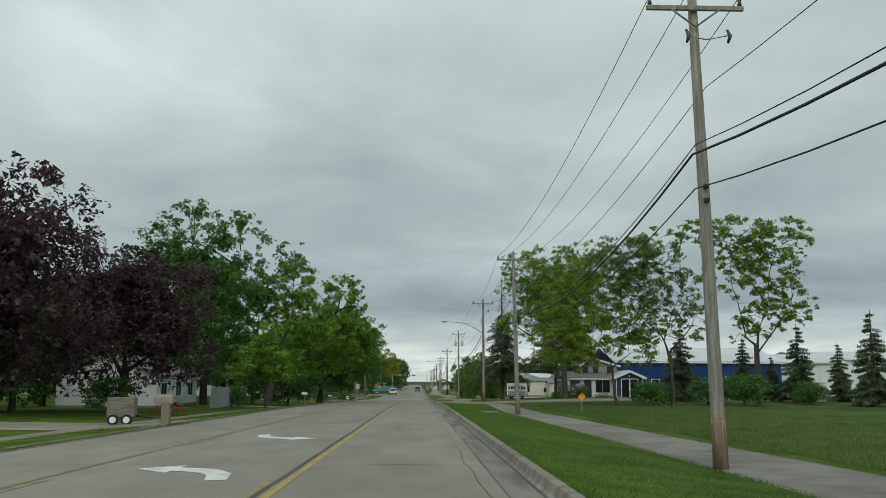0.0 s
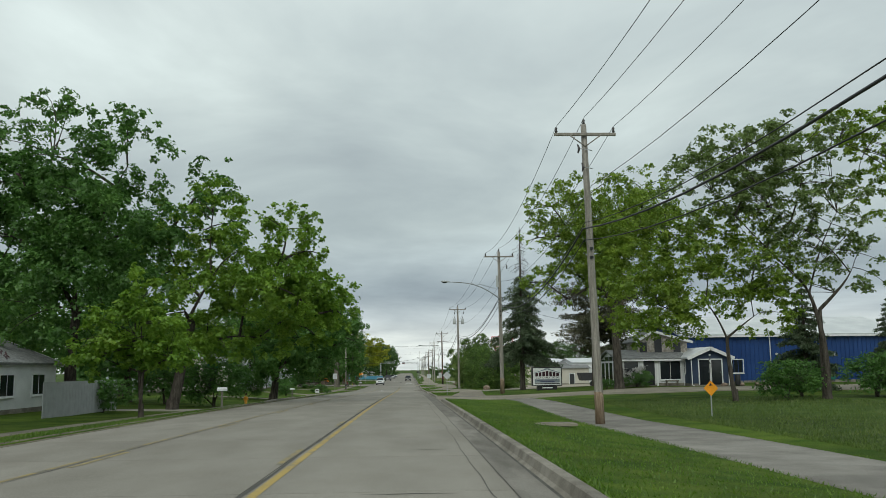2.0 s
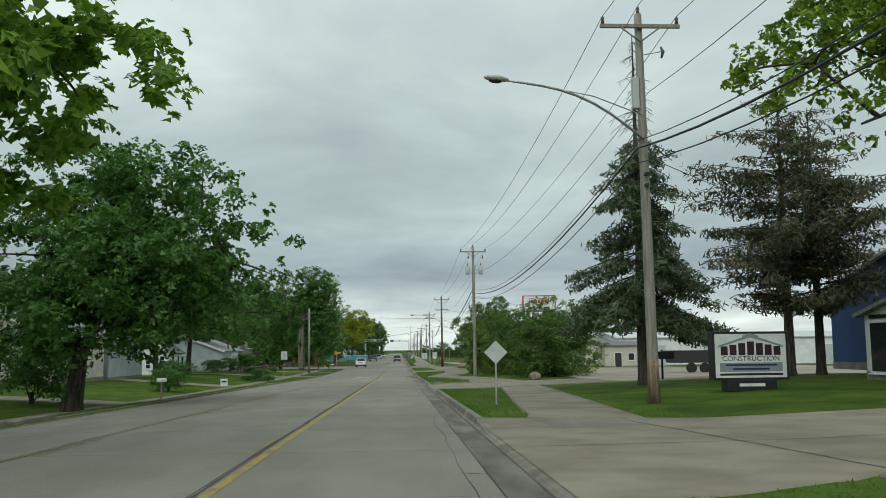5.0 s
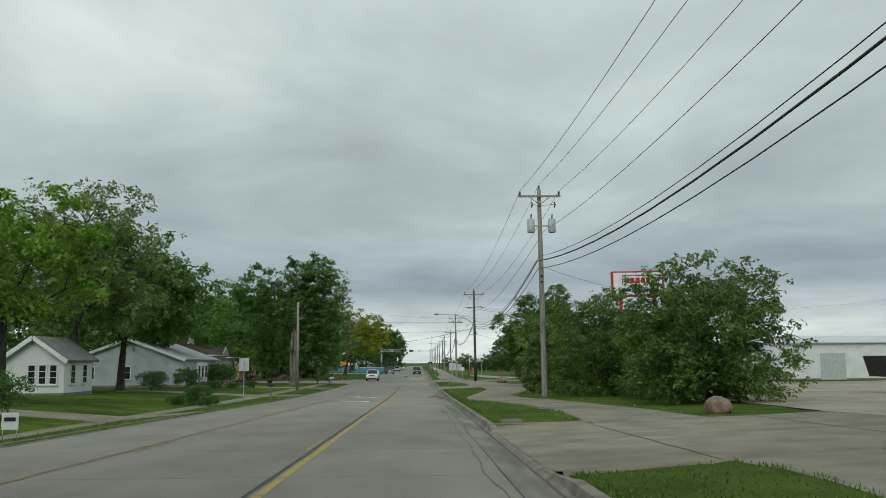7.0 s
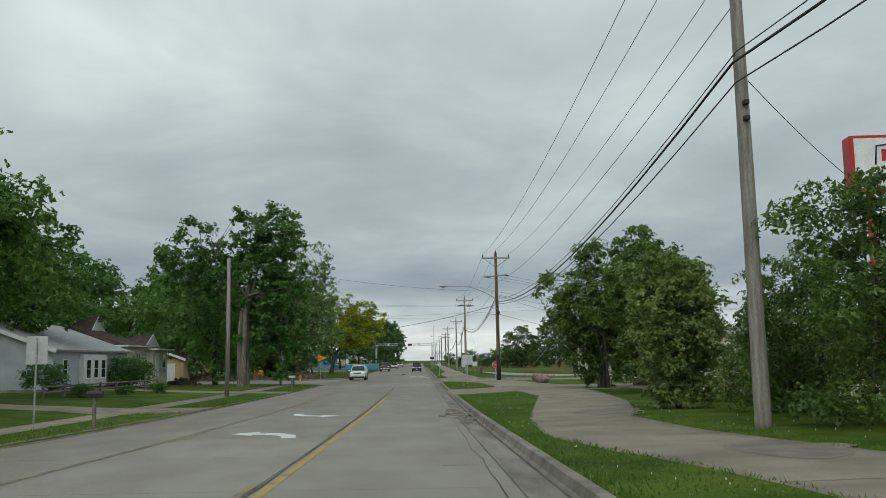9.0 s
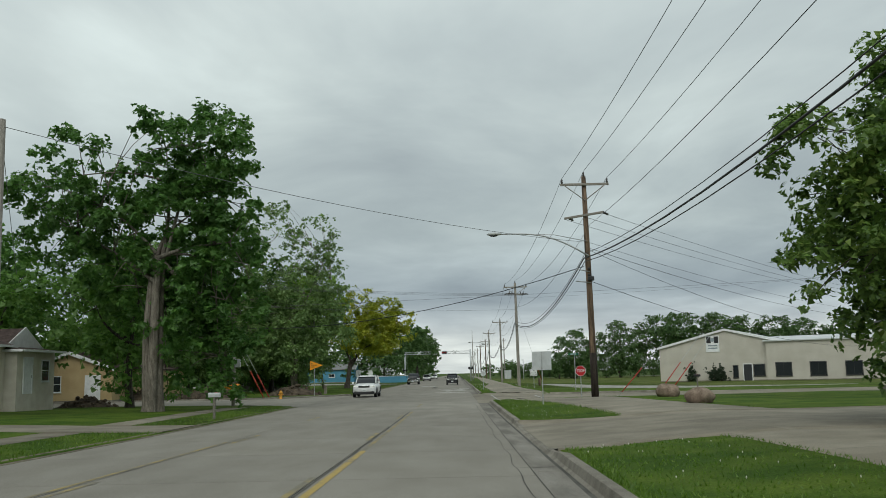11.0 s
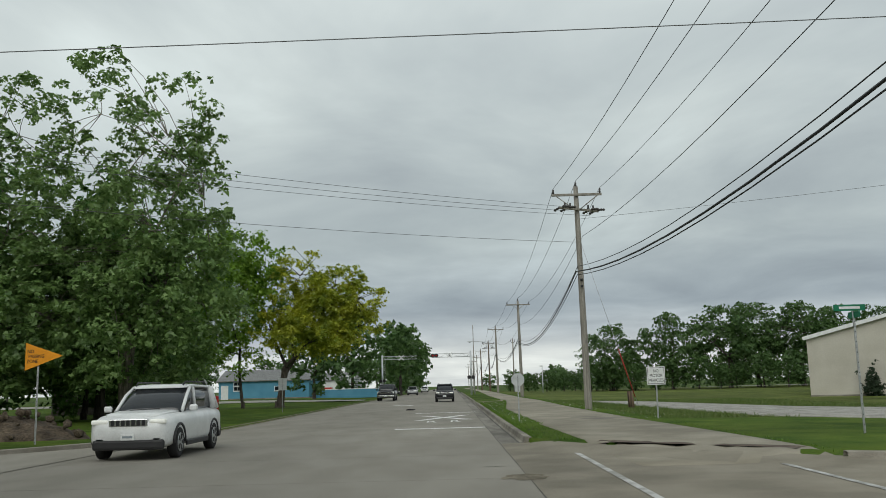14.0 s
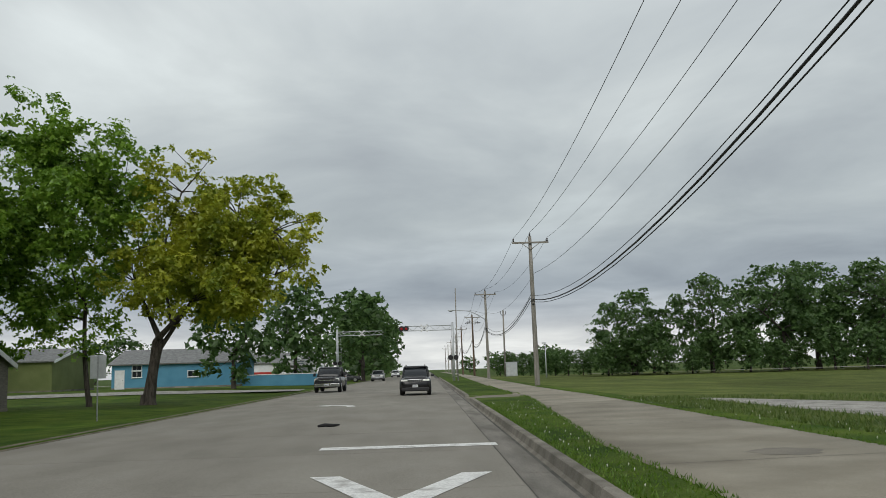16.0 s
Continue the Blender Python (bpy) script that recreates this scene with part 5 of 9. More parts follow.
make_tree("locust_tree", 22.6, 80.0, 16.5, 7.8, 24, "leaf_sparse", trunk=0.18, count=24000, size=0.17, clumps=260, clump=0.27, flat=0.5, label="tall thin-leaved tree with a forked trunk", fork=0.3, trunks=2, masses=[(-3.9, 0, 13.7, 3.2, 1.7), (-0.5, 0, 14.2, 2.4, 1.9), (-6.0, 0, 12.0, 2.7, 2.2), (-2.4, 0, 10.7, 2.8, 1.7), (1.4, 0, 10.7, 2.0, 1.6), (2.1, 0, 7.4, 2.0, 1.8), (-1.7, 0, 7.4, 2.4, 1.5)])
make_tree("locust_tree", 32.8, 86.0, 19.0, 5.2, 25, "leaf_locust", trunk=0.22, count=22000, size=0.2, clumps=240, clump=0.27, flat=0.5, label="tall green locust with many upright limbs", fork=0.3, trunks=2, masses=[(-5.7, 0, 16.6, 2.3, 1.4), (-1.5, 0, 16.6, 3.2, 2.0), (3.2, 0, 16.2, 2.7, 2.4), (-2.7, 0, 12.9, 2.5, 2.0), (1.0, 0, 12.9, 3.3, 2.3), (3.6, 0, 9.7, 2.6, 2.2), (0.7, 0, 8.3, 2.5, 1.6), (-1.7, 0, 6.9, 1.3, 1.2)])
make_conifer("spruce_tree", 27.0, 92.0, 7.8, 2.6, 26, count=6500, label="dark spruce in front of the blue building")
sp = make_conifer("spruce_tree", 38.4, 90.0, 8.0, 2.4, 27, count=6000, label="blue-green spruce beside the meadow")
again(sp, 43.5, 92.0, 70, 0.78, 1.0, "small spruce beside the meadow")
again(sp, 41.0, 80.0, 190, 1.05, 1.05, "blue-green spruce beside the meadow")
again(sp, 34.6, 95.0, 290, 0.85, 1.0, "small spruce near the white shed")
again(sp, 36.8, 93.0, 20, 0.6, 1.0, "small spruce near the white shed")
make_conifer("spruce_tree", 11.1, 120.5, 16.4, 3.3, 28, count=8800, size=0.22, bare_top=0.36, label="old spruce with a bare dead top", trunk=0.26, droop=0.5, ragged=0.45, base=0.21)
brown = make_conifer("pine_tree", 18.6, 122.0, 14.2, 4.4, 29, needles="needles_brown", count=4400, size=0.25, label="browning pine beside the sign", trunk=0.26, droop=0.02, ragged=0.7, base=0.24, rounded=True)
again(brown, 20.8, 123.5, 140, 0.95, 1.0, "second browning pine, close to the first")
bush = make_tree("shrub_tree", 12.2, 150.0, 6.5, 4.6, 30, "leaf_shrub", trunk=0.08, count=31000, size=0.125, clumps=220, clump=0.38, solid=0.9, label="large rounded roadside shrub", trunks=5, fork=0.25, category="shrub", twigs=5, masses=[(-2.9, 0, 4.7, 1.3, 0.9), (-1.0, 0.5, 5.4, 1.2, 0.9), (0.7, 0, 5.2, 1.3, 0.9), (2.4, 0, 4.5, 1.3, 1.1), (-3.2, 0, 3.0, 1.3, 1.3), (-1.1, -1.5, 3.4, 2.1, 1.7), (1.1, -1.2, 2.8, 1.9, 1.7), (-2.5, -0.5, 1.5, 1.4, 0.8), (-0.3, -1, 1.3, 2.1, 0.9), (0, 1.8, 3.4, 2.4, 2.0), (2.6, -0.3, 2.2, 1.6, 1.4), (-1.6, -1.4, 0.8, 1.9, 0.6), (1.6, -1.1, 0.8, 1.9, 0.6), (0, 1.6, 0.8, 2.2, 0.6), (-2.2, 1.0, 4.4, 1.6, 1.3), (1.8, 1.2, 4.6, 1.6, 1.3)])
again(bush, 12.6, 157.2, 250, 0.90, 1.0, "dense green roadside shrub")
again(bush, 11.3, 164.6, 100, 0.94, 1.04, "dense green roadside shrub")
again(bush, 10.6, 170.6, 200, 0.62, 1.16, "dark slender roadside shrub")
make_tree("shrub_tree", 8.2, 174.5, 5.0, 1.7, 33, "leaf_vine", trunk=0.07, count=20000, size=0.12, clumps=120, clump=0.38, solid=0.9, label="pale green creeper-covered roadside tree", trunks=3, fork=0.3, category="tree", twigs=4, masses=[(0, 0, 4.1, 1.1, 0.9), (-0.7, -0.2, 3.0, 1.0, 1.0), (0.6, -0.3, 2.8, 1.1, 1.2), (0.1, 0, 1.7, 1.4, 1.0), (0.1, 0.1, 0.7, 1.2, 0.6), (0.9, 0.2, 3.8, 0.8, 0.8), (-0.9, 0.1, 4.2, 0.6, 0.6)])
again(bush, 12.6, 178.2, 310, 0.5, 0.95, "dark green roadside shrub behind another")
make_tree("shrub_tree", 10.9, 199.0, 10.2, 4.4, 31, "leaf_shrub", trunk=0.09, count=40000, size=0.155, clumps=250, clump=0.40, solid=1.0, label="spreading many-stemmed tree beside the path", trunks=5, fork=0.3, category="tree", twigs=5, masses=[(-2.4, 0, 5.9, 1.5, 1.2), (0.2, 0, 7.0, 2.0, 1.7), (2.4, 0.5, 8.0, 1.6, 1.6), (-0.9, 0, 4.3, 2.3, 1.5), (1.7, 0, 5.0, 2.0, 2.0), (-2.6, -0.3, 3.6, 1.2, 1.0), (3.0, 0.8, 6.2, 1.5, 1.6), (0.6, 0.4, 2.6, 1.7, 1.2), (-1.2, 0.6, 2.2, 1.3, 1.0), (2.2, 1.2, 2.6, 1.6, 1.6), (0.2, 1.0, 1.2, 1.6, 0.9)])
make_tree("shrub_tree", 11.6, 189.6, 8.6, 4.0, 32, "leaf_shrub", trunk=0.08, count=36000, size=0.14, clumps=240, clump=0.40, solid=1.0, label="dense many-stemmed tree beside the path", trunks=5, fork=0.3, category="tree", twigs=5, masses=[(-1.3, 0, 6.0, 1.2, 1.1), (0.2, 0, 6.4, 1.4, 1.1), (1.3, 0.4, 5.6, 1.2, 1.2), (-1.5, 0, 4.2, 1.3, 1.2), (0.1, 0, 4.2, 1.7, 1.4), (1.4, 0, 3.4, 1.3, 1.4), (-0.2, 0.6, 2.4, 1.6, 1.0), (0.8, 0.6, 1.5, 1.4, 1.0), (-0.9, 0.9, 1.4, 1.2, 0.9)])
# coarser trees and bushes for the distance
row_tree = make_tree("round_tree", 26.6, 380.0, 11.4, 5.6, 44, "leaf_far", crown_from=0.0, trunk=0.3, count=5600, size=0.42, twigs=4, clumps=120, clump=0.24, label="dark green tree behind the railway", limbs=4, hollow=0.55)
again(row_tree, 36.5, 380.0, 140, 0.95, 1.22, "tall dark green tree behind the railway")
far_round = make_tree("round_tree", 96.0, 384.0, 11.4, 5.6, 41, "leaf_far", crown_from=0.0, trunk=0.3, count=1250, size=0.84, twigs=2, clumps=110, clump=0.26, label="dark green tree behind the railway", limbs=3, hollow=0.6)
far_tall = make_tree("tall_tree", 104.0, 384.0, 13.8, 5.2, 42, "leaf_far", crown_from=0.03, trunk=0.3, count=1250, size=0.84, twigs=2, clumps=110, clump=0.24, label="paler green tree behind the railway", limbs=3, shape="tall", hollow=0.55)
small_bush = make_tree("garden_bush", -14.0, 96.0, 3.5, 2.7, 43, "leaf_deep", crown_from=0.0, trunk=0.05, count=3600, size=0.2, clumps=90, clump=0.28, label="large dark lilac bush beside the pavement", limbs=3, shape="bush", hollow=0.6, trunks=3, category="bush")
mid_round = make_tree("round_tree", -52.0, 110.0, 11.4, 5.6, 51, "leaf_maple", crown_from=0.0, trunk=0.3, count=5200, size=0.42, twigs=3, clumps=130, clump=0.24, label="dark green tree behind the houses", limbs=4, hollow=0.55)
mid_tall = make_tree("tall_tree", -52.0, 150.0, 13.8, 5.2, 52, "leaf_deep", crown_from=0.03, trunk=0.3, count=5200, size=0.42, twigs=3, clumps=130, clump=0.22, label="tall dark green tree behind the houses", limbs=4, shape="tall", hollow=0.5)
far_low = make_tree("low_bush", 120.0, 430.0, 11.4, 5.6, 53, "leaf_far", crown_from=0.0, trunk=0.3, count=420, size=1.35, twigs=1, clumps=70, clump=0.30, label="far green bush on the flat land", limbs=2, hollow=0.6)
again(mid_tall, -30.2, 287.0, 40, 1.15, 1.12, "green tree under the cottonwoods")
again(mid_tall, -36.0, 282.0, 160, 1.2, 1.15, "green tree under the cottonwoods")
again(mid_tall, -22.6, 289.0, 250, 1.1, 1.1, "green tree under the cottonwoods")
again(mid_tall, -37.0, 300.0, 170, 1.1, 1.0, "green tree behind the lawn")
again(mid_tall, -41.0, 286.0, 80, 1.2, 1.1, "green tree behind the digger")
again(mid_tall, -22.5, 104, 80, 1.15, 1.0, "tall dark green tree behind a house")
again(mid_tall, -30, 126, 200, 1.2, 1.0, "tall dark green tree behind a house")
for k, (x, y, sc) in enumerate(((-25.0, 56.0, 0.75), (-31.5, 76.0, 0.85), (-30.0, 96.0, 0.95), (-27.0, 50.0, 0.7), (-33.0, 104.0, 0.9))):
    again(mid_round, x, y, 83 * k, sc, 1.0, "dark green tree behind the houses")
again(mid_tall, -33, 66, 30, 1.1, 1.0, "tall dark green tree behind the garage")
again(mid_tall, -30, 50, 150, 1.0, 1.0, "tall dark green tree behind the garage")
again(mid_tall, -35, 134, 70, 1.0, 1.0, "green tree between two houses")
again(mid_tall, -33, 225, 10, 1.1, 1.0, "tall green tree behind the brown roof")
again(mid_round, -40, 240, 10, 1.1, 1.0, "green tree behind the houses")
again(mid_round, -46, 228, 70, 1.1, 1.0, "green tree behind the houses")
again(mid_round, -41, 214, 130, 1.0, 1.0, "green tree behind the houses")
again(mid_round, -30, 238, 200, 1.0, 0.9, "green tree behind the houses")
again(mid_tall, -38, 250, 110, 1.15, 1.0, "tall green tree behind the tan cottage")
again(mid_round, -29, 256, 300, 1.2, 1.05, "green tree behind the tan cottage")
again(mid_round, -20.5, 236.0, 220, 0.9, 1.1, "dark green tree by the side street")
again(mid_round, -24.0, 290.0, 120, 0.7, 1.0, "undergrowth tree behind the cottonwoods")
for k, (x, y, sc) in enumerate(((-9.8, 402, 1.15), (-12.0, 425, 1.2), (-11, 450, 1.2), (-12, 480, 1.2), (-15.5, 372, 1.0), (-18.5, 352, 0.8))):
    again(far_round, x, y, 61 * k, sc, 1.1, "dark green tree beyond the crossing")
for k, (x, y, h) in enumerate(((32, 392, 7.5), (46, 380, 14.4), (52, 384, 15), (58, 380, 14.5), (64, 384, 14), (71, 380, 13.5), (79, 384, 13), (87, 381, 13))):
    again(row_tree, x, y, 51 * k, h / 11.4, 1.0, "dark green tree behind the railway")
for k in range(12):
    again(far_round, 11.5 + 1.5 * k, 408 - 2.0 * k + 3 * math.sin(k * 2.6), 57 * k, 0.26 + 0.10 * abs(math.sin(k * 1.9)), 1.0, "low green bush by the railway")
for k in range(22):
    again(far_round, 22.5 + 3.3 * k, 377 - 1.2 * k * 0.4 + 2 * math.sin(k * 2.0), 73 * k, 0.42 + 0.1 * math.sin(k * 1.7), 1.0, "low green bush in front of the tree row")
for k in range(8):
    again(far_round, -36 - 6 * k, 300 + 9 * math.sin(k * 2.2), 37 * k, 0.7 + 0.15 * math.sin(k), 0.9, "green thicket behind the cottonwoods")
for k in range(40):
    again(far_low, 16 + 7 * k + 3 * math.sin(k * 2.1), 432 + 14 * math.sin(k), 40 * k, 0.38 + 0.22 * abs(math.sin(k * 1.3)), 0.9, "far green bush on the flat land")
for k in range(22):
    again(far_low, 14 + 12 * k, 560 + 40 * math.sin(k * 1.7), 33 * k, 0.65 + 0.3 * abs(math.sin(k * 2.3)), 0.8, "far round tree on the flat land")
    again(far_tall, -20 - 10 * k, 470 + 60 * abs(math.sin(k * 1.9)), 47 * k, 0.75 + 0.3 * abs(math.sin(k * 1.1)), 1.0, "far green tree behind the houses")
for k in range(16):
    again(far_low, -16 - 2 * k * abs(math.sin(k)), 520 + 32 * k, 21 * k, 0.85 + 0.2 * math.sin(k * 2.0), 0.95, "far dark tree along the road")
for k in range(14):
    again(far_tall, -46 - 6 * math.sin(k * 2.0), 30 + 25 * k, 77 * k, 1.1 + 0.12 * math.sin(k), 1.0, "tall green tree behind the houses")
for k, (x, y, sc) in enumerate(((20.5, 80.0, 0.7), (26.5, 82.0, 0.8), (29.5, 81.0, 0.9), (37.0, 84.0, 0.7), (22.8, 83.5, 0.6), (16.0, 104.6, 0.27), (17.2, 104.7, 0.3))):
    again(small_bush, x, y, 67 * k, sc, 0.95, "low green bush by the meadow" if k < 5 else "clipped low bush in front of the office")


# ---- poles and cables ----
def insulator(at):
    v, f = tube_data([at, (at[0], at[1], at[2] + 0.05), (at[0], at[1], at[2] + 0.12), (at[0], at[1], at[2] + 0.2), (at[0], at[1], at[2] + 0.24)], [0.03, 0.065, 0.04, 0.06, 0.02], 8)
    return mesh_of("insulator", v, f, M["porcelain"], True)


def utility_pole(x, y, arm_z, base_z, wood="pole_grey", arm2=None, braces=True, label="", lean=0.0, foot=True, top=0.45):
    """A timber pole with a crossarm, braces, insulators and cable brackets."""
    ob = thing("utility_pole", x, y, base_z - 0.1, 0, label, "utility pole", "poles along the road")
    h = arm_z - base_z + 0.1
    steps = [(lean * s, 0, (h + top) * s) for s in (0, 0.02, 0.25, 0.5, 0.75, 1.0)]
    part("pole", tube(steps, [0.185, 0.18, 0.165, 0.15, 0.135, 0.115], 12), M[wood], ob)
    if foot:
        v, f = tube_data([(lean * 0.003, 0, 0.05), (lean * 0.1, 0, 1.15), (lean * 0.13, 0, 1.35)], [0.190, 0.181, 0.176], 12)
        part("scraped_foot", mesh_of("scraped_foot", v, f, M["pole_foot"], True), None, ob, "scraped reddish pole foot")
    t = lean * h / (h + top)
    arm = part("crossarm", box(2.5, 0.10, 0.12, (t, -0.19, h), 0.012), M["pole_grey"], ob)
    for s in (-1.16, 1.16):
        part("insulator", insulator((t + s, -0.19, h + 0.06)), None, arm)
    part("insulator", insulator((t, 0, h + top)), None, ob)
    if braces:
        for s in (-1, 1):
            out, down = (1.05, 0.85) if arm2 else (0.62, 0.5)
            part("brace", tube([(t + s * out, -0.24, h - 0.05), (t, -0.20, h - down)], 0.026, 5), M["pole_grey"], ob)
    if arm2:
        drop, turn = arm2
        low = part("crossarm", box(2.4, 0.10, 0.11, (0, -0.19, 0), 0.012), M["pole_grey"], ob, at=pose(t * 0.85, 0, h - drop, 0, 0, turn))
        for s in (-1.1, -0.7, 0.7, 1.1):
            for d in (-1, 1) if turn > 0 else (1,) if abs(s) > 1 else ():
                part("dead_end", tube([(s, -0.19 + d * (0.08 + 0.09 * k), 0.05 - 0.015 * k) for k in range(7)], [0.03, 0.075, 0.035, 0.075, 0.035, 0.075, 0.03], 8), M["porcelain"], low)
            if turn > 0:
                part("insulator", insulator((s * 0.8, -0.19, 0.05)), None, low)
    for z in (h * 0.60, h * 0.57):
        part("cable_clamp", box(0.12, 0.16, 0.1, (t * 0.6, -0.2, z), 0.015), M["dark_metal"], ob)
    return ob, Vector((x + t, y, arm_z))


POLES = [(7.2, -23.0, 11.1, -0.3), (6.95, 21.6, 10.97, -0.60), (7.0, 66.5, 10.58, -1.05), (7.55, 106.8, 10.73, -0.8), (7.1, 164.8, 10.1, -1.62), (6.85, 225.2, 8.88, -1.92), (6.5, 275.1, 8.37, -2.2), (7.3, 326.4, 7.5, -2.15), (7.0, 370.0, 7.6, -2.2), (7.6, 413.0, 7.4, -2.2), (7.4, 456.0, 7.4, -2.2), (7.6, 500.0, 7.4, -2.2), (7.5, 545.0, 7.4, -2.2), (7.6, 590.0, 7.4, -2.2), (7.5, 636.0, 7.4, -2.2)]
pole_tops = []
for k, (x, y, az, bz) in enumerate(POLES):
    bz = ground_z(x + 0.2, y)
    lean = 0.0
    wood = "pole_brown" if k in (5, 9, 10) else "pole_grey"
    ob, tip = utility_pole(x + (0.28 if k in (1, 2) else 0.1), y, az, bz, wood, arm2={5: (1.62, -44), 6: (0.75, 30), 9: (0.9, 20)}.get(k), label=("tall tarred brown utility pole with two crossarms" if k == 5 else "weathered grey utility pole with a timber crossarm"), lean=-(0.28 if k in (1, 2) else 0.1), foot=k in (1, 2, 3))
    pole_tops.append((tip, ob, az - bz + 0.1))


def switch_gear(ob, h, spots):
    """Fuse cutouts or arresters hung under the crossarm."""
    for dx, dz in spots:
        part("cutout", tube([(dx, -0.3, h + dz), (dx + 0.05, -0.36, h + dz - 0.18), (dx, -0.33, h + dz - 0.36)], [0.03, 0.055, 0.03], 7), M["porcelain"], ob)
        part("bracket", tube([(0, -0.15, h + dz - 0.2), (dx, -0.3, h + dz - 0.15)], 0.018, 5), M["steel"], ob)


v, f = tube_data([(-0.001, 0, 0.05), (-0.01, 0, 1.5), (-0.017, 0, 2.3)], [0.190, 0.183, 0.176], 12)
part("tarred_foot", mesh_of("tarred_foot", v, f, M["tarred"], True), None, pole_tops[5][1], "dark tarred pole foot")
part("junction_box", box(0.3, 0.24, 0.22, (0.02, -0.26, pole_tops[5][2] - 4.9), 0.04), M["dark_metal"], pole_tops[5][1], "dark cable junction box")
part("standoff", tube([(0, -0.15, pole_tops[5][2] - 5.1), (-0.75, -0.3, pole_tops[5][2] - 5.02)], 0.03, 6), M["steel"], pole_tops[5][1])
part("standoff", tube([(0, -0.15, pole_tops[5][2] - 4.55), (-0.7, -0.3, pole_tops[5][2] - 4.4)], 0.025, 6), M["steel"], pole_tops[5][1])


switch_gear(pole_tops[1][1], pole_tops[1][2], [(-0.55, -0.62), (0.5, -0.62)])
switch_gear(pole_tops[2][1], pole_tops[2][2], [(-0.6, -0.45), (-0.45, -1.2)])
switch_gear(pole_tops[3][1], pole_tops[3][2], [(0.5, -0.7)])
switch_gear(pole_tops[4][1], pole_tops[4][2], [(-0.6, -0.35), (0.75, -0.35)])


def transformer(ob, h, dx):
    """A hung transformer can with lid and bushing."""
    can = part("transformer", tube([(dx, -0.1, h - 0.42), (dx, -0.1, h - 0.38), (dx, -0.1, h + 0.36), (dx, -0.1, h + 0.42)], [0.19, 0.22, 0.22, 0.16], 14), M["transformer"], ob, "pale grey transformer can")
    part("bushing", tube([(dx, -0.1, h + 0.42), (dx + 0.03, -0.1, h + 0.72)], [0.05, 0.03], 7), M["porcelain"], can)
    part("bracket", box(abs(dx), 0.08, 0.08, (dx / 2, 0, h)), M["steel"], ob)


for dx in (-0.62, 0.62):
    transformer(pole_tops[4][1], pole_tops[4][2] - 1.75, dx)
part("equipment_box", box(0.2, 0.24, 1.0, (-0.27, -0.05, pole_tops[3][2] - 2.1), 0.03), M["transformer"], pole_tops[3][1], "grey equipment box on the pole")


def street_lamp_arm(ob, base, start, end, head_turn):
    """A bracket lamp on a pole: curved arm and cobra head."""
    a, b = Vector(start) - base, Vector(end) - base
    pts = [a + (b - a) * s + Vector((0, 0, 0.55 * math.sin(math.pi * s) * (1 - 0.3 * s))) for s in [k / 8 for k in range(9)]]
    lamp = part("street_lamp", tube(pts, [0.045 - 0.012 * k / 8 for k in range(9)], 8), M["steel"], ob, "silver bracket street lamp")
    part("stay", tube([a + Vector((0, 0, 0.75)), pts[3] + Vector((0, 0, 0.22)), pts[6]], 0.018, 5), M["steel"], lamp)
    d = (b - a).normalized()
    d.z = 0
    head = bmesh.new()
    bmesh.ops.create_uvsphere(head, u_segments=14, v_segments=8, radius=1.0)
    bmesh.ops.transform(head, matrix=Matrix.Translation(b + d * 0.28 + Vector((0, 0, 0.02))) @ Matrix.Rotation(math.atan2(d.y, d.x), 4, "Z") @ Matrix.Diagonal((0.40, 0.16, 0.09, 1)), verts=head.verts)
    part("lamp_head", head, M["transformer"], lamp, "grey cobra lamp head", smooth=True)
    lens = bmesh.new()
    bmesh.ops.create_uvsphere(lens, u_segments=12, v_segments=6, radius=1.0)
    bmesh.ops.transform(lens, matrix=Matrix.Translation(b + d * 0.32 + Vector((0, 0, -0.05))) @ Matrix.Rotation(math.atan2(d.y, d.x), 4, "Z") @ Matrix.Diagonal((0.22, 0.12, 0.07, 1)), verts=lens.verts)
    part("lens", lens, M["glass_dark"], lamp, smooth=True)


def pole_base(k):
    return Vector(pole_tops[k][1].matrix_basis.translation)


street_lamp_arm(pole_tops[3][1], pole_base(3), (7.55, 106.6, 7.15), (3.1, 104.8, 8.42), 0)
street_lamp_arm(pole_tops[5][1], pole_base(5), (6.9, 225.0, 5.15), (2.4, 225.3, 6.42), 0)
street_lamp_arm(pole_tops[8][1], pole_base(8), (7.0, 369.9, 4.6), (3.2, 369.5, 5.8), 0)


def sagging(a, b, sag, n=14):
    a, b = Vector(a), Vector(b)
    return [a + (b - a) * (k / n) - Vector((0, 0, sag * 4 * (k / n) * (1 - k / n))) for k in range(n + 1)]


def cable(points_by_span, radius, mat, label):
    pts = []
    for k, span in enumerate(points_by_span):
        pts += span if k == 0 else span[1:]
    v, f = tube_data(pts, radius, 5)
    ob = new("power_cable", mesh_of("power_cable", v, f, M[mat], True))
    return tagged(ob, label, "cable")


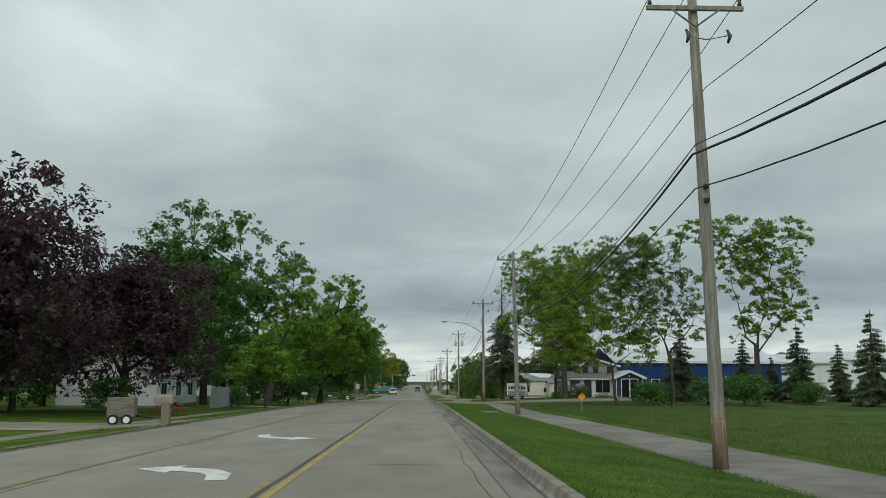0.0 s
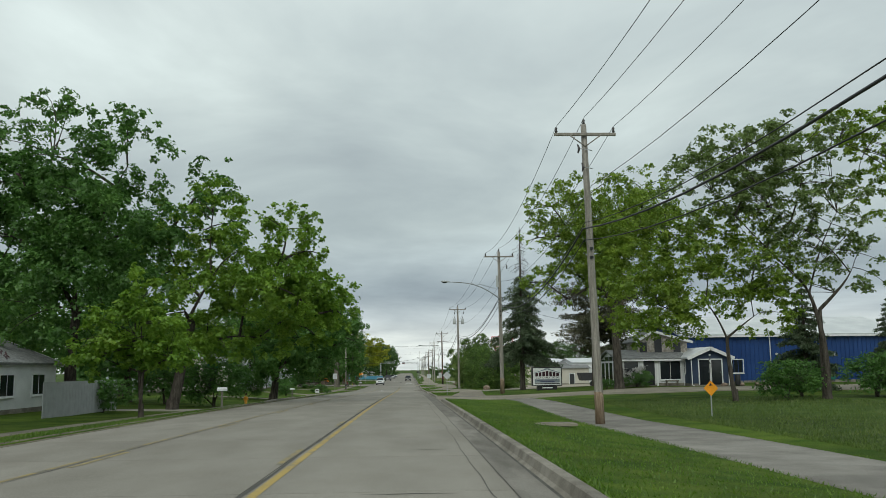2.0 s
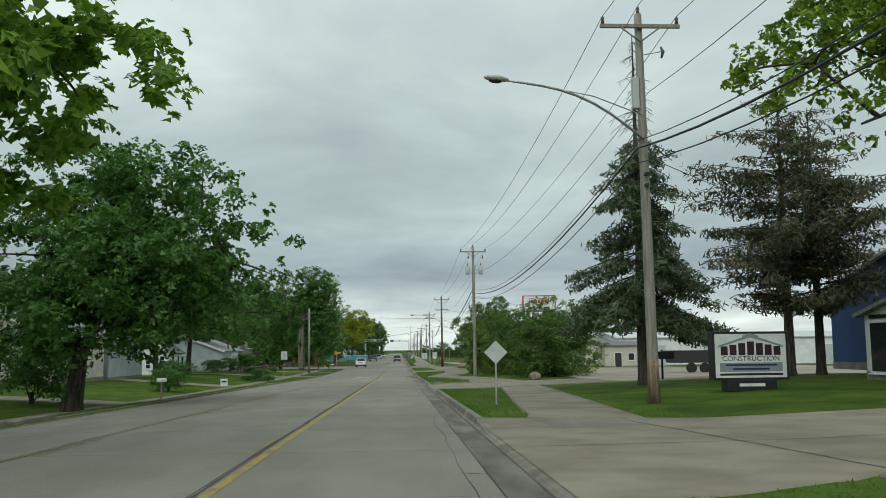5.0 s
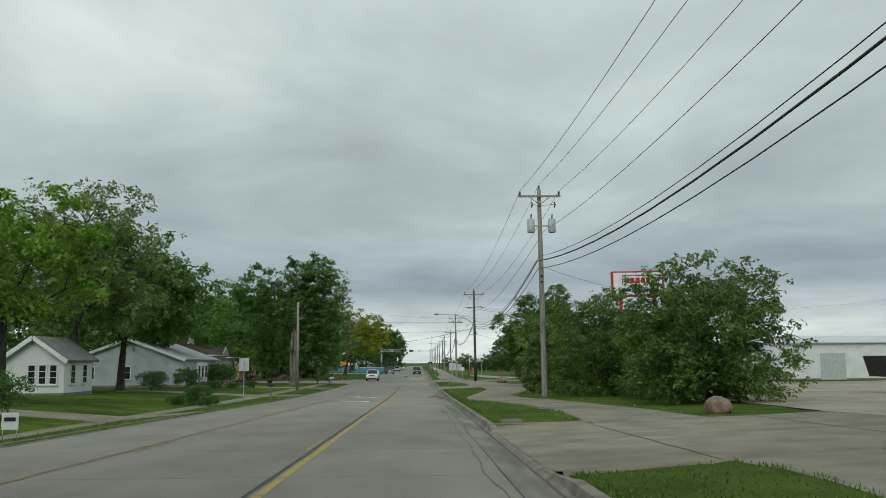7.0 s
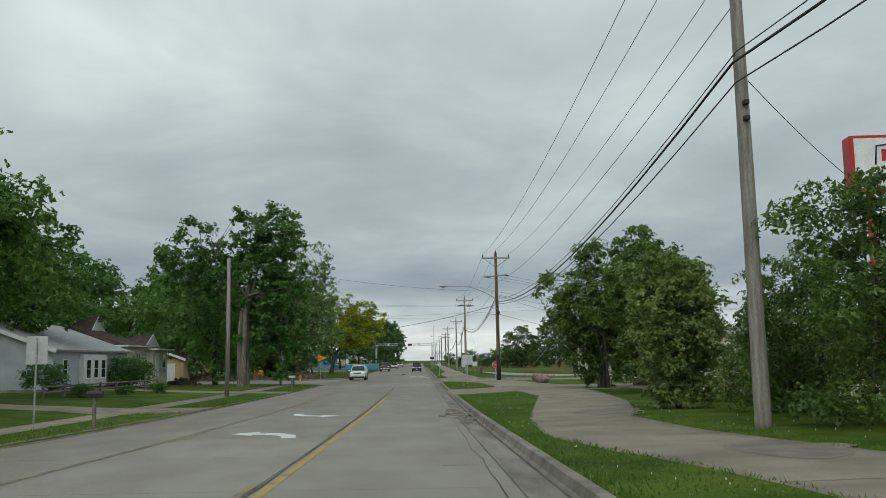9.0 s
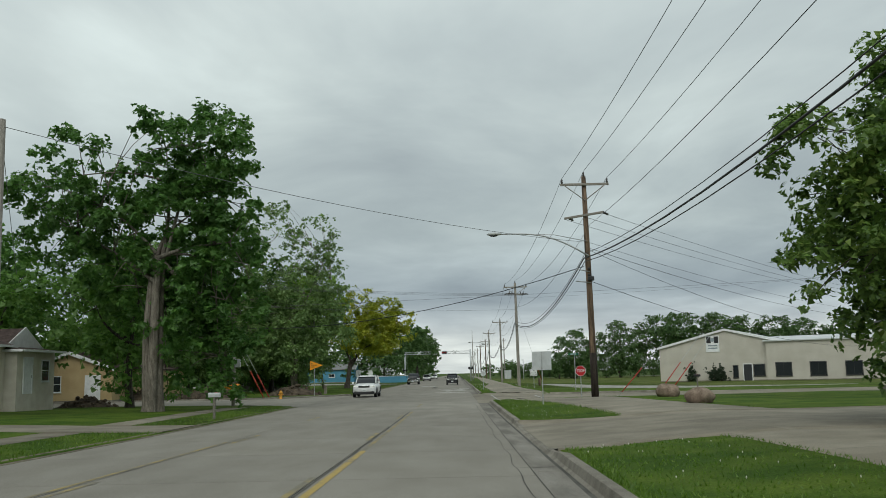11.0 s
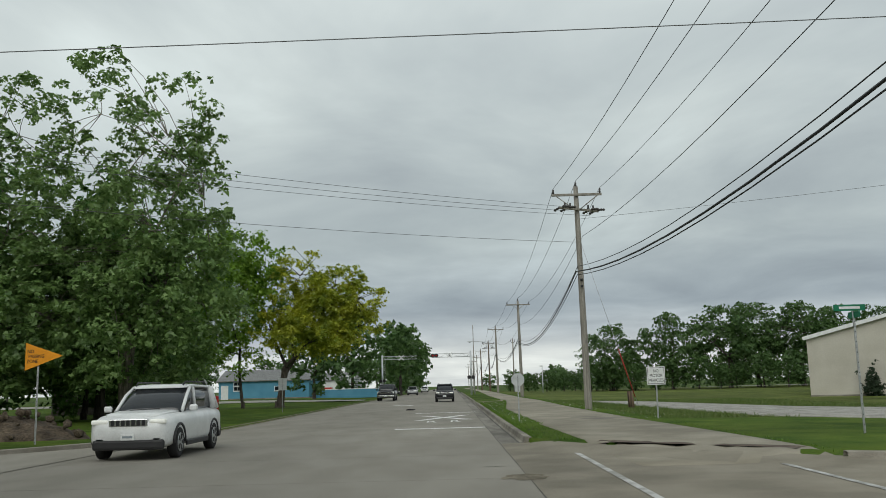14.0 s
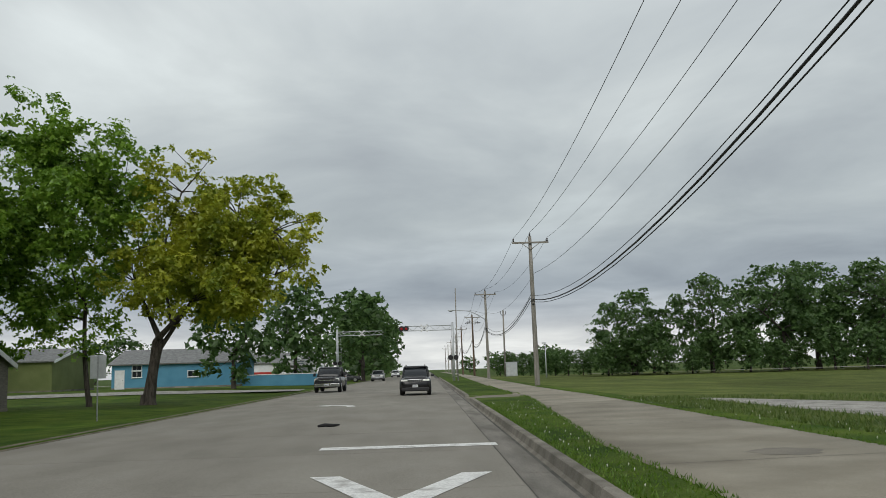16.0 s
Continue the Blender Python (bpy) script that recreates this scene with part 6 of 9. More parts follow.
for dx, dz, r, mat, sag, label in ((-1.16, 0.32, 0.011, "cable", 1.0, "thin overhead power line"), (0.0, 0.72, 0.011, "cable", 1.0, "thin overhead power line at the pole tops"), (1.16, 0.32, 0.011, "cable", 1.0, "thin overhead power line"),
                                   (0.2, -2.1, 0.011, "cable", 1.0, "thin neutral wire below the crossarms"), (-0.12, -3.6, 0.014, "cable", 1.3, "thin overhead messenger cable"), (-0.2, -3.85, 0.032, "cable", 1.35, "thick black bundled telephone cable"),
                                   (-0.16, -4.3, 0.018, "cable", 1.3, "thin black telephone cable")):
    low = [dz - (0.42 if dz == -4.3 and k < 2 else -0.28 if dz == -4.3 and k > 4 else 0.0) for k in range(len(pole_tops))]
    cable([sagging(pole_tops[k][0] + Vector((dx, -0.2, low[k])), pole_tops[k + 1][0] + Vector((dx, -0.2, low[k + 1])), sag * (1.15 if dz < -3 else 1.0)) for k in range(len(pole_tops) - 1)], r, mat, label)
p5, p6 = pole_tops[5][0], pole_tops[6][0]
cable([sagging(p5 + Vector((-0.2, 0, -4.25)), (-22, 252.5, 4.0), 1.55)], 0.02, "cable", "black service cable over the road")
cable([sagging((44, 247.5, 6.6), (-24, 244.5, 4.3), 0.25)], 0.009, "cable_grey", "thin wire over the side street and the road")
for dx, dy, dz, r, sag, label in ((-0.85, 0.95, -1.65, 0.010, 0.9, "thin branch power line along the side street"), (0.05, 0.2, -1.65, 0.010, 0.9, "thin branch power line along the side street"), (0.9, -0.7, -1.65, 0.010, 0.9, "thin branch power line along the side street"),
                                  (0.1, 0.0, -3.0, 0.009, 1.2, "thin neutral wire along the side street"), (0.1, 0.0, -3.3, 0.012, 1.6, "twisted service wire along the side street"), (0.1, 0.0, -3.4, 0.012, 3.0, "slack service wire along the side street"), (0.1, 0.0, -5.0, 0.013, 2.6, "black telephone wire along the side street")):
    start = p5 + Vector((dx, dy, dz))
    cable([sagging(start, start + Vector((58, 79, 1.2 + 0.3 * dz)), sag, 20)], r, "cable", label)
for dx, dy, dz, end_z in ((-0.9, -1.1, -0.75, 8.2), (0.0, 0.3, -0.75, 8.2), (0.9, 1.6, -0.75, 8.2), (-0.1, -0.2, -2.4, 6.2)):
    cable([sagging(p6 + Vector((dx, dy, dz)), (-31 + dx, 250.0 + 2.0 * dy, end_z), 0.55)], 0.009, "cable_grey", "thin wire over the road")
cable([sagging(p6 + Vector((0.1, 0, -1.2)), (70, 240, 9.0), 0.8)], 0.008, "cable_grey", "thin wire to the side")
cable([sagging(pole_tops[4][0] + Vector((0.2, 0, -4.2)), (16, 176, 5.2), 0.2)], 0.01, "cable", "service wire to the sign")
cable([sagging(pole_tops[3][0] + Vector((0.2, 0, -4.1)), (22, 116, 4.6), 0.3)], 0.012, "cable", "service wire to the office")
left_pole = thing("utility_pole", -12.36, 203.5, ground_z(-12.36, 203.5) - 0.1, 0, "slim pale grey service pole", "utility pole")
part("pole", tube([(0, 0, 0), (0.02, 0, 4.4), (0, 0, 8.95)], [0.15, 0.135, 0.11], 12), M["pole_grey"], left_pole)
cable([sagging((-12.36, 203.5, 6.4), (6.7, 225.2, 5.9), 0.45)], 0.01, "cable_grey", "thin wire over the road")
cable([sagging((-12.36, 203.5, 6.35), (-17, 214, 3.6), 0.1)], 0.01, "cable_grey", "thin service wire to a house")
other = thing("utility_pole", -14.0, 236.0, ground_z(-14, 236) - 0.1, 0, "weathered service post with a grey box", "utility pole")
part("post", tube([(0, 0, 0), (0.05, 0, 3.9)], [0.11, 0.09], 10), M["pole_grey"], other)
part("meter_box", box(0.35, 0.25, 0.5, (0.28, -0.05, 2.75), 0.03), M["transformer"], other)
far_pole = thing("utility_pole", 11.9, 403.0, ground_z(11.9, 403) - 0.1, 0, "slim utility pole with cutouts near the railway", "utility pole")
part("pole", tube([(0, 0, 0), (0, 0, 10.2)], [0.16, 0.11], 10), M["pole_grey"], far_pole)
for dx in (-0.4, 0.4):
    part("cutout", tube([(0, 0, 9.3), (dx, 0, 9.6), (dx, 0, 10.0)], 0.05, 6), M["porcelain"], far_pole)
# guy wires with red markers at the side street's pole and the next one
for (a, b, col, label) in (((6.55, 275.05, 6.2), (9.3, 276.6, -2.1), "red_paint", "red marker sleeve on a guy wire"),):
    a, b = Vector(a), Vector(b)
    guy = thing("guy_wire", b.x, b.y, b.z, 0, "guy wire with a red marker sleeve", "guy wire")
    part("wire", tube([(0, 0, 0), a - b], 0.012, 5), M["steel"], guy)
    part("sleeve", tube([(a - b) * 0.05, (a - b) * 0.34], 0.024, 8), M[col], guy, label)
post = thing("post", 8.9, 276.2, ground_z(8.9, 276.2) - 0.1, 0, "short stout weathered timber post", "post")
part("post", tube([(0, 0, 0), (-0.06, 0, 0.95)], [0.16, 0.14], 10), M["pole_brown"], post)


# ---- buildings ----
def slab_wall(parent, name, pts, depth, mat, at, label=""):
    return part(name, prism(pts, depth), M[mat], parent, label, at)


def window(parent, at, w, h, panes=(1, 2), frame="trim", deep=0.05):
    """A window set on a wall: frame, sill and panes; its own x-z plane faces -y."""
    t = 0.07
    win = part("window", merged(box(w + 2 * t, deep, t, (0, 0, h / 2 + t / 2)), box(w + 2 * t, deep, t, (0, 0, -h / 2 - t / 2)), box(t, deep, h, (-w / 2 - t / 2, 0, 0)), box(t, deep, h, (w / 2 + t / 2, 0, 0))), M[frame], parent, at=at)
    cols, rows = panes
    for i in range(cols):
        for j in range(rows):
            pw, ph = w / cols, h / rows
            part("pane", box(pw - 0.03, 0.02, ph - 0.03, (-w / 2 + pw * (i + 0.5), 0.005, -h / 2 + ph * (j + 0.5))), M["glass_dark"], win)
    if cols * rows > 1:
        bars = [box(0.03, 0.035, h, (-w / 2 + w * i / cols, 0, 0)) for i in range(1, cols)] + [box(w, 0.035, 0.03, (0, 0, -h / 2 + h * j / rows)) for j in range(1, rows)]
        part("glazing_bar", merged(*bars), M[frame], win)
    part("sill", box(w + 0.22, 0.12, 0.05, (0, -0.03, -h / 2 - t - 0.02), 0.01), M[frame], win)
    return win


def door(parent, at, w, h, leaf="door_dark", frame="trim", glazed=False):
    t = 0.09
    d = part("door", merged(box(w + 2 * t, 0.08, t, (0, 0, h + t / 2)), box(t, 0.08, h, (-w / 2 - t / 2, 0, h / 2)), box(t, 0.08, h, (w / 2 + t / 2, 0, h / 2))), M[frame], parent, at=at)
    part("door_leaf", box(w, 0.05, h, (0, 0.01, h / 2), 0.01), M["glass_dark" if glazed else leaf], d)
    part("handle", box(0.03, 0.06, 0.18, (w / 2 - 0.1, -0.04, 1.0), 0.01), M["chrome"], d)
    return d


def roof_slabs(parent, mat, pts, length, over, axis, thick=0.14, trim="trim"):
    """Two sloping roof slabs over a gable outline: (left, eave), (ridge x, ridge z), (right, eave)."""
    (ax, az), (bx, bz), (cx, cz) = pts
    for (x0, z0), (x1, z1) in (((ax, az), (bx, bz)), ((bx, bz), (cx, cz))):
        d = Vector((x1 - x0, z1 - z0)).normalized()
        n = Vector((-d.y, d.x)) * thick
        p0, p1 = Vector((x0, z0)), Vector((x1, z1))
        if (x0, z0) == (ax, az):
            p0 -= d * over
        else:
            p1 += d * over
        outline = [tuple(p0), tuple(p1), tuple(p1 + n), tuple(p0 + n)]
        part("roof", prism(outline, length + 2 * over), M[mat], parent, at=pose(0, -over, 0) if axis == "y" else pose(-over, 0, 0, 0, 0, 90) @ pose(0, -length - 2 * over, 0))
        # fascia on the gable end
        edge = [tuple(p0 - n * 0.9), tuple(p1 - n * 0.9), tuple(p1 + n * 1.05), tuple(p0 + n * 1.05)]
        part("fascia", prism(edge, 0.04), M[trim], parent, at=pose(0, -over - 0.045, 0) if axis == "y" else pose(-over, 0, 0, 0, 0, 90) @ pose(0, -length - 2 * over - 0.045, 0))


def gabled(name, x, y, turn, wide, deep, eave, ridge, wall, roof, label, category="house", over=0.35, base=None, ridge_along="x", trim="trim"):
    """A building with its front at y = 0 (facing -y), from x = 0 to wide. Walls of 0.2 m, a gabled roof with its ridge along x or y."""
    ob = thing(name, x, y, ground_z(x, y) - 0.15 if base is None else base, turn, label, category)
    e = eave + 0.15
    r = ridge + 0.15
    rect = lambda a, b: [(a, 0), (b, 0), (b, e), (a, e)]
    if ridge_along == "y":
        gab = [(0, 0), (wide, 0), (wide, e), (wide / 2, r), (0, e)]
        slab_wall(ob, "wall", gab, 0.2, wall, pose(0, 0, 0))
        slab_wall(ob, "wall", gab, 0.2, wall, pose(0, deep - 0.2, 0))
        for xx in (0.0, wide - 0.2):
            part("wall", box(0.2, deep - 0.41, e, (xx + 0.1, deep / 2, e / 2)), M[wall], ob)
        roof_slabs(ob, roof, [(0, e), (wide / 2, r), (wide, e)], deep, over, "y", trim=trim)
    else:
        gab = [(0, 0), (deep, 0), (deep, e), (deep / 2, r), (0, e)]
        for xx in (0.2, wide):
            slab_wall(ob, "wall", gab, 0.2, wall, pose(xx, 0, 0, 0, 0, 90))
        for yy in (0.0, deep - 0.2):
            part("wall", box(wide - 0.41, 0.2, e, (wide / 2, yy + 0.1, e / 2)), M[wall], ob)
        roof_slabs(ob, roof, [(0, e), (deep / 2, r), (deep, e)], wide, over, "x", trim=trim)
    part("foundation", box(wide + 0.06, deep + 0.06, 0.4, (wide / 2, deep / 2, 0.1)), M["kerb"], ob)
    return ob


def front(u, z):
    return pose(u, -0.03, z + 0.15)


def right_side(wide, v, z):
    return pose(wide + 0.03, v, z + 0.15, 0, 0, 90)


def left_side(v, z):
    return pose(-0.03, v, z + 0.15, 0, 0, -90)


# the office: white wing, stone upper part, navy porch
GO = road_z(106) + 0.78
wing = gabled("office_building", 17.3, 106.0, 0, 5.7, 6.6, 2.15, 2.85, "white_siding", "roof_grey", "white single-storey office wing with grey shingles", "office", base=GO - 0.15, over=0.3)
for k in range(4):
    window(wing, left_side(1.0 + 1.53 * k, 1.0), 1.25, 1.75, (1, 1))
    part("window", box(1.2, 0.05, 0.34 if k in (1, 2) else 0.14, (0, 0, 0)), M["glass_dark"], wing, at=left_side(1.0 + 1.53 * k, 2.22 if k in (1, 2) else 2.1))
window(wing, front(1.1, 1.2), 1.2, 1.5, (1, 1))
window(wing, front(4.4, 1.2), 1.7, 1.5, (2, 1))
door(wing, front(2.6, 0.0), 0.95, 2.02)
part("gutter", box(6.0, 0.12, 0.12, (2.85, -0.30, 2.2)), M["trim"], wing)
for u in (0.1, 1.95, 3.3, 5.6):
    part("pilaster", box(0.16, 0.06, 2.2, (u, -0.03, 1.15)), M["trim"], wing)
bench = thing("bench", 21.6, 105.3, GO - 0.1, 0, "plain pale bench under the office window", "bench")
part("seat", box(1.1, 0.35, 0.06, (0, 0, 0.45), 0.01), M["wood_and_shade_grey"], bench)
for dx in (-0.45, 0.45):
    part("leg", box(0.08, 0.32, 0.45, (dx, 0, 0.22), 0.01), M["wood_and_shade_grey"], bench)
upper = thing("stone_gable", 19.6, 108.2, GO, 0, "stone-faced upper gable with dark windows", "building")
part("wall", prism([(0, 0), (4.3, 0), (4.3, 3.62), (1.25, 4.46), (0, 3.72)], 4.0), M["stone"], upper, "rough pale fieldstone facing")
for u, hh, zz in ((0.45, 0.9, 3.15), (1.75, 1.3, 3.35), (3.4, 1.0, 3.05)):
    part("window", box(0.62, 0.06, hh, (u, -0.04, zz)), M["door_dark"], upper)
for x0, z0, x1, z1 in ((-0.3, 3.56, 1.27, 4.50), (1.25, 4.50, 4.7, 3.54)):
    d = Vector((x1 - x0, z1 - z0)).normalized()
    n = Vector((-d.y, d.x)) * 0.14
    part("roof", prism([(x0, z0), (x1, z1), (x1 + n.x, z1 + n.y), (x0 + n.x, z0 + n.y)], 4.6), M["roof_grey"], upper, at=pose(0, -0.35, 0))
    part("fascia", prism([(x0 - n.x * 0.5, z0 - n.y * 0.5), (x1 - n.x * 0.5, z1 - n.y * 0.5), (x1 + n.x, z1 + n.y), (x0 + n.x, z0 + n.y)], 0.04), M["trim"], upper, at=pose(0, -0.395, 0))
porch = gabled("entrance_porch", 22.9, 104.4, 0, 3.25, 7.4, 2.3, 3.0, "navy_siding", "roof_metal", "navy entrance porch with white trim and glass doors", "porch", base=GO - 0.2, ridge_along="y", over=0.35)
door(porch, front(1.15, 0.05), 0.85, 2.02, glazed=True)
door(porch, front(2.15, 0.05), 0.85, 2.02, glazed=True)
window(porch, left_side(1.6, 1.45), 0.6, 0.9, (1, 2))
part("downspout", tube([(0.05, -0.1, 2.5), (0.08, -0.08, 1.8), (0.08, -0.08, 0.2), (0.2, -0.2, 0.12)], 0.04, 6), M["trim"], porch)
part("downspout", tube([(3.2, -0.1, 2.35), (3.15, -0.08, 1.8), (3.15, -0.08, 0.2), (3.05, -0.2, 0.12)], 0.04, 6), M["trim"], porch)
part("lantern", box(0.14, 0.12, 0.14, (1.62, -0.08, 2.62), 0.02), M["trim"], porch)
bin_ob = thing("litter_bin", 26.6, 103.9, GO - 0.1, 0, "dark grey litter bin beside the porch", "litter bin")
part("barrel", tube([(0, 0, 0), (0, 0, 0.06), (0, 0, 0.85), (0, 0, 0.9)], [0.2, 0.21, 0.23, 0.2], 12), M["dark_metal"], bin_ob)
GB = road_z(112) + 0.9
hall = gabled("warehouse", 24.6, 111.9, 0, 21.0, 18.0, 4.25, 6.2, "blue_metal", "roof_metal", "long blue metal warehouse with a white roof", "warehouse", base=GB - 0.15, over=0.3)
rib = box(0.05, 0.04, 4.2, (0, 0, 2.2))
rib_mesh = bpy.data.meshes.new("rib")
rib.to_mesh(rib_mesh)
rib.free()
rib_mesh.materials.append(M["blue_metal"])
for k in range(52):
    part("rib", rib_mesh, None, hall, at=pose(0.25 + 0.4 * k, -0.02, 0.1))
window(hall, front(5.0, 1.45), 1.0, 1.15, (1, 1))
part("downspout", tube([(8.0, -0.12, 4.3), (8.05, -0.1, 4.0), (8.05, -0.1, 0.35), (9.4, -0.3, 0.2)], 0.05, 6), M["trim"], hall)
for u, z, w, h in ((12.3, 1.6, 0.25, 0.3), (11.8, 1.0, 0.35, 0.5), (13.4, 0.7, 0.9, 1.1), (8.6, 2.5, 0.18, 0.18), (13.9, 2.4, 0.2, 0.2)):
    part("meter_box", box(w, 0.25, h, (u, -0.14, z + 0.15), 0.02), M["transformer"] if w < 0.5 else M["green_awning"], hall)
part("gutter", box(21.4, 0.14, 0.14, (10.5, -0.38, 4.28)), M["trim"], hall)
part("pipe", tube([(12.4, -0.06, 1.8), (12.4, -0.06, 4.6), (12.4, -0.06, 6.2)], 0.03, 6), M["steel"], hall)
for x, y, w, d, e, r, wall, roof, label in ((57.5, 130.0, 34, 20, 5.6, 7.0, "white_siding", "roof_metal", "large white metal shed behind the spruces"), (45.6, 116.0, 10, 14, 4.4, 5.6, "white_siding", "roof_metal", "white metal annexe beside the warehouse")):
    gabled("shed", x, y, 0, w, d, e, r, wall, roof, label, "shed")
bakery = gabled("warehouse", 34.0, 218.0, 0, 60.0, 16.0, 4.3, 5.2, "white_siding", "roof_metal", "long white flat warehouse across the yard", "warehouse")
for k in range(5):
    part("dock_door", box(3.0, 0.08, 3.2, (6 + 9 * k, -0.04, 1.7), 0.02), M["transformer"], bakery)
annex = gabled("warehouse", 24.5, 220.0, 0, 9.0, 12.0, 3.6, 4.4, "cream", "roof_grey", "cream block annexe with small windows", "warehouse")
window(annex, front(2.0, 1.5), 1.1, 1.1, (2, 1))
window(annex, front(6.5, 1.5), 1.1, 1.1, (2, 1))
low = gabled("warehouse", 31.0, 214.0, 0, 5.5, 5.0, 3.2, 3.7, "beige_metal", "roof_grey", "grey office box in front of the white warehouse", "warehouse")
door(low, front(2.0, 0), 1.0, 2.1)
window(low, front(4.0, 1.5), 0.9, 1.0, (1, 1))
gym = gabled("metal_building", 27.15, 299.8, -27, 17.2, 30.0, 4.45, 6.6, "beige_metal", "roof_metal", "beige metal building with a low gable", "building", ridge_along="y", over=0.25, base=road_z(299) - 0.2)
door(gym, front(11.2, 0), 1.0, 2.1)
window(gym, front(12.6, 1.35), 1.3, 1.4, (1, 1), "black_plastic")
window(gym, front(9.7, 1.2), 0.55, 1.5, (1, 1), "black_plastic")
board = part("wall_sign", box(1.7, 0.06, 2.1, (7.0, -0.05, 5.0), 0.01), M["sign_white"], gym, "white wall sign with dark emblem blocks")
for dx in (-0.5, 0.5):
    part("emblem", box(0.55, 0.02, 0.85, (7.0 + dx * 0.95, -0.09, 5.5)), M["sign_black"], board)
part("emblem", tube([(7.0, -0.085, 5.5), (7.0, -0.11, 5.5)], 0.26, 16), M["sign_grey"], board)
for dz in (4.75, 4.42):
    part("word_bar", box(1.2, 0.02, 0.16, (7.0, -0.09, dz)), M["sign_grey"], board)
turned = gym.matrix_basis @ Vector((13.6, -0.6, 0))
side_part = gabled("metal_building", turned.x, turned.y, -27, 26.0, 16.0, 4.9, 5.6, "beige_metal", "roof_metal", "lower beige wing with large windows", "building", over=0.3, base=road_z(299) - 0.2)
for u in (2.0, 6.0, 10.0):
    window(side_part, front(u, 1.4), 1.8, 1.6, (2, 1), "black_plastic")
for k, (x, y, h) in enumerate(((30.6, 297.0, 2.5), (33.2, 295.9, 2.3), (33.9, 295.5, 2.4))):
    make_tree("juniper_bush", x, y, h, 0.8, 60 + k, "leaf_juniper", trunk=0.05, count=2600, size=0.14, clumps=60, clump=0.22, category="bush", label="dark clipped upright juniper by the wall", fork=0.2, twigs=1, masses=[(0, 0, 0.5, 0.6, 0.45), (0, 0, 0.95, 0.52, 0.5), (0, 0, h * 0.62, 0.34, 0.5), (0, 0, h * 0.82, 0.16, 0.4)])
# houses on the other side
garage = gabled("garage", -21.2, 73.0, 90, 13.0, 8.0, 2.6, 4.2, "white_siding", "roof_grey", "white low garage behind the lawn", "garage")
for u in (2.0, 6.5, 10.5):
    window(garage, front(u, 1.4), 1.6, 1.1, (2, 1))
fence = thing("fence", -17.0, 74.0, ground_z(-17.0, 74), 90, "grey board fence behind the lawn", "fence")
for k in range(26):
    part("board", box(0.38, 0.04, 1.7, (0.4 * k, 0, 0.8), 0.005), M["white_trailer"], fence)
cottage_b = gabled("house", -31.0, 139.5, 0, 8.6, 10.0, 3.0, 5.0, "cream", "roof_grey", "cream stucco house with a green porch roof", ridge_along="y")
window(cottage_b, front(5.0, 1.5), 0.8, 1.5, (1, 2))
door(cottage_b, front(7.2, 0.5), 1.0, 2.1)
part("awning", prism([(6.2, 2.95), (8.3, 2.95), (7.25, 3.7)], -0.9), M["green_awning"], cottage_b, "green gabled porch awning")
for k in range(3):
    part("step", box(1.6, 0.3 * (3 - k), 0.18, (7.2, -0.15 * (3 - k), 0.24 + 0.18 * k), 0.01), M["kerb"], cottage_b)
long_grey = gabled("house", -40.0, 151.0, 0, 17.5, 9.0, 2.7, 4.4, "grey_siding", "roof_grey", "pale grey bungalow behind the maples")
window(long_grey, front(14.0, 1.5), 1.2, 1.1, (2, 1))
cottage_c = gabled("house", -27.2, 172.0, 0, 4.0, 5.0, 2.35, 3.75, "white_siding", "roof_grey", "small white cottage with tall windows", ridge_along="y")
for u in (1.9, 2.6, 3.3):
    window(cottage_c, front(u, 1.35), 0.42, 1.2, (1, 3))
for v in (1.4, 3.5):
    window(cottage_c, right_side(4.0, v, 1.35), 0.7, 1.2, (1, 3))
house_d = gabled("house", -36.0, 206.5, 0, 11.4, 15.0, 2.8, 4.9, "grey_siding", "roof_pale", "grey-blue house with a pale grey roof and white front", ridge_along="y")
window(house_d, front(5.5, 1.45), 1.0, 1.25, (1, 2))
window(house_d, front(1.8, 1.45), 1.0, 1.25, (1, 2))
for v in (2.0, 5.0, 7.0, 9.0, 12.5):
    window(house_d, right_side(11.4, v, 1.45), 0.9 if v in (5.0, 7.0, 9.0) else 0.7, 1.3, (1, 2))
part("bay", box(0.34, 4.6, 2.3, (11.6, 6.9, 1.5), 0.02), M["white_siding"], house_d, "white bay under the eave")
for v in (5.4, 6.9, 8.4):
    window(house_d, right_side(11.77, v, 1.45), 0.8, 1.3, (1, 2))


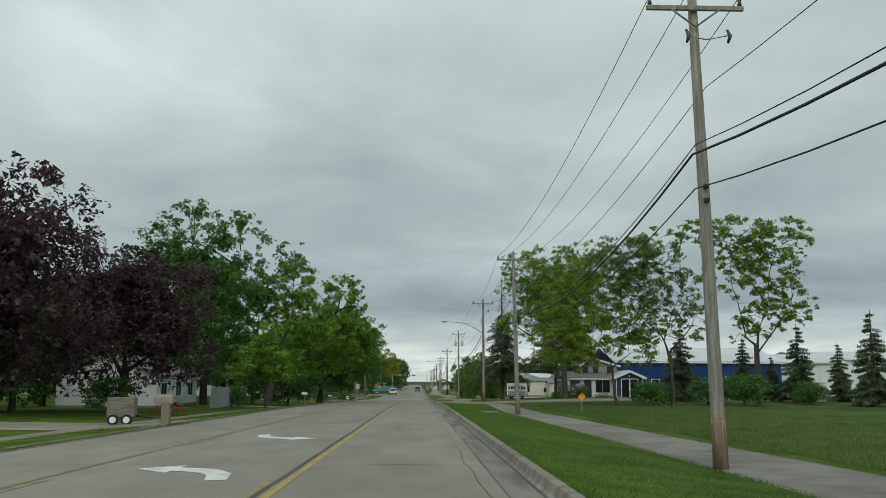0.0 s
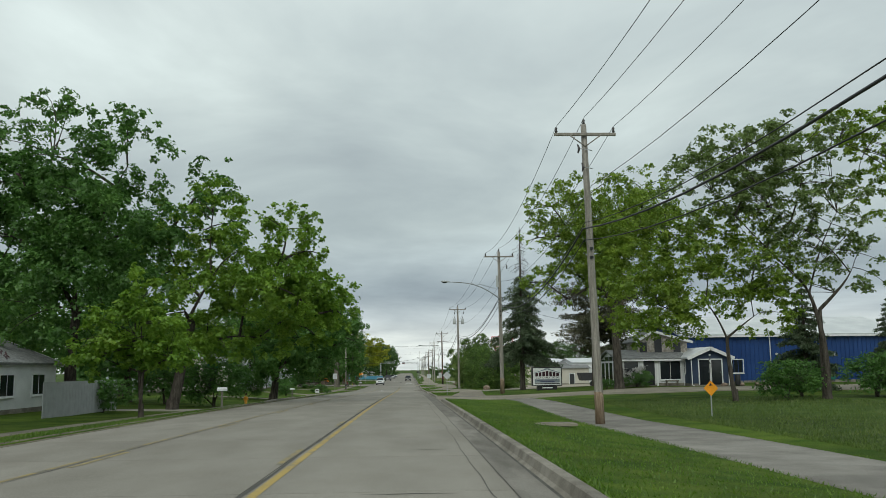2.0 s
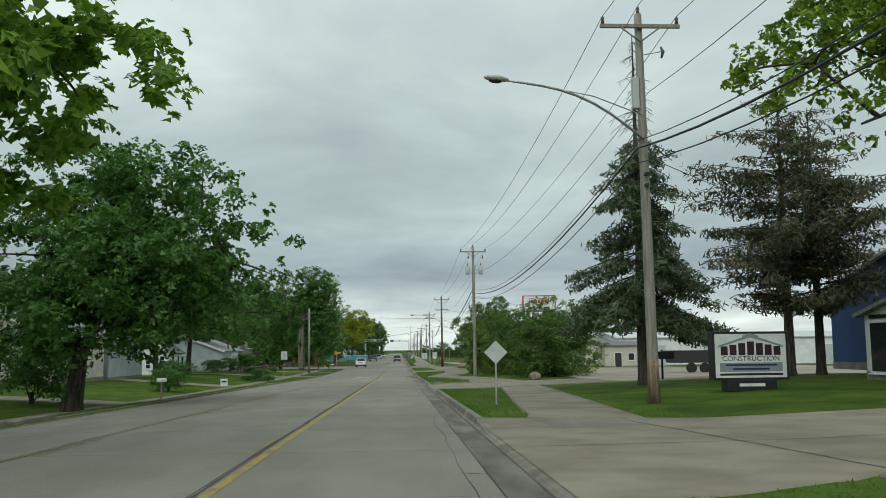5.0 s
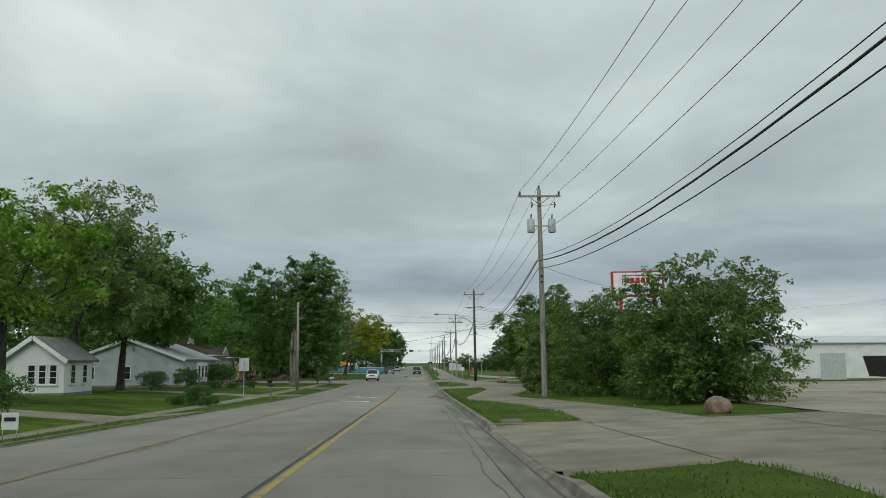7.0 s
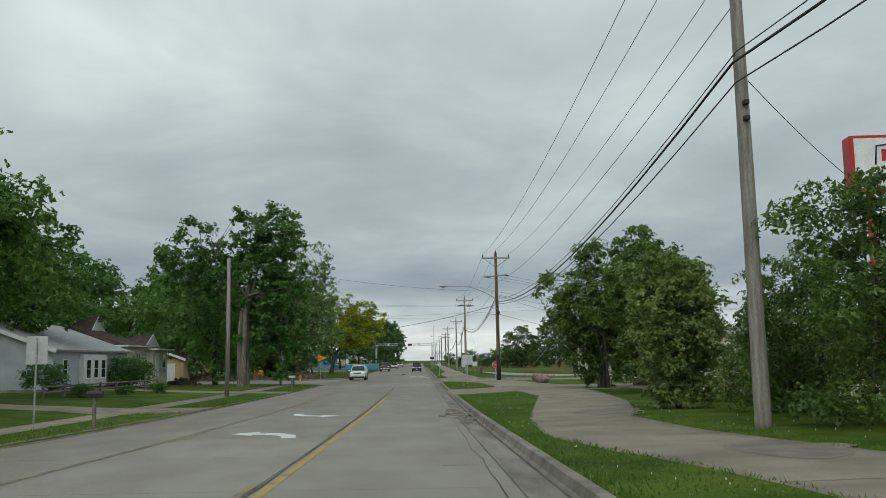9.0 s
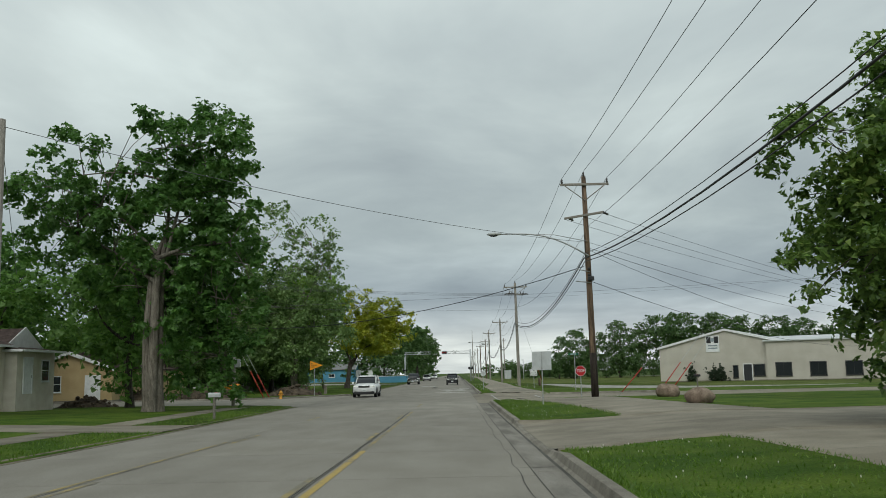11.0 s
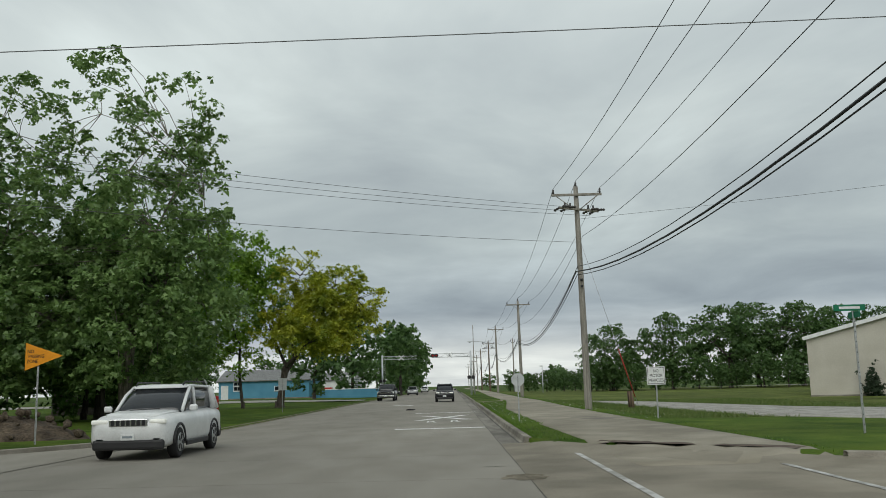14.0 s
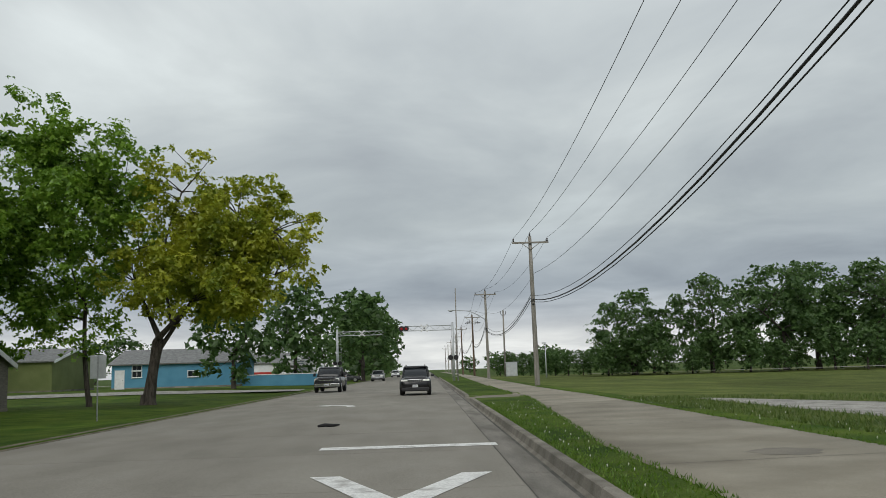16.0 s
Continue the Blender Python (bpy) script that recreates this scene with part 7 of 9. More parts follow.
def dutch_roof(parent, x0, x1, y0, y1, eave, ridge, end_x, start_x, base_z):
    """A hipped roof with a small white gable at the far end of its ridge, on a shallow eave board."""
    ym = 0.5 * (y0 + y1)
    u = (base_z - eave) / (ridge - eave)
    g0, g1 = y0 + (ym - y0) * u, y1 + (ym - y1) * u
    v = [(x0, y0, eave), (x1, y0, eave), (x1, y1, eave), (x0, y1, eave), (start_x, ym, ridge), (end_x, ym, ridge), (end_x, g0, base_z), (end_x, g1, base_z)]
    f = [(0, 1, 6, 5, 4), (2, 3, 4, 5, 7), (3, 0, 4), (1, 2, 7, 6), (0, 3, 2, 1)]
    part("roof", mesh_of("roof", v, f, M["roof_brown"]), None, parent, "dark brown shingle roof")
    part("gable", prism([(g0 - 0.1, base_z - 0.02), (g1 + 0.1, base_z - 0.02), (ym, ridge + 0.08)], 0.06, "x"), M["trim"], parent, "small white gable", at=pose(end_x + 0.005, 0, 0))
    part("fascia", box(x1 - x0 - 0.02, 0.05, 0.14, (0.5 * (x0 + x1), y0 - 0.03, eave - 0.03)), M["trim"], parent)
    part("fascia", box(0.05, y1 - y0 - 0.02, 0.14, (x1 + 0.03, ym, eave - 0.03)), M["trim"], parent)


house_e = thing("house", -38.0, 225.0, ground_z(-30.0, 226.0) - 0.15, 0, "pale stucco house with a dark brown hipped roof", "house")
E0 = house_e.matrix_basis.translation.z
part("wall", box(12.1, 6.0, 1.5 - E0, (6.05, 3.0, 0.5 * (1.5 - E0))), M["cream"], house_e)
part("wall", box(5.4, 4.8, 1.25 - E0, (10.1, 8.3, 0.5 * (1.25 - E0))), M["cream"], house_e)
dutch_roof(house_e, -0.4, 12.5, -0.45, 6.5, 1.52 - E0, 4.45 - E0, 8.7, 3.0, 2.95 - E0)
dutch_roof(house_e, 6.5, 13.3, 5.6, 11.1, 1.27 - E0, 2.65 - E0, 12.0, 8.5, 1.5 - E0)
window(house_e, pose(11.0, -0.03, 0.15 - E0), 0.85, 1.4, (2, 1), "door_dark")
window(house_e, pose(8.6, -0.03, 0.15 - E0), 0.85, 1.4, (2, 1), "door_dark")
window(house_e, pose(12.13, 3.6, 0.15 - E0, 0, 0, 90), 1.1, 1.3, (2, 1))
door(house_e, pose(12.83, 7.2, -1.25 - E0, 0, 0, 90), 0.95, 2.05, leaf="trim")
window(house_e, pose(12.83, 9.4, 0.1 - E0, 0, 0, 90), 0.9, 1.2, (1, 2))
tan_1 = gabled("house", -35.0, 244.0 + 8.5, 0, 7.0, 6.0, 2.7, 4.0, "tan_siding", "roof_brown", "small tan cottage with white corners", ridge_along="y")
window(tan_1, front(2.4, 1.5), 0.7, 1.2, (1, 2))
door(tan_1, front(5.4, 0), 1.1, 2.1, leaf="trim")
tan_2 = gabled("house", -40.0, 266.0, 0, 10.0, 12.0, 2.7, 4.0, "tan_siding", "roof_brown", "tan house with white corner boards", ridge_along="y")
window(tan_2, front(8.0, 1.5), 0.7, 1.3, (1, 2))
for v in (3.5, 9.0):
    window(tan_2, right_side(10.0, v, 1.5), 0.7, 1.3, (1, 2))
shop = gabled("shop_building", -35.0, 366.0, 0, 13.6, 11.0, 2.7, 4.3, "teal_siding", "roof_grey", "blue shop building with a grey roof", "shop")
door(shop, front(0.9, 0), 0.9, 2.0, leaf="trim")
window(shop, front(2.8, 1.6), 1.0, 0.6, (2, 1))
window(shop, front(2.8, 2.3), 1.0, 0.5, (2, 1))
window(shop, front(9.0, 1.5), 1.1, 0.6, (2, 1))
window(shop, right_side(13.6, 4.0, 1.9), 0.9, 1.0, (1, 2))
wall_low = thing("low_wall", -21.2, 369.0, ground_z(-21, 369) - 0.1, 0, "low blue boarded wall beside the shop", "wall")
part("panel", box(11.0, 0.2, 1.3, (5.5, 0, 0.6), 0.02), M["teal_siding"], wall_low)
part("capping", box(11.1, 0.26, 0.1, (5.55, 0, 1.3), 0.02), M["trim"], wall_low)
olive = gabled("shed", -53.4, 362.0, 0, 13.5, 12.0, 3.2, 4.6, "olive_siding", "roof_grey", "olive green metal shed", "shed")
# walls take a darker grey: the trees' shade is put into their colour
lawn_house = gabled("house", -34.6, 309.0, 0, 10.5, 9.0, 2.6, 4.3, "wood_and_shade_grey", "roof_grey", "grey house behind the locust trees, tree shade in its wall colour")
for u in (3.0, 8.6):
    window(lawn_house, front(u, 1.45), 1.5, 1.2, (2, 2))
window(lawn_house, right_side(10.5, 3.5, 1.45), 1.2, 1.2, (2, 1))
gabled("shop_building", -30.0, 402.0, 0, 12.0, 10.0, 3.0, 4.4, "white_siding", "roof_grey", "white shop far behind the crossing", "shop")
red_low = thing("container", -24.5, 392.0, ground_z(-24, 392), 0, "low red container behind the blue wall", "container")
part("body", box(6.0, 2.4, 1.6, (0, 0, 0.8), 0.04), M["red_paint"], red_low)
for k in range(15):
    part("rib", box(0.12, 0.06, 1.4, (-2.8 + 0.4 * k, -1.22, 0.8)), M["red_paint"], red_low)


# ---- signs ----
def sign_post(ob, h, mat="steel", r=0.03):
    part("post", box(0.05, 0.035, h, (0, 0.03, h / 2), 0.006), M[mat], ob)
    if mat == "steel":
        n = int(h / 0.12)
        tagged(part("bolt_holes", merged(*[box(0.012, 0.006, 0.02, (0, 0.010, 0.1 + 0.12 * k)) for k in range(n)]), M["sign_black"], ob), kind="stuff")


def put(name, x, y, label, category="sign", turn=0.0):
    return thing(name, x, y, ground_z(x, y) - 0.03, turn, label, category)


def poly_plate(n, r, start=0.0, depth=0.012):
    return prism([(r * math.cos(start + 2 * math.pi * k / n), r * math.sin(start + 2 * math.pi * k / n)) for k in range(n)], depth)


def lettering(parent, words, size, at, mat, wide=1.0, label=""):
    me = text_mesh(words, size, 0.003, wide, 0.0)
    me.materials.append(M[mat])
    return part("lettering", me, None, parent, label or "lettering", at)


def rel(ob, y, above):
    """Height in a thing's own frame of something that many metres above the road."""
    return road_z(y) + above - ob.matrix_basis.translation.z


curve_sign = put("warning_sign", 12.45, 68.75, "amber diamond curve sign on a thin post", turn=6)
zc = rel(curve_sign, 68.75, 0.88)
sign_post(curve_sign, zc + 0.2)
plate = part("plate", poly_plate(4, 0.32), M["sign_orange"], curve_sign, at=pose(0, 0, zc))
part("arrow", tube([(0.02, -0.008, zc - 0.18), (-0.06, -0.008, zc - 0.03), (0.04, -0.008, zc + 0.05), (0.0, -0.008, zc + 0.13)], 0.02, 6), M["sign_black"], plate, "black curved arrow")
part("arrow_head", prism([(-0.08, 0.10), (0.07, 0.12), (-0.02, 0.22)], 0.006), M["sign_black"], plate, at=pose(0, -0.012, 0))
for x, y, r, zz, label in ((3.05, 107.9, 0.36, 1.77, "grey back of a diamond sign by the path"),):
    ob = put("warning_sign", x, y, label)
    zc = rel(ob, y, zz)
    sign_post(ob, zc + 0.3)
    part("plate", poly_plate(4, r), M["sign_back"], ob, at=pose(0, -0.01, zc))
for x, y, w, h, zz, label, turn in ((3.93, 221.0, 0.88, 0.85, 2.22, "large blank grey sign back on a perforated post", 0), (-11.95, 174.0, 0.66, 0.86, 2.42, "grey back of a road sign on the lawn", 0), (-13.5, 303.0, 0.66, 0.95, 2.0, "grey back of a road sign under the trees", 0)):
    ob = put("road_sign", x, y, label, turn=turn)
    zc = rel(ob, y, zz)
    sign_post(ob, zc + h * 0.46)
    part("plate", box(w, 0.012, h, (0, -0.012 if y < 100 else 0.058, zc), 0.004), M["sign_back"], ob)
    part("bolt", box(0.03, 0.03, 0.03, (0, 0.0, zc + h * 0.3)), M["steel"], ob)


def stop_sign(x, y, size, zz, faced, label):
    ob = put("stop_sign", x, y, label)
    zc = rel(ob, y, zz)
    sign_post(ob, zc + size * 0.35)
    r = size / 2 / math.cos(math.pi / 8)
    plate = part("plate", poly_plate(8, r, math.pi / 8), M["sign_white" if faced else "sign_back"], ob, at=pose(0, -0.01 if faced else 0.05, zc))
    if faced:
        part("red_face", poly_plate(8, r * 0.93, math.pi / 8, 0.004), M["sign_red"], plate, at=pose(0, -0.006, 0))
        lettering(plate, "STOP", size * 0.40, pose(0, -0.012, 0), "sign_white", 0.82)


stop_sign(7.2, 232.0, 0.58, 1.72, True, "red stop sign at the side street")
stop_sign(2.52, 265.3, 0.48, 1.70, False, "grey back of a small stop sign by the path")
nm = put("path_sign", 7.1, 262.6, "white sign banning motor vehicles from the path")
zc = rel(nm, 262.6, 1.70)
sign_post(nm, zc + 0.2)
plate = part("plate", box(0.63, 0.012, 0.62, (0, 0, zc), 0.02), M["sign_white"], nm)
part("border", merged(box(0.57, 0.004, 0.012, (0, -0.008, zc + 0.27)), box(0.57, 0.004, 0.012, (0, -0.008, zc - 0.27)), box(0.012, 0.004, 0.54, (-0.28, -0.008, zc)), box(0.012, 0.004, 0.54, (0.28, -0.008, zc))), M["sign_black"], plate)
for words, dz in (("NO", 0.16), ("MOTOR", 0.0), ("VEHICLES", -0.16)):
    lettering(plate, words, 0.15, pose(0, -0.008, zc + dz), "sign_black", 0.8)
pen = put("pennant_sign", -12.5, 258.5, "amber no passing pennant on a steel post")
zc = rel(pen, 258.5, 2.75)
sign_post(pen, zc + 0.1)
plate = part("plate", prism([(-0.38, -0.42), (0.76, 0.0), (-0.38, 0.42)], 0.012), M["sign_orange"], pen, at=pose(0, -0.02, zc))
for words, dz, dx in (("NO", 0.15, -0.22), ("PASSING", 0.0, -0.04), ("ZONE", -0.15, -0.16)):
    lettering(plate, words, 0.15, pose(dx, -0.006, dz), "sign_black", 0.85)
name_sign = put("street_name_sign", 9.6, 252.6, "green street name blade on a grey post")
sign_post(name_sign, 3.0)
blade = part("blade", box(0.75, 0.02, 0.15, (-0.1, 0, 2.95), 0.005), M["sign_green"], name_sign)
part("word_bar", box(0.5, 0.006, 0.06, (-0.1, -0.013, 2.95)), M["sign_white"], blade)
part("blade", box(0.02, 0.6, 0.15, (0, 0, 2.78), 0.005), M["sign_green"], name_sign)
# the office's sign
ms = thing("business_sign", 11.93, 110.3, ground_z(11.93, 110.3), 3, "white business sign on a black base", "sign")
z0, z1 = rel(ms, 110.3, 0.79), rel(ms, 110.3, 2.42)
part("base", box(1.75, 0.5, z0 - 0.0 + 0.05, (0, 0.02, z0 / 2), 0.02), M["sign_black"], ms, "black base with a pale word bar")
part("word_bar", box(0.9, 0.01, 0.1, (0, -0.24, z0 - 0.16)), M["sign_white"], ms)
cabinet = part("cabinet", box(2.66, 0.42, z1 - z0, (0, 0, (z0 + z1) / 2), 0.02), M["sign_black"], ms, "black sign cabinet")
part("face", box(2.5, 0.02, z1 - z0 - 0.16, (0, -0.213, (z0 + z1) / 2), 0.004), M["sign_white"], cabinet)
mid_z = (z0 + z1) / 2
part("roof_line", prism([(-1.15, 0.28), (0, 0.62), (1.15, 0.28), (1.15, 0.34), (0.28, 0.62), (0.28, 0.68), (0, 0.76), (-0.28, 0.68), (-0.28, 0.62), (-1.15, 0.34)], 0.006), M["sign_grey"], cabinet, "grey roof outline", at=pose(0, -0.232, mid_z))
for k in range(7):
    u = -0.93 + 0.31 * k
    hh = 0.30 + 0.16 * (1 - abs(k - 3) / 3)
    part("emblem_block", box(0.24, 0.008, hh, (u, -0.227, mid_z + 0.02 + hh / 2)), M["letters_maroon"], cabinet)
lettering(cabinet, "CONSTRUCTION", 0.24, pose(0, -0.225, mid_z - 0.10), "sign_black", 1.08)
part("panel", box(2.2, 0.008, 0.3, (0, -0.226, mid_z - 0.38)), M["sign_grey"], cabinet)
for dz, w in ((-0.31, 1.8), (-0.44, 1.3)):
    part("word_bar", box(w, 0.006, 0.06, (0, -0.232, mid_z + dz)), M["sign_navy"], cabinet)
part("word_bar", box(2.2, 0.006, 0.07, (0, -0.227, mid_z - 0.62)), M["sign_black"], cabinet)
small = thing("post_sign", 14.2, 128.0, ground_z(14.2, 128), 0, "dark blank board on a short post", "sign")
part("post", box(0.1, 0.1, 1.6, (0, 0, 0.8), 0.01), M["sign_black"], small)
part("board", box(0.9, 0.05, 0.4, (0.2, -0.03, 1.3), 0.01), M["sign_black"], small)
# the tall box sign over the shrubs
bs = thing("pylon_sign", 14.4, 171.3, ground_z(14.4, 171.3), -6, "tall white box sign in a red frame", "sign")
b0, b1 = rel(bs, 171.3, 6.62), rel(bs, 171.3, 8.3)
for dx in (-1.1, 1.1):
    part("post", tube([(dx, 0, -0.1), (dx, 0, b0 + 0.1)], 0.12, 10), M["sign_red"], bs)
cab = part("cabinet", box(3.4, 0.6, b1 - b0, (0, 0, (b0 + b1) / 2), 0.03), M["sign_red"], bs, "faded red sign frame")
bm_ = (b0 + b1) / 2
for s in (-1, 1):
    part("face", box(3.16, 0.02, b1 - b0 - 0.2, (0, s * 0.305, bm_), 0.004), M["sign_white"], cab)
for k in range(5):
    part("emblem_block", box(0.27, 0.012, 0.36, (-0.68 + 0.34 * k, -0.318, bm_ + 0.22), 0.03), M["sign_red"], cab)
part("emblem_line", tube([(-1.0, -0.32, bm_ - 0.06), (-0.95, -0.32, bm_ + 0.5), (-0.3, -0.32, bm_ + 0.58), (0.4, -0.32, bm_ + 0.52), (0.95, -0.32, bm_ + 0.56), (1.0, -0.32, bm_ + 0.1)], 0.03, 5), M["sign_navy"], cab)
for k in range(3):
    part("word_bar", box(0.62, 0.01, 0.2, (-0.75 + 0.75 * k, -0.318, bm_ - 0.42), 0.02), M["sign_navy"], cab)


# ---- railway crossing gear ----
def cantilever(x, y, reach, zz, label, lights=True):
    ob = put("signal_gantry", x, y, label, "railway signal")
    h = rel(ob, y, zz)
    part("mast", tube([(0, 0, 0), (0, 0, h + 0.6)], [0.16, 0.13], 10), M["sign_back"], ob)
    part("ladder", merged(*[box(0.35, 0.03, 0.03, (0.3, 0.1, 0.5 + 0.35 * k)) for k in range(int(h / 0.35))], box(0.03, 0.03, h, (0.13, 0.1, h / 2)), box(0.03, 0.03, h, (0.47, 0.1, h / 2))), M["sign_back"], ob)
    s = 1 if reach > 0 else -1
    arm = part("arm", merged(tube([(0, 0, h + 0.25), (reach, 0, h + 0.25)], 0.05, 6), tube([(0, 0, h - 0.25), (reach, 0, h - 0.25)], 0.05, 6)), M["sign_back"], ob, "pale lattice arm")
    n = int(abs(reach) / 0.6)
    for k in range(n):
        a, b = reach * k / n, reach * (k + 1) / n
        part("lattice", tube([(a, 0, h - 0.25 if k % 2 else h + 0.25), (b, 0, h + 0.25 if k % 2 else h - 0.25)], 0.025, 5), M["sign_back"], arm)
    for d in (math.pi / 4, -math.pi / 4):
        part("crossbuck", box(1.1, 0.03, 0.16, (0, 0, 0), 0.004, Matrix.Rotation(d, 4, "Y")), M["sign_white"], arm, at=pose(reach * 0.55, -0.12, h))
    if lights:
        for q in (0.90, 0.99):
            lamp = part("signal_lamp", tube([(reach * q, -0.1, h), (reach * q, -0.2, h)], [0.3, 0.3], 16), M["sign_black"], arm, "dark round signal lamp")
            part("lens", tube([(reach * q, -0.2, h), (reach * q, -0.24, h)], [0.14, 0.12], 12), M["tail_light"], lamp)
    part("signal_lamp", tube([(-0.3 * s, -0.1, 2.6), (-0.3 * s, -0.22, 2.6)], 0.28, 12), M["sign_black"], ob)
    part("signal_lamp", tube([(0.3 * s, -0.1, 2.6), (0.3 * s, -0.22, 2.6)], 0.28, 12), M["sign_black"], ob)
    return ob


cantilever(2.9, 365.0, -5.7, 6.05, "railway signal gantry reaching over the lane")
cantilever(-11.7, 383.0, 5.9, 6.45, "railway signal gantry facing the other way", False)
mast = put("railway_mast", 3.4, 366.5, "thin tall mast beside the crossing", "mast")
part("mast", tube([(0, 0, 0), (0, 0, 10.4)], [0.09, 0.05], 8), M["pole_grey"], mast)
cabinet_ob = put("equipment_cabinet", 12.4, 398.0, "silver equipment cabinet by the railway", "cabinet")
part("body", box(1.6, 1.2, 2.0, (0, 0, 1.05), 0.03), M["sign_back"], cabinet_ob)
part("roof", box(1.75, 1.35, 0.1, (0, 0, 2.1), 0.02), M["sign_back"], cabinet_ob)
part("door", box(1.4, 0.03, 1.7, (0, -0.62, 1.05), 0.01), M["sign_back"], cabinet_ob)
lamp_post = put("lamp_post", 14.6, 376.0, "short grey lamp post beyond the meadow", "lamp")
part("post", tube([(0, 0, 0), (0, 0, 4.2)], [0.08, 0.06], 8), M["sign_back"], lamp_post)
part("head", box(0.5, 0.3, 0.15, (-0.15, 0, 4.25), 0.04), M["sign_back"], lamp_post)
for k, (x, y) in enumerate(((-17.5, 384), (-15.0, 388))):
    ob = put("shop_sign", x, y, "white shop sign on a post beyond the lawn")
    part("post", tube([(0, 0, 0), (0, 0, 2.4 + 0.6 * k)], 0.06, 8), M["steel"], ob)
    part("board", box(2.0, 0.15, 0.9 - 0.2 * k, (0, 0, 2.3 + 0.9 * (1 - k)), 0.02), M["sign_white"], ob)
    part("word_bar", box(1.5, 0.02, 0.2, (0, -0.09, 2.3 + 0.9 * (1 - k))), M["sign_grey"], ob)


# ---- broken gutter ----
def loose_slab(x, y, sx, sy, turn, tip, seed):
    """A broken piece of concrete, uneven outline, lying tilted."""
    rng = random.Random(seed)
    ring = []
    for k in range(6):
        a = 2 * math.pi * k / 6 + rng.uniform(-0.35, 0.35)
        r = rng.uniform(0.6, 1.2)
        ring.append((sx * r * math.cos(a), sy * r * math.sin(a)))
    bm = prism(ring, 0.07, "z")
    bmesh.ops.bevel(bm, geom=list(bm.edges), offset=0.006, segments=1, affect="EDGES")
    me = bpy.data.meshes.new("kerb_fragment")
    bm.to_mesh(me)
    bm.free()
    me.materials.append(M["kerb"])
    ob = new("kerb_fragment", me)
    ob.matrix_basis = pose(x, y, road_z(y) - 0.035, tip, tip * 0.6, turn)
    tagged(ob, "broken tilted piece of concrete kerb in the gutter", "kerb fragment", "broken kerb pieces")


for k, (x, y, sx, sy, turn, tip) in enumerate(((0.95, 177.6, 0.34, 0.42, 20, 4), (1.25, 176.6, 0.22, 0.30, 70, -7), (1.05, 179.3, 0.20, 0.26, 120, 6), (1.5, 178.6, 0.26, 0.5, 10, -5), (1.55, 180.6, 0.22, 0.4, 35, 7), (1.3, 182.2, 0.15, 0.2, 80, 9), (1.62, 175.6, 0.2, 0.45, 5, -8), (1.0, 181.0, 0.12, 0.14, 0, 5))):
    loose_slab(x, y, sx, sy, turn, tip, 40 + k)
for k, (x, y, rx, ry) in enumerate(((1.3, 178.4, 0.42, 2.6), (1.2, 182.6, 0.28, 1.4), (1.35, 173.6, 0.25, 1.6), (1.0, 151.0, 0.18, 1.3), (1.2, 246.4, 0.5, 0.7))):
    ring = []
    for q in range(18):
        a = 2 * math.pi * q / 18
        r = 0.75 + 0.5 * noise.noise((math.cos(a) * 2.2, math.sin(a) * 2.2, 3.0 * k))
        ring.append((x + rx * r * math.cos(a), y + ry * r * math.sin(a)))
    tagged(new("gutter_dirt", mesh_of("gutter_dirt", *outline_on_road(ring, 0.0085), M["dirt_edge"])), "dark loose dirt and grit in the gutter", "dirt", kind="structure")


# ---- street furniture and yard things ----
def mailbox(x, y, label, big=False, colour="sign_white"):
    ob = put("mailbox", x, y, label, "mailbox", 90)
    part("post", box(0.1 if not big else 0.32, 0.1 if not big else 0.3, 0.95 if not big else 0.85, (0, 0, 0.47), 0.01), M["wood_and_shade_grey" if not big else "concrete"], ob)
    w, h = (0.17, 0.2) if not big else (0.3, 0.34)
    pts = [(-w / 2, 0), (w / 2, 0)] + [(w / 2 * math.cos(math.pi * k / 8), h * 0.55 + w / 2 * math.sin(math.pi * k / 8)) for k in range(9)]
    body = part("box", prism(pts, 0.5 if not big else 0.7), M[colour], ob, at=pose(0, -0.25, 0.95 if not big else 0.85))
    part("door", box(w * 0.96, 0.015, h * 0.5, (0, -0.01, h * 0.3), 0.004), M[colour], body)
    part("flag", box(0.01, 0.1, 0.14, (w / 2 + 0.01, 0.2, h * 0.7)), M["red_paint"], body)


mailbox(-9.75, 35.0, "beige mailbox on a pale stone pedestal", True, "yard")
mailbox(-10.3, 81.0, "white mailbox on a timber post")
mailbox(-12.9, 130.0, "white mailbox on a slim post by the kerb")
mailbox(-10.1, 174.0, "dark mailbox on a timber post", False, "sign_black")
mailbox(19.5, 253.0, "dark mailbox on a white post by the metal building", False, "sign_black")
mailbox(-10.3, 218.0, "grey mailbox on a post by the driveway", False, "transformer")
yard_sign = put("yard_sign", -10.95, 137.3, "small white yard sign on wire legs")
part("board", box(0.45, 0.01, 0.45, (0, 0, 0.55), 0.004), M["sign_white"], yard_sign)
part("word_bar", box(0.3, 0.006, 0.1, (0, -0.01, 0.6)), M["sign_black"], yard_sign)
for dx in (-0.18, 0.18):
    part("leg", tube([(dx, 0, 0), (dx, 0, 0.4)], 0.008, 5), M["steel"], yard_sign)


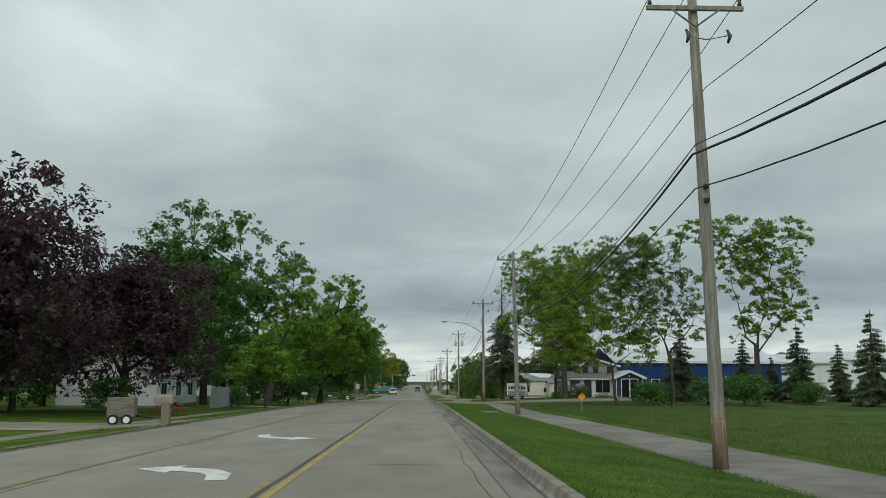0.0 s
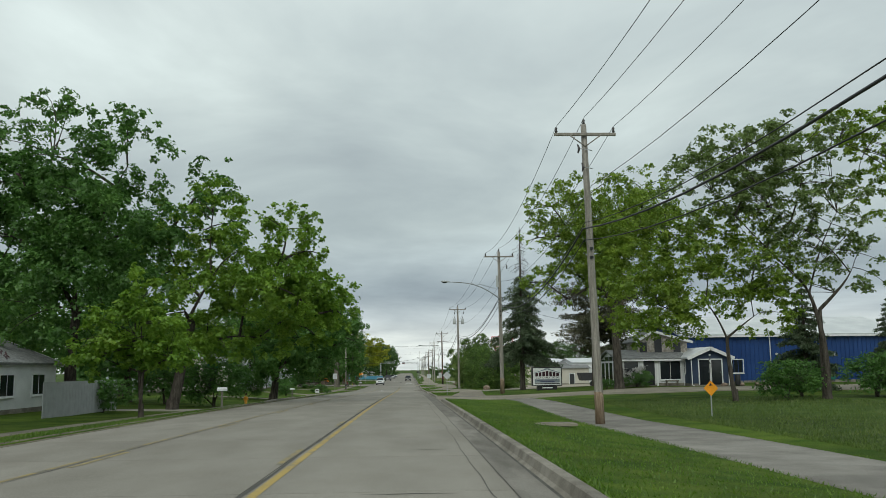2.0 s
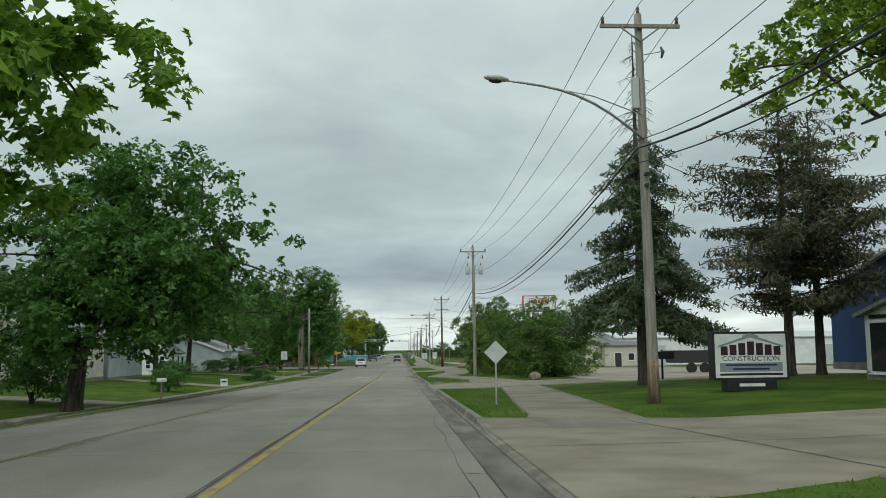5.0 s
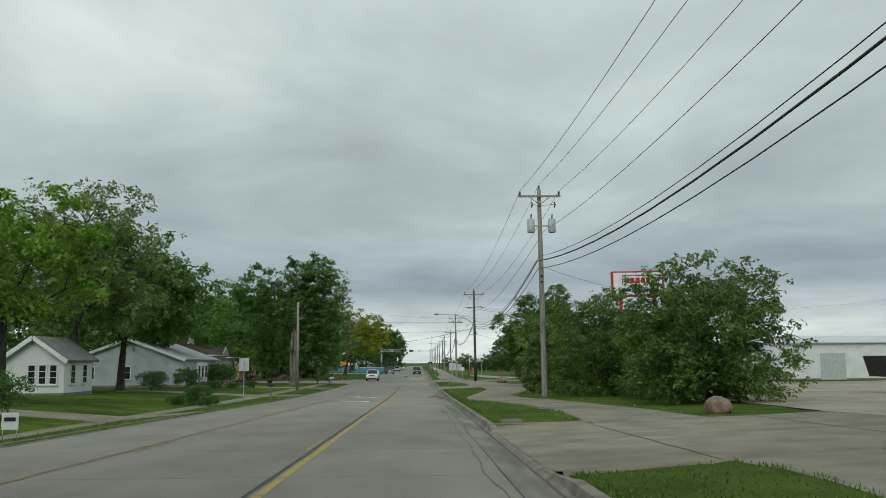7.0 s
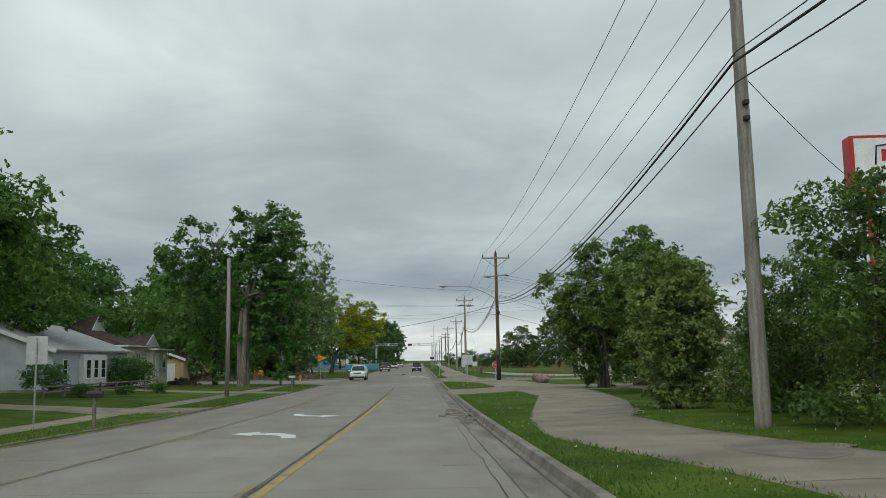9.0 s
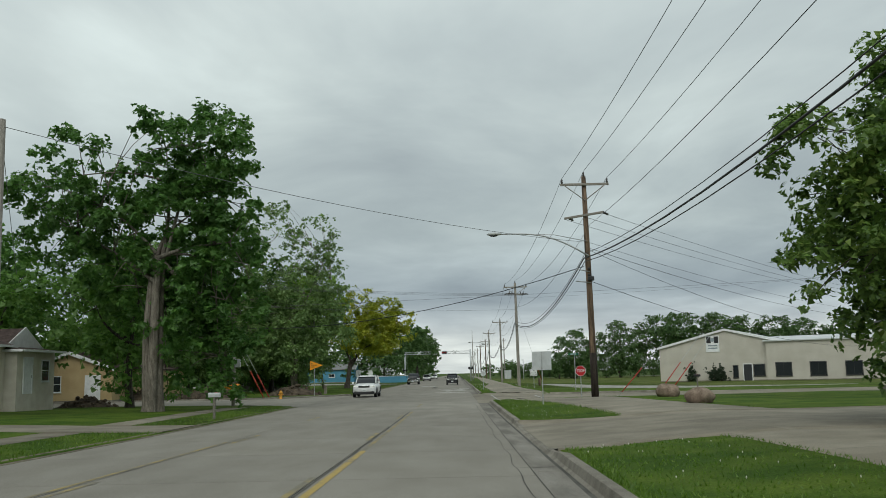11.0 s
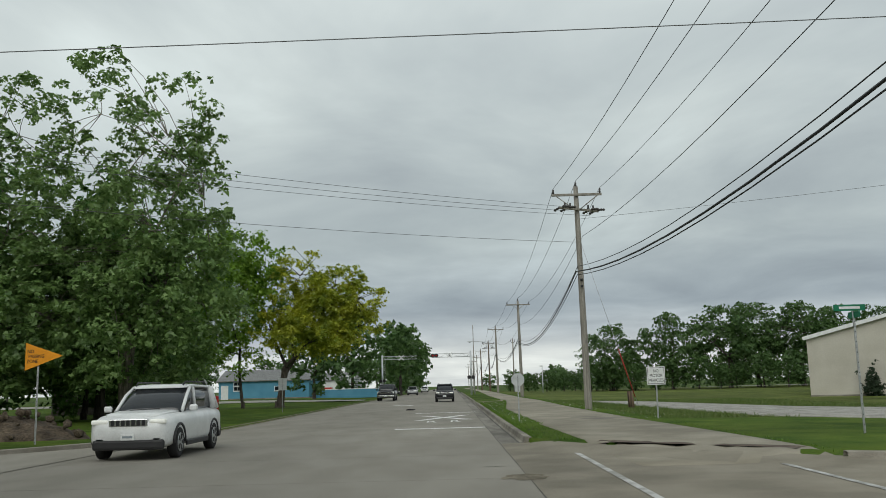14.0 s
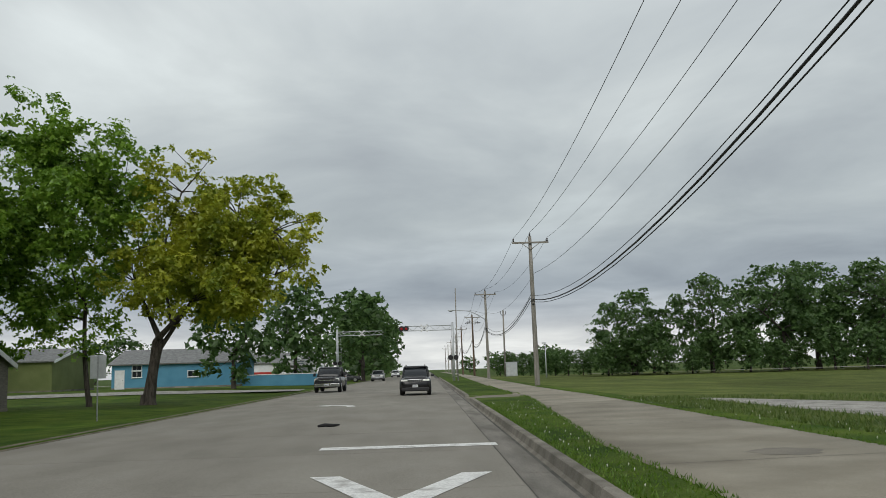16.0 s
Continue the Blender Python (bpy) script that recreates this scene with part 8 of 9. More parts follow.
def hydrant(x, y, label):
    ob = put("fire_hydrant", x, y, label, "hydrant")
    part("barrel", tube([(0, 0, 0), (0, 0, 0.06), (0, 0, 0.07), (0, 0, 0.5), (0, 0, 0.52), (0, 0, 0.58), (0, 0, 0.66), (0, 0, 0.7)], [0.15, 0.15, 0.11, 0.11, 0.15, 0.15, 0.09, 0.03], 14), M["hydrant"], ob)
    for s in (-1, 1):
        part("outlet", tube([(0.1 * s, 0, 0.42), (0.2 * s, 0, 0.42)], 0.055, 10), M["hydrant"], ob)
    part("nut", box(0.05, 0.05, 0.06, (0, 0, 0.73)), M["hydrant"], ob)


hydrant(-13.0, 103.0, "orange fire hydrant beside the kerb")
hydrant(-14.2, 252.2, "orange-yellow fire hydrant on the corner lawn")


def rock(name, x, y, r, label, seed, flat=0.7, mat="boulder"):
    rng = random.Random(seed)
    bm = bmesh.new()
    bmesh.ops.create_icosphere(bm, subdivisions=3, radius=r)
    off = Vector((rng.uniform(0, 9), rng.uniform(0, 9), 0))
    for v in bm.verts:
        v.co *= 1 + 0.22 * noise.noise(v.co / r * 1.1 + off) + 0.06 * noise.noise(v.co / r * 3.5 + off)
        v.co.z *= flat
    me = bpy.data.meshes.new(name)
    bm.to_mesh(me)
    bm.free()
    me.materials.append(M[mat])
    me.shade_smooth()
    ob = new(name, me)
    ob.matrix_basis = Matrix.Translation((x, y, ground_z(x, y) + r * flat * 0.6))
    return tagged(ob, label, "boulder")


rock("boulder", 9.2, 140.6, 0.42, "rounded brown boulder beside the driveway", 1, 0.8)
rock("boulder", 9.3, 214.5, 0.55, "brown boulder at the driveway edge", 2, 0.7)
rock("boulder", 10.2, 223.5, 0.6, "pale boulder on the lawn", 3, 0.65)
for k in range(3):
    rock("boulder", 25.5 + 1.4 * k, 104.0, 0.28, "tan garden boulder in front of the warehouse", 5 + k, 0.6)


def heap(x, y, rx, ry, h, seed, label):
    """A rough heap of dug soil with clods."""
    rng = random.Random(seed)
    verts, faces, n, m = [], [], 26, 14
    for j in range(m + 1):
        for k in range(n):
            a, s = 2 * math.pi * k / n, j / m
            r = 1 - s
            zz = h * (1 - r ** 1.7) * (0.85 + 0.35 * noise.noise((math.cos(a) * r * 2, math.sin(a) * r * 2, seed)))
            zz += 0.13 * noise.noise((math.cos(a) * r * 7, math.sin(a) * r * 7, seed + 3.0))
            verts.append((rx * r * math.cos(a) * (1 + 0.15 * noise.noise((a, seed, 1))), ry * r * math.sin(a), max(-0.1, zz - 0.08)))
    for j in range(m):
        for k in range(n):
            faces.append((j * n + k, j * n + (k + 1) % n, (j + 1) * n + (k + 1) % n, (j + 1) * n + k))
    ob = thing("soil_heap", x, y, ground_z(x, y), 0, label, "soil heap")
    part("mound", mesh_of("mound", verts, faces, M["soil"], False), None, ob)
    for q in range(60):
        a, r = rng.uniform(0, 2 * math.pi), rng.random() ** 0.6
        s = rng.uniform(0.06, 0.17)
        bm = bmesh.new()
        bmesh.ops.create_icosphere(bm, subdivisions=1, radius=s)
        for v in bm.verts:
            v.co *= rng.uniform(0.7, 1.2)
        part("clod", bm, M["soil"], ob, at=pose(rx * r * math.cos(a), ry * r * math.sin(a), max(0.03, h * (1 - r ** 1.7) * 0.95)))
    return ob


heap(-14.8, 262.0, 2.6, 1.6, 1.0, 1, "heap of dark dug soil and clods")
heap(-21.5, 258.0, 3.2, 1.8, 1.1, 2, "long heap of dark soil by the house")
heap(-26.5, 256.0, 2.2, 1.6, 1.0, 3, "heap of dark soil by the house")
heap(-25.0, 240.0, 2.2, 1.4, 0.8, 4, "heap of dark soil near the side street")
digger = thing("skid_loader", -22.2, 267.5, ground_z(-22.2, 267.5), 160, "orange tracked loader beside the soil heaps", "loader")
part("body", prism([(-1.2, 0.5), (1.0, 0.5), (1.2, 1.0), (0.9, 1.25), (0.2, 1.3), (-0.9, 1.75), (-1.25, 1.5)], 1.3), M["orange_paint"], digger, at=pose(0, -0.65, 0))
part("cab", box(1.0, 1.1, 1.0, (-0.1, 0, 1.75), 0.05), M["glass_dark"], digger)
part("cab_roof", box(1.15, 1.2, 0.1, (-0.1, 0, 2.28), 0.03), M["orange_paint"], digger)
for s in (-1, 1):
    part("track", prism([(-1.2, 0.15), (-1.0, 0.0), (1.0, 0.0), (1.25, 0.2), (1.1, 0.55), (-1.1, 0.55)], 0.35), M["tyre"], digger, at=pose(0, s * 0.82 - 0.17, 0))
    part("lift_arm", tube([(-1.0, s * 0.75, 1.6), (0.6, s * 0.75, 1.25), (1.6, s * 0.7, 0.5)], 0.1, 6), M["orange_paint"], digger)
part("bucket", prism([(1.5, 0.05), (2.2, 0.0), (1.7, 0.25), (1.6, 0.75), (1.45, 0.7)], 1.9), M["dark_metal"], digger, at=pose(0, -0.95, 0))
digger.matrix_basis = digger.matrix_basis @ Matrix.Diagonal((0.72, 0.72, 0.66, 1))
shop_sign = put("shop_sign", -15.2, 372.0, "two white boards on posts beside the shop", "sign")
for dx in (-0.9, 0.9):
    part("post", box(0.1, 0.1, 2.9, (dx, 0, 1.45), 0.01), M["wood_and_shade_grey"], shop_sign)
for zz, ww in ((2.65, 1.9), (1.75, 2.3)):
    board = part("board", box(ww, 0.08, 0.62, (0, -0.1, zz), 0.02), M["sign_white"], shop_sign, "white sign board")
    for k in range(2):
        part("word_bar", box(ww * 0.7, 0.01, 0.1, (0, -0.145, zz + 0.13 - 0.24 * k)), M["sign_grey"], board)
for k, (bx, by, tx, ty, tz) in enumerate(((-15.6, 252.6, -18.5, 253.0, 4.3), (-15.1, 252.4, -17.7, 252.8, 3.6))):
    guy = thing("guy_wire", bx, by, ground_z(bx, by) - 0.05, 0, "slanting guy wire with a red sleeve", "guy wire")
    d = Vector((tx - bx, ty - by, tz + 1.2))
    part("wire", tube([(0, 0, 0), d], 0.012, 5), M["steel"], guy)
    part("sleeve", tube([d * 0.02, d * 0.42], 0.035, 8), M["red_paint"], guy)
for bx, by, rise in ((9.8, 235.2, 1.0), (12.2, 235.3, 1.15), (12.9, 235.4, 1.15)):
    guy = thing("guy_wire", bx, by, ground_z(bx, by) - 0.05, 0, "slanting guy wire with a red sleeve by the side street", "guy wire")
    d = Vector((1.6, 0.1, 1.75 * rise)) * 1.9
    part("wire", tube([(0, 0, 0), d], 0.012, 5), M["steel"], guy)
    part("sleeve", tube([d * 0.1, d * 0.54], 0.03, 8), M["red_paint"], guy)
for x, y in ((-13.0, 268.0), (-13.3, 271.0)):
    ob = put("post", x, y, "short pale timber bollard on the lawn", "post")
    part("post", box(0.14, 0.14, 0.9, (0, 0, 0.45), 0.015), M["bark_pale"], ob)
trailer = thing("trailer", -12.9, 39.5, ground_z(-12.9, 39.5), 8, "small grey box trailer with white wheels", "trailer")
part("body", box(1.15, 0.8, 0.85, (0, 0, 0.75), 0.05), M["wood_and_shade_grey"], trailer)
for dx in (-0.28, 0.28):
    wheel = part("wheel", tube([(dx, -0.52, 0.23), (dx, -0.4, 0.23)], 0.23, 16), M["tyre"], trailer)
    part("hub", tube([(dx, -0.55, 0.23), (dx, -0.5, 0.23)], 0.14, 12), M["sign_white"], wheel)
part("drawbar", tube([(0.55, 0, 0.4), (1.3, 0, 0.3)], 0.04, 6), M["dark_metal"], trailer)
table = thing("picnic_table", -14.6, 53.0, ground_z(-14.6, 53), 80, "low red timber picnic table on the lawn", "table")
for k in range(4):
    part("top_board", box(1.8, 0.17, 0.04, (0, -0.28 + 0.185 * k, 0.74), 0.006), M["red_paint"], table)
for s in (-1, 1):
    part("bench", box(1.8, 0.26, 0.04, (0, s * 0.7, 0.44), 0.006), M["red_paint"], table)
    part("leg", tube([(s * 0.7, -0.75, 0), (s * 0.7, 0.1, 0.72)], 0.05, 6), M["red_paint"], table)
    part("leg", tube([(s * 0.7, 0.75, 0), (s * 0.7, -0.1, 0.72)], 0.05, 6), M["red_paint"], table)
rail_fence = thing("rail_fence", -20.2, 194.5, ground_z(-20.2, 194.5), 86, "low weathered split-rail fence round a flower bed", "fence")
for k in range(8):
    part("post", box(0.12, 0.12, 0.75, (2.4 * k, 0, 0.35), 0.01), M["wood_and_shade_grey"], rail_fence)
    if k < 7:
        for zz in (0.3, 0.6):
            part("rail", tube([(2.4 * k, 0, zz), (2.4 * (k + 1), 0, zz + 0.02)], 0.05, 6), M["wood_and_shade_grey"], rail_fence)
for k, (x, y, s, tall) in enumerate(((-13.4, 168.0, 0.20, 1.0), (-12.4, 166.0, 0.13, 0.8), (-14.6, 167.0, 0.13, 0.7), (-22.0, 187.0, 0.26, 1.0), (-22.4, 200.0, 0.30, 1.0), (-23.0, 218.0, 0.40, 1.0), (-24.0, 220.5, 0.34, 1.1), (-18.6, 203.0, 0.14, 0.7), (-19.5, 198.0, 0.16, 0.8), (-17.8, 207.0, 0.15, 0.8), (-16.2, 121.0, 0.42, 1.0), (-18.5, 100.0, 0.55, 1.0), (-14.8, 139.0, 0.26, 0.9), (-16.5, 148.0, 0.3, 1.0), (-19.5, 57.0, 0.35, 1.0), (-17.0, 82.0, 0.3, 1.0), (18.8, 104.6, 0.2, 1.1), (-24.0, 302.0, 0.5, 0.9), (-20.5, 292.0, 0.45, 0.9))):
    again(small_bush, x, y, 53 * k, s * 1.9, tall, "leafy garden bush on the lawn")
rhodo = make_tree("flowering_bush", 18.6, 105.2, 1.9, 1.3, 77, "flowers", crown_from=0.1, trunk=0.04, count=1600, size=0.1, clumps=30, clump=0.25, label="white flowering bush at the office wall", shape="bush", trunks=3, fork=0.3, limbs=3, category="bush")
skip = thing("dump_trailer", 27.0, 160.0, ground_z(27, 160), 0, "dark dump trailer parked in the yard", "trailer")
part("tub", prism([(-2.6, 0.9), (2.6, 0.9), (2.9, 2.0), (-2.9, 2.0)], 2.2), M["dark_metal"], skip, at=pose(0, -1.1, 0))
for dx in (-1.0, 0.2):
    part("wheel", tube([(dx, -1.25, 0.45), (dx, -0.95, 0.45)], 0.45, 14), M["tyre"], skip)
part("drawbar", tube([(2.6, 0, 0.8), (4.0, 0, 0.5), (4.0, 0, 0.0)], 0.08, 6), M["dark_metal"], skip)
log = thing("log", 14.4, 203.0, ground_z(14.4, 203), 10, "old brown log lying under the tree", "log")
part("log", tube([(-0.8, 0, 0.22), (0, 0.03, 0.24), (0.8, 0, 0.22)], [0.24, 0.25, 0.22], 12), M["pole_foot"], log)
tread = thing("tyre_scrap", -2.75, 291.0, road_z(291) + 0.005, 20, "dark strip of tyre tread on the road", "debris")
part("scrap", tube([(-0.3, 0, 0.03), (-0.1, 0.05, 0.05), (0.1, -0.03, 0.03), (0.32, 0.02, 0.04)], [0.03, 0.05, 0.05, 0.02], 7), M["tyre"], tread)


# ---- vehicles ----
def loft(stations, n=16, power=4.0):
    """A closed skin through rounded cross-sections: rows of (y, half width, bottom, top)."""
    bm = bmesh.new()
    rings = []
    for y, hw, zb, zt in stations:
        ring = []
        for k in range(n):
            a = 2 * math.pi * (k + 0.5) / n
            c, s = math.cos(a), math.sin(a)
            ring.append(bm.verts.new((hw * math.copysign(abs(c) ** (2 / power), c), y, 0.5 * (zb + zt) + 0.5 * (zt - zb) * math.copysign(abs(s) ** (2 / power), s))))
        rings.append(ring)
    for r0, r1 in zip(rings[:-1], rings[1:]):
        for k in range(n):
            bm.faces.new((r0[k], r0[(k + 1) % n], r1[(k + 1) % n], r1[k]))
    bm.faces.new(rings[0][::-1])
    bm.faces.new(rings[-1])
    bmesh.ops.recalc_face_normals(bm, faces=bm.faces)
    return bm


def wheel_on(ob, x, y, r, w):
    s = 1 if x > 0 else -1
    tyre = part("wheel", tube([(x - s * w, y, r), (x - s * w * 0.9, y, r), (x - s * w * 0.1, y, r), (x, y, r)], [r * 0.9, r, r, r * 0.88], 20), M["tyre"], ob)
    part("rim", tube([(x - s * 0.02, y, r), (x + s * 0.012, y, r)], [r * 0.66, r * 0.6], 16), M["rim"], tyre)
    for k in range(5):
        a = 2 * math.pi * k / 5
        part("spoke_gap", prism([(0.2 * r * math.cos(a - 0.25), 0.2 * r * math.sin(a - 0.25)), (0.55 * r * math.cos(a - 0.3), 0.55 * r * math.sin(a - 0.3)), (0.55 * r * math.cos(a + 0.3), 0.55 * r * math.sin(a + 0.3)), (0.2 * r * math.cos(a + 0.25), 0.2 * r * math.sin(a + 0.25))], 0.01, "x"), M["dark_metal"], tyre, at=pose(x + s * 0.012, y, r))


def suv(x, y, turn, paint, label, length=4.7, width=1.86, high=1.74, front_face="grille", clear=0.24, roof_rails=True):
    """A sport utility car; its nose points to -y in its own frame."""
    ob = thing("car", x, y, road_z(y) + 0.012, turn, label, "car")
    h, l, w = high, length / 2, width / 2
    waist = 0.62 * h
    part("body", loft([(-l, w * 0.80, clear + 0.12, waist * 0.80), (-l + 0.12, w * 0.93, clear + 0.04, waist * 0.90), (-l + 0.5, w * 0.985, clear, waist * 0.97), (-l + 1.35, w, clear, waist * 1.0), (0, w, clear, waist * 1.02), (l - 0.7, w, clear, waist * 1.03), (l - 0.15, w * 0.97, clear + 0.05, waist * 1.02), (l, w * 0.90, clear + 0.14, waist * 0.97)], 20, 5.0), M[paint], ob, smooth=True)
    part("cabin_glass", loft([(-l + 1.38, w * 0.82, waist * 0.9, waist * 1.02), (-l + 1.85, w * 0.82, waist * 0.9, 0.5 * (waist + h)), (-l + 2.3, w * 0.785, waist * 0.9, h * 0.955), (l - 0.75, w * 0.77, waist * 0.9, h * 0.955), (l - 0.32, w * 0.79, waist * 0.9, h * 0.85), (l - 0.07, w * 0.84, waist * 0.9, waist * 1.05)], 18, 5.0), M["glass_dark"], ob, "dark tinted windows", smooth=True)
    part("roof", loft([(-l + 2.15, w * 0.66, h * 0.935, h * 0.95), (-l + 2.4, w * 0.775, h * 0.93, h * 0.99), (0.2, w * 0.775, h * 0.935, h), (l - 0.65, w * 0.75, h * 0.925, h * 0.98), (l - 0.25, w * 0.70, h * 0.91, h * 0.945)], 16, 4.0), M[paint], ob, smooth=True)
    part("bonnet", loft([(-l + 0.16, w * 0.62, waist * 0.86, waist * 0.915), (-l + 0.5, w * 0.74, waist * 0.9, waist * 0.995), (-l + 1.1, w * 0.78, waist * 0.92, waist * 1.03), (-l + 1.45, w * 0.78, waist * 0.92, waist * 1.035)], 14, 4.0), M[paint], ob, smooth=True)
    for s in (-1, 1):
        part("pillar", tube([(s * w * 0.85, -l + 1.42, waist), (s * w * 0.80, -l + 1.95, 0.52 * (waist + h)), (s * w * 0.745, -l + 2.38, h * 0.955)], 0.045, 6), M[paint], ob)
        part("pillar", tube([(s * w * 0.84, 0.15, waist), (s * w * 0.765, 0.15, h * 0.95)], 0.045, 6), M[paint], ob)
        part("pillar", tube([(s * w * 0.85, l - 0.5, waist), (s * w * 0.74, l - 0.6, h * 0.95)], 0.10, 6), M[paint], ob)
        part("pillar", tube([(s * w * 0.84, l - 0.12, waist), (s * w * 0.72, l - 0.40, h * 0.93)], 0.07, 6), M[paint], ob)
        mirror = part("mirror", box(0.2, 0.12, 0.15, (s * (w + 0.10), -l + 1.55, waist * 1.06), 0.04), M[paint], ob)
        part("arch_trim", tube([(s * (w - 0.01), -l + 0.82 + 0.44 * math.cos(a), 0.36 + 0.44 * math.sin(a)) for a in [math.pi * k / 10 for k in range(11)]], 0.035, 6), M["black_plastic"], ob)
        part("arch_trim", tube([(s * (w - 0.01), l - 0.92 + 0.44 * math.cos(a), 0.36 + 0.44 * math.sin(a)) for a in [math.pi * k / 10 for k in range(11)]], 0.035, 6), M["black_plastic"], ob)
        part("sill", box(0.06, length - 2.9, 0.12, (s * (w - 0.02), -0.05, clear + 0.07), 0.02), M["black_plastic"], ob)
        for yy in (-l + 0.82, l - 0.92):
            wheel_on(ob, s * (w + 0.005), yy, 0.36, 0.23)
        part("headlight", box(0.40, 0.14, 0.11, (s * w * 0.70, -l + 0.06, waist * 0.81), 0.04), M["head_light"], ob)
        tail = part("tail_light", box(0.11, 0.14, 0.52, (s * w * 0.83, l - 0.08, waist * 1.06), 0.03), M["tail_light"], ob, "upright red tail light")
        part("fog_lamp", box(0.2, 0.06, 0.08, (s * w * 0.68, -l + 0.03, clear + 0.24), 0.02), M["black_plastic"], ob)
        if roof_rails:
            part("roof_rail", tube([(s * w * 0.62, -l + 2.2, h * 0.98), (s * w * 0.64, -l + 2.35, h + 0.05), (s * w * 0.64, l - 0.75, h + 0.05), (s * w * 0.62, l - 0.6, h * 0.98)], 0.02, 6), M["black_plastic"], ob)
    part("front_bumper", box(width * 0.86, 0.16, 0.24, (0, -l + 0.05, clear + 0.12), 0.06), M["black_plastic"], ob)
    part("rear_bumper", box(width * 0.95, 0.2, 0.36, (0, l - 0.04, clear + 0.22), 0.07), M["black_plastic"], ob)
    grille = part("grille", box(width * 0.47, 0.08, 0.17, (0, -l + 0.02, waist * 0.79), 0.02), M["chrome"], ob)
    for k in range(7):
        part("grille_slot", box(0.082, 0.02, 0.135, (-0.36 + 0.12 * k, -l - 0.025, waist * 0.79), 0.01), M["sign_black"], grille)
    plate = part("number_plate", box(0.32, 0.02, 0.16, (0, l + 0.035, waist * 0.80), 0.005), M["sign_white"], ob)
    part("plate_bar", box(0.24, 0.006, 0.05, (0, l + 0.047, waist * 0.80)), M["sign_grey"], plate)
    part("tailgate_strip", box(0.6, 0.03, 0.06, (0, l + 0.02, waist * 0.93), 0.01), M["chrome"], ob)
    front_plate = part("number_plate", box(0.32, 0.02, 0.15, (0, -l - 0.03, clear + 0.30), 0.005), M["sign_white"], ob)
    part("plate_bar", box(0.24, 0.006, 0.05, (0, -l - 0.043, clear + 0.30)), M["sign_grey"], front_plate)
    part("spoiler", box(width * 0.66, 0.2, 0.04, (0, l - 0.28, h * 0.965), 0.015), M[paint], ob)
    part("wiper", tube([(-0.4, -l + 1.22, waist * 1.03), (0.3, -l + 1.30, waist * 1.06)], 0.012, 5), M["black_plastic"], ob)
    return ob


def pickup(x, y, turn, paint, label):
    """A crew-cab pickup; its nose points to -y in its own frame."""
    ob = thing("pickup_truck", x, y, road_z(y) + 0.012, turn, label, "pickup truck")
    l, w, h, waist, clear = 2.9, 1.0, 1.9, 1.18, 0.34
    part("body", loft([(-l, w * 0.88, clear + 0.1, 1.02), (-l + 0.15, w * 0.97, clear, 1.12), (-l + 1.3, w, clear, waist), (0.9, w, clear, waist), (l - 0.05, w, clear + 0.05, waist), (l, w * 0.95, clear + 0.1, waist - 0.04)], 20, 6.0), M[paint], ob, smooth=True)
    part("cabin_glass", loft([(-l + 1.35, w * 0.82, 1.1, 1.22), (-l + 1.95, w * 0.84, 1.1, h * 0.93), (-l + 2.3, w * 0.82, 1.1, h * 0.97), (0.85, w * 0.82, 1.1, h * 0.96), (1.05, w * 0.84, 1.1, 1.25)], 16, 5.0), M["glass_dark"], ob, "dark tinted windows", smooth=True)
    part("roof", loft([(-l + 2.0, w * 0.68, h * 0.945, h * 0.955), (-l + 2.3, w * 0.8, h * 0.94, h), (0.5, w * 0.8, h * 0.94, h), (0.95, w * 0.74, h * 0.93, h * 0.96)], 14, 4.0), M[paint], ob, smooth=True)
    for s in (-1, 1):
        for y0, y1, r in ((-l + 1.4, -l + 2.1, 0.05), (-0.35, -0.35, 0.05), (0.98, 0.85, 0.09)):
            part("pillar", tube([(s * w * 0.86, y0, waist), (s * w * 0.77, y1, h * 0.95)], r, 6), M[paint], ob)
        part("mirror", box(0.2, 0.12, 0.24, (s * (w + 0.12), -l + 1.75, 1.32), 0.04), M["black_plastic"], ob)
        for yy in (-l + 0.95, l - 1.15):
            wheel_on(ob, s * (w + 0.01), yy, 0.41, 0.27)
            part("arch_trim", tube([(s * (w - 0.01), yy + 0.5 * math.cos(a), 0.41 + 0.5 * math.sin(a)) for a in [math.pi * k / 10 for k in range(11)]], 0.035, 6), M[paint], ob)
        part("headlight", box(0.36, 0.12, 0.24, (s * w * 0.74, -l + 0.07, 0.92), 0.04), M["head_light"], ob)
        part("tail_light", box(0.14, 0.1, 0.4, (s * w * 0.86, l - 0.02, 0.95), 0.03), M["tail_light"], ob)
        part("bed_wall", box(0.08, 1.75, 0.12, (s * w * 0.92, l - 0.95, waist + 0.03), 0.02), M[paint], ob)
    grille = part("grille", box(1.05, 0.1, 0.32, (0, -l + 0.02, 0.90), 0.03), M["black_plastic"], ob)
    part("grille_bar", box(1.1, 0.05, 0.07, (0, -l - 0.03, 0.90), 0.015), M["chrome"], grille)
    part("front_bumper", box(1.9, 0.2, 0.26, (0, -l + 0.02, 0.55), 0.06), M["chrome"], ob, "chrome front bumper")
    plate = part("number_plate", box(0.32, 0.02, 0.15, (0, -l - 0.09, 0.55), 0.005), M["sign_white"], ob)
    part("plate_bar", box(0.24, 0.006, 0.05, (0, -l - 0.102, 0.55)), M["sign_grey"], plate)
    part("rear_bumper", box(1.9, 0.2, 0.2, (0, l + 0.02, 0.6), 0.05), M["chrome"], ob)
    return ob


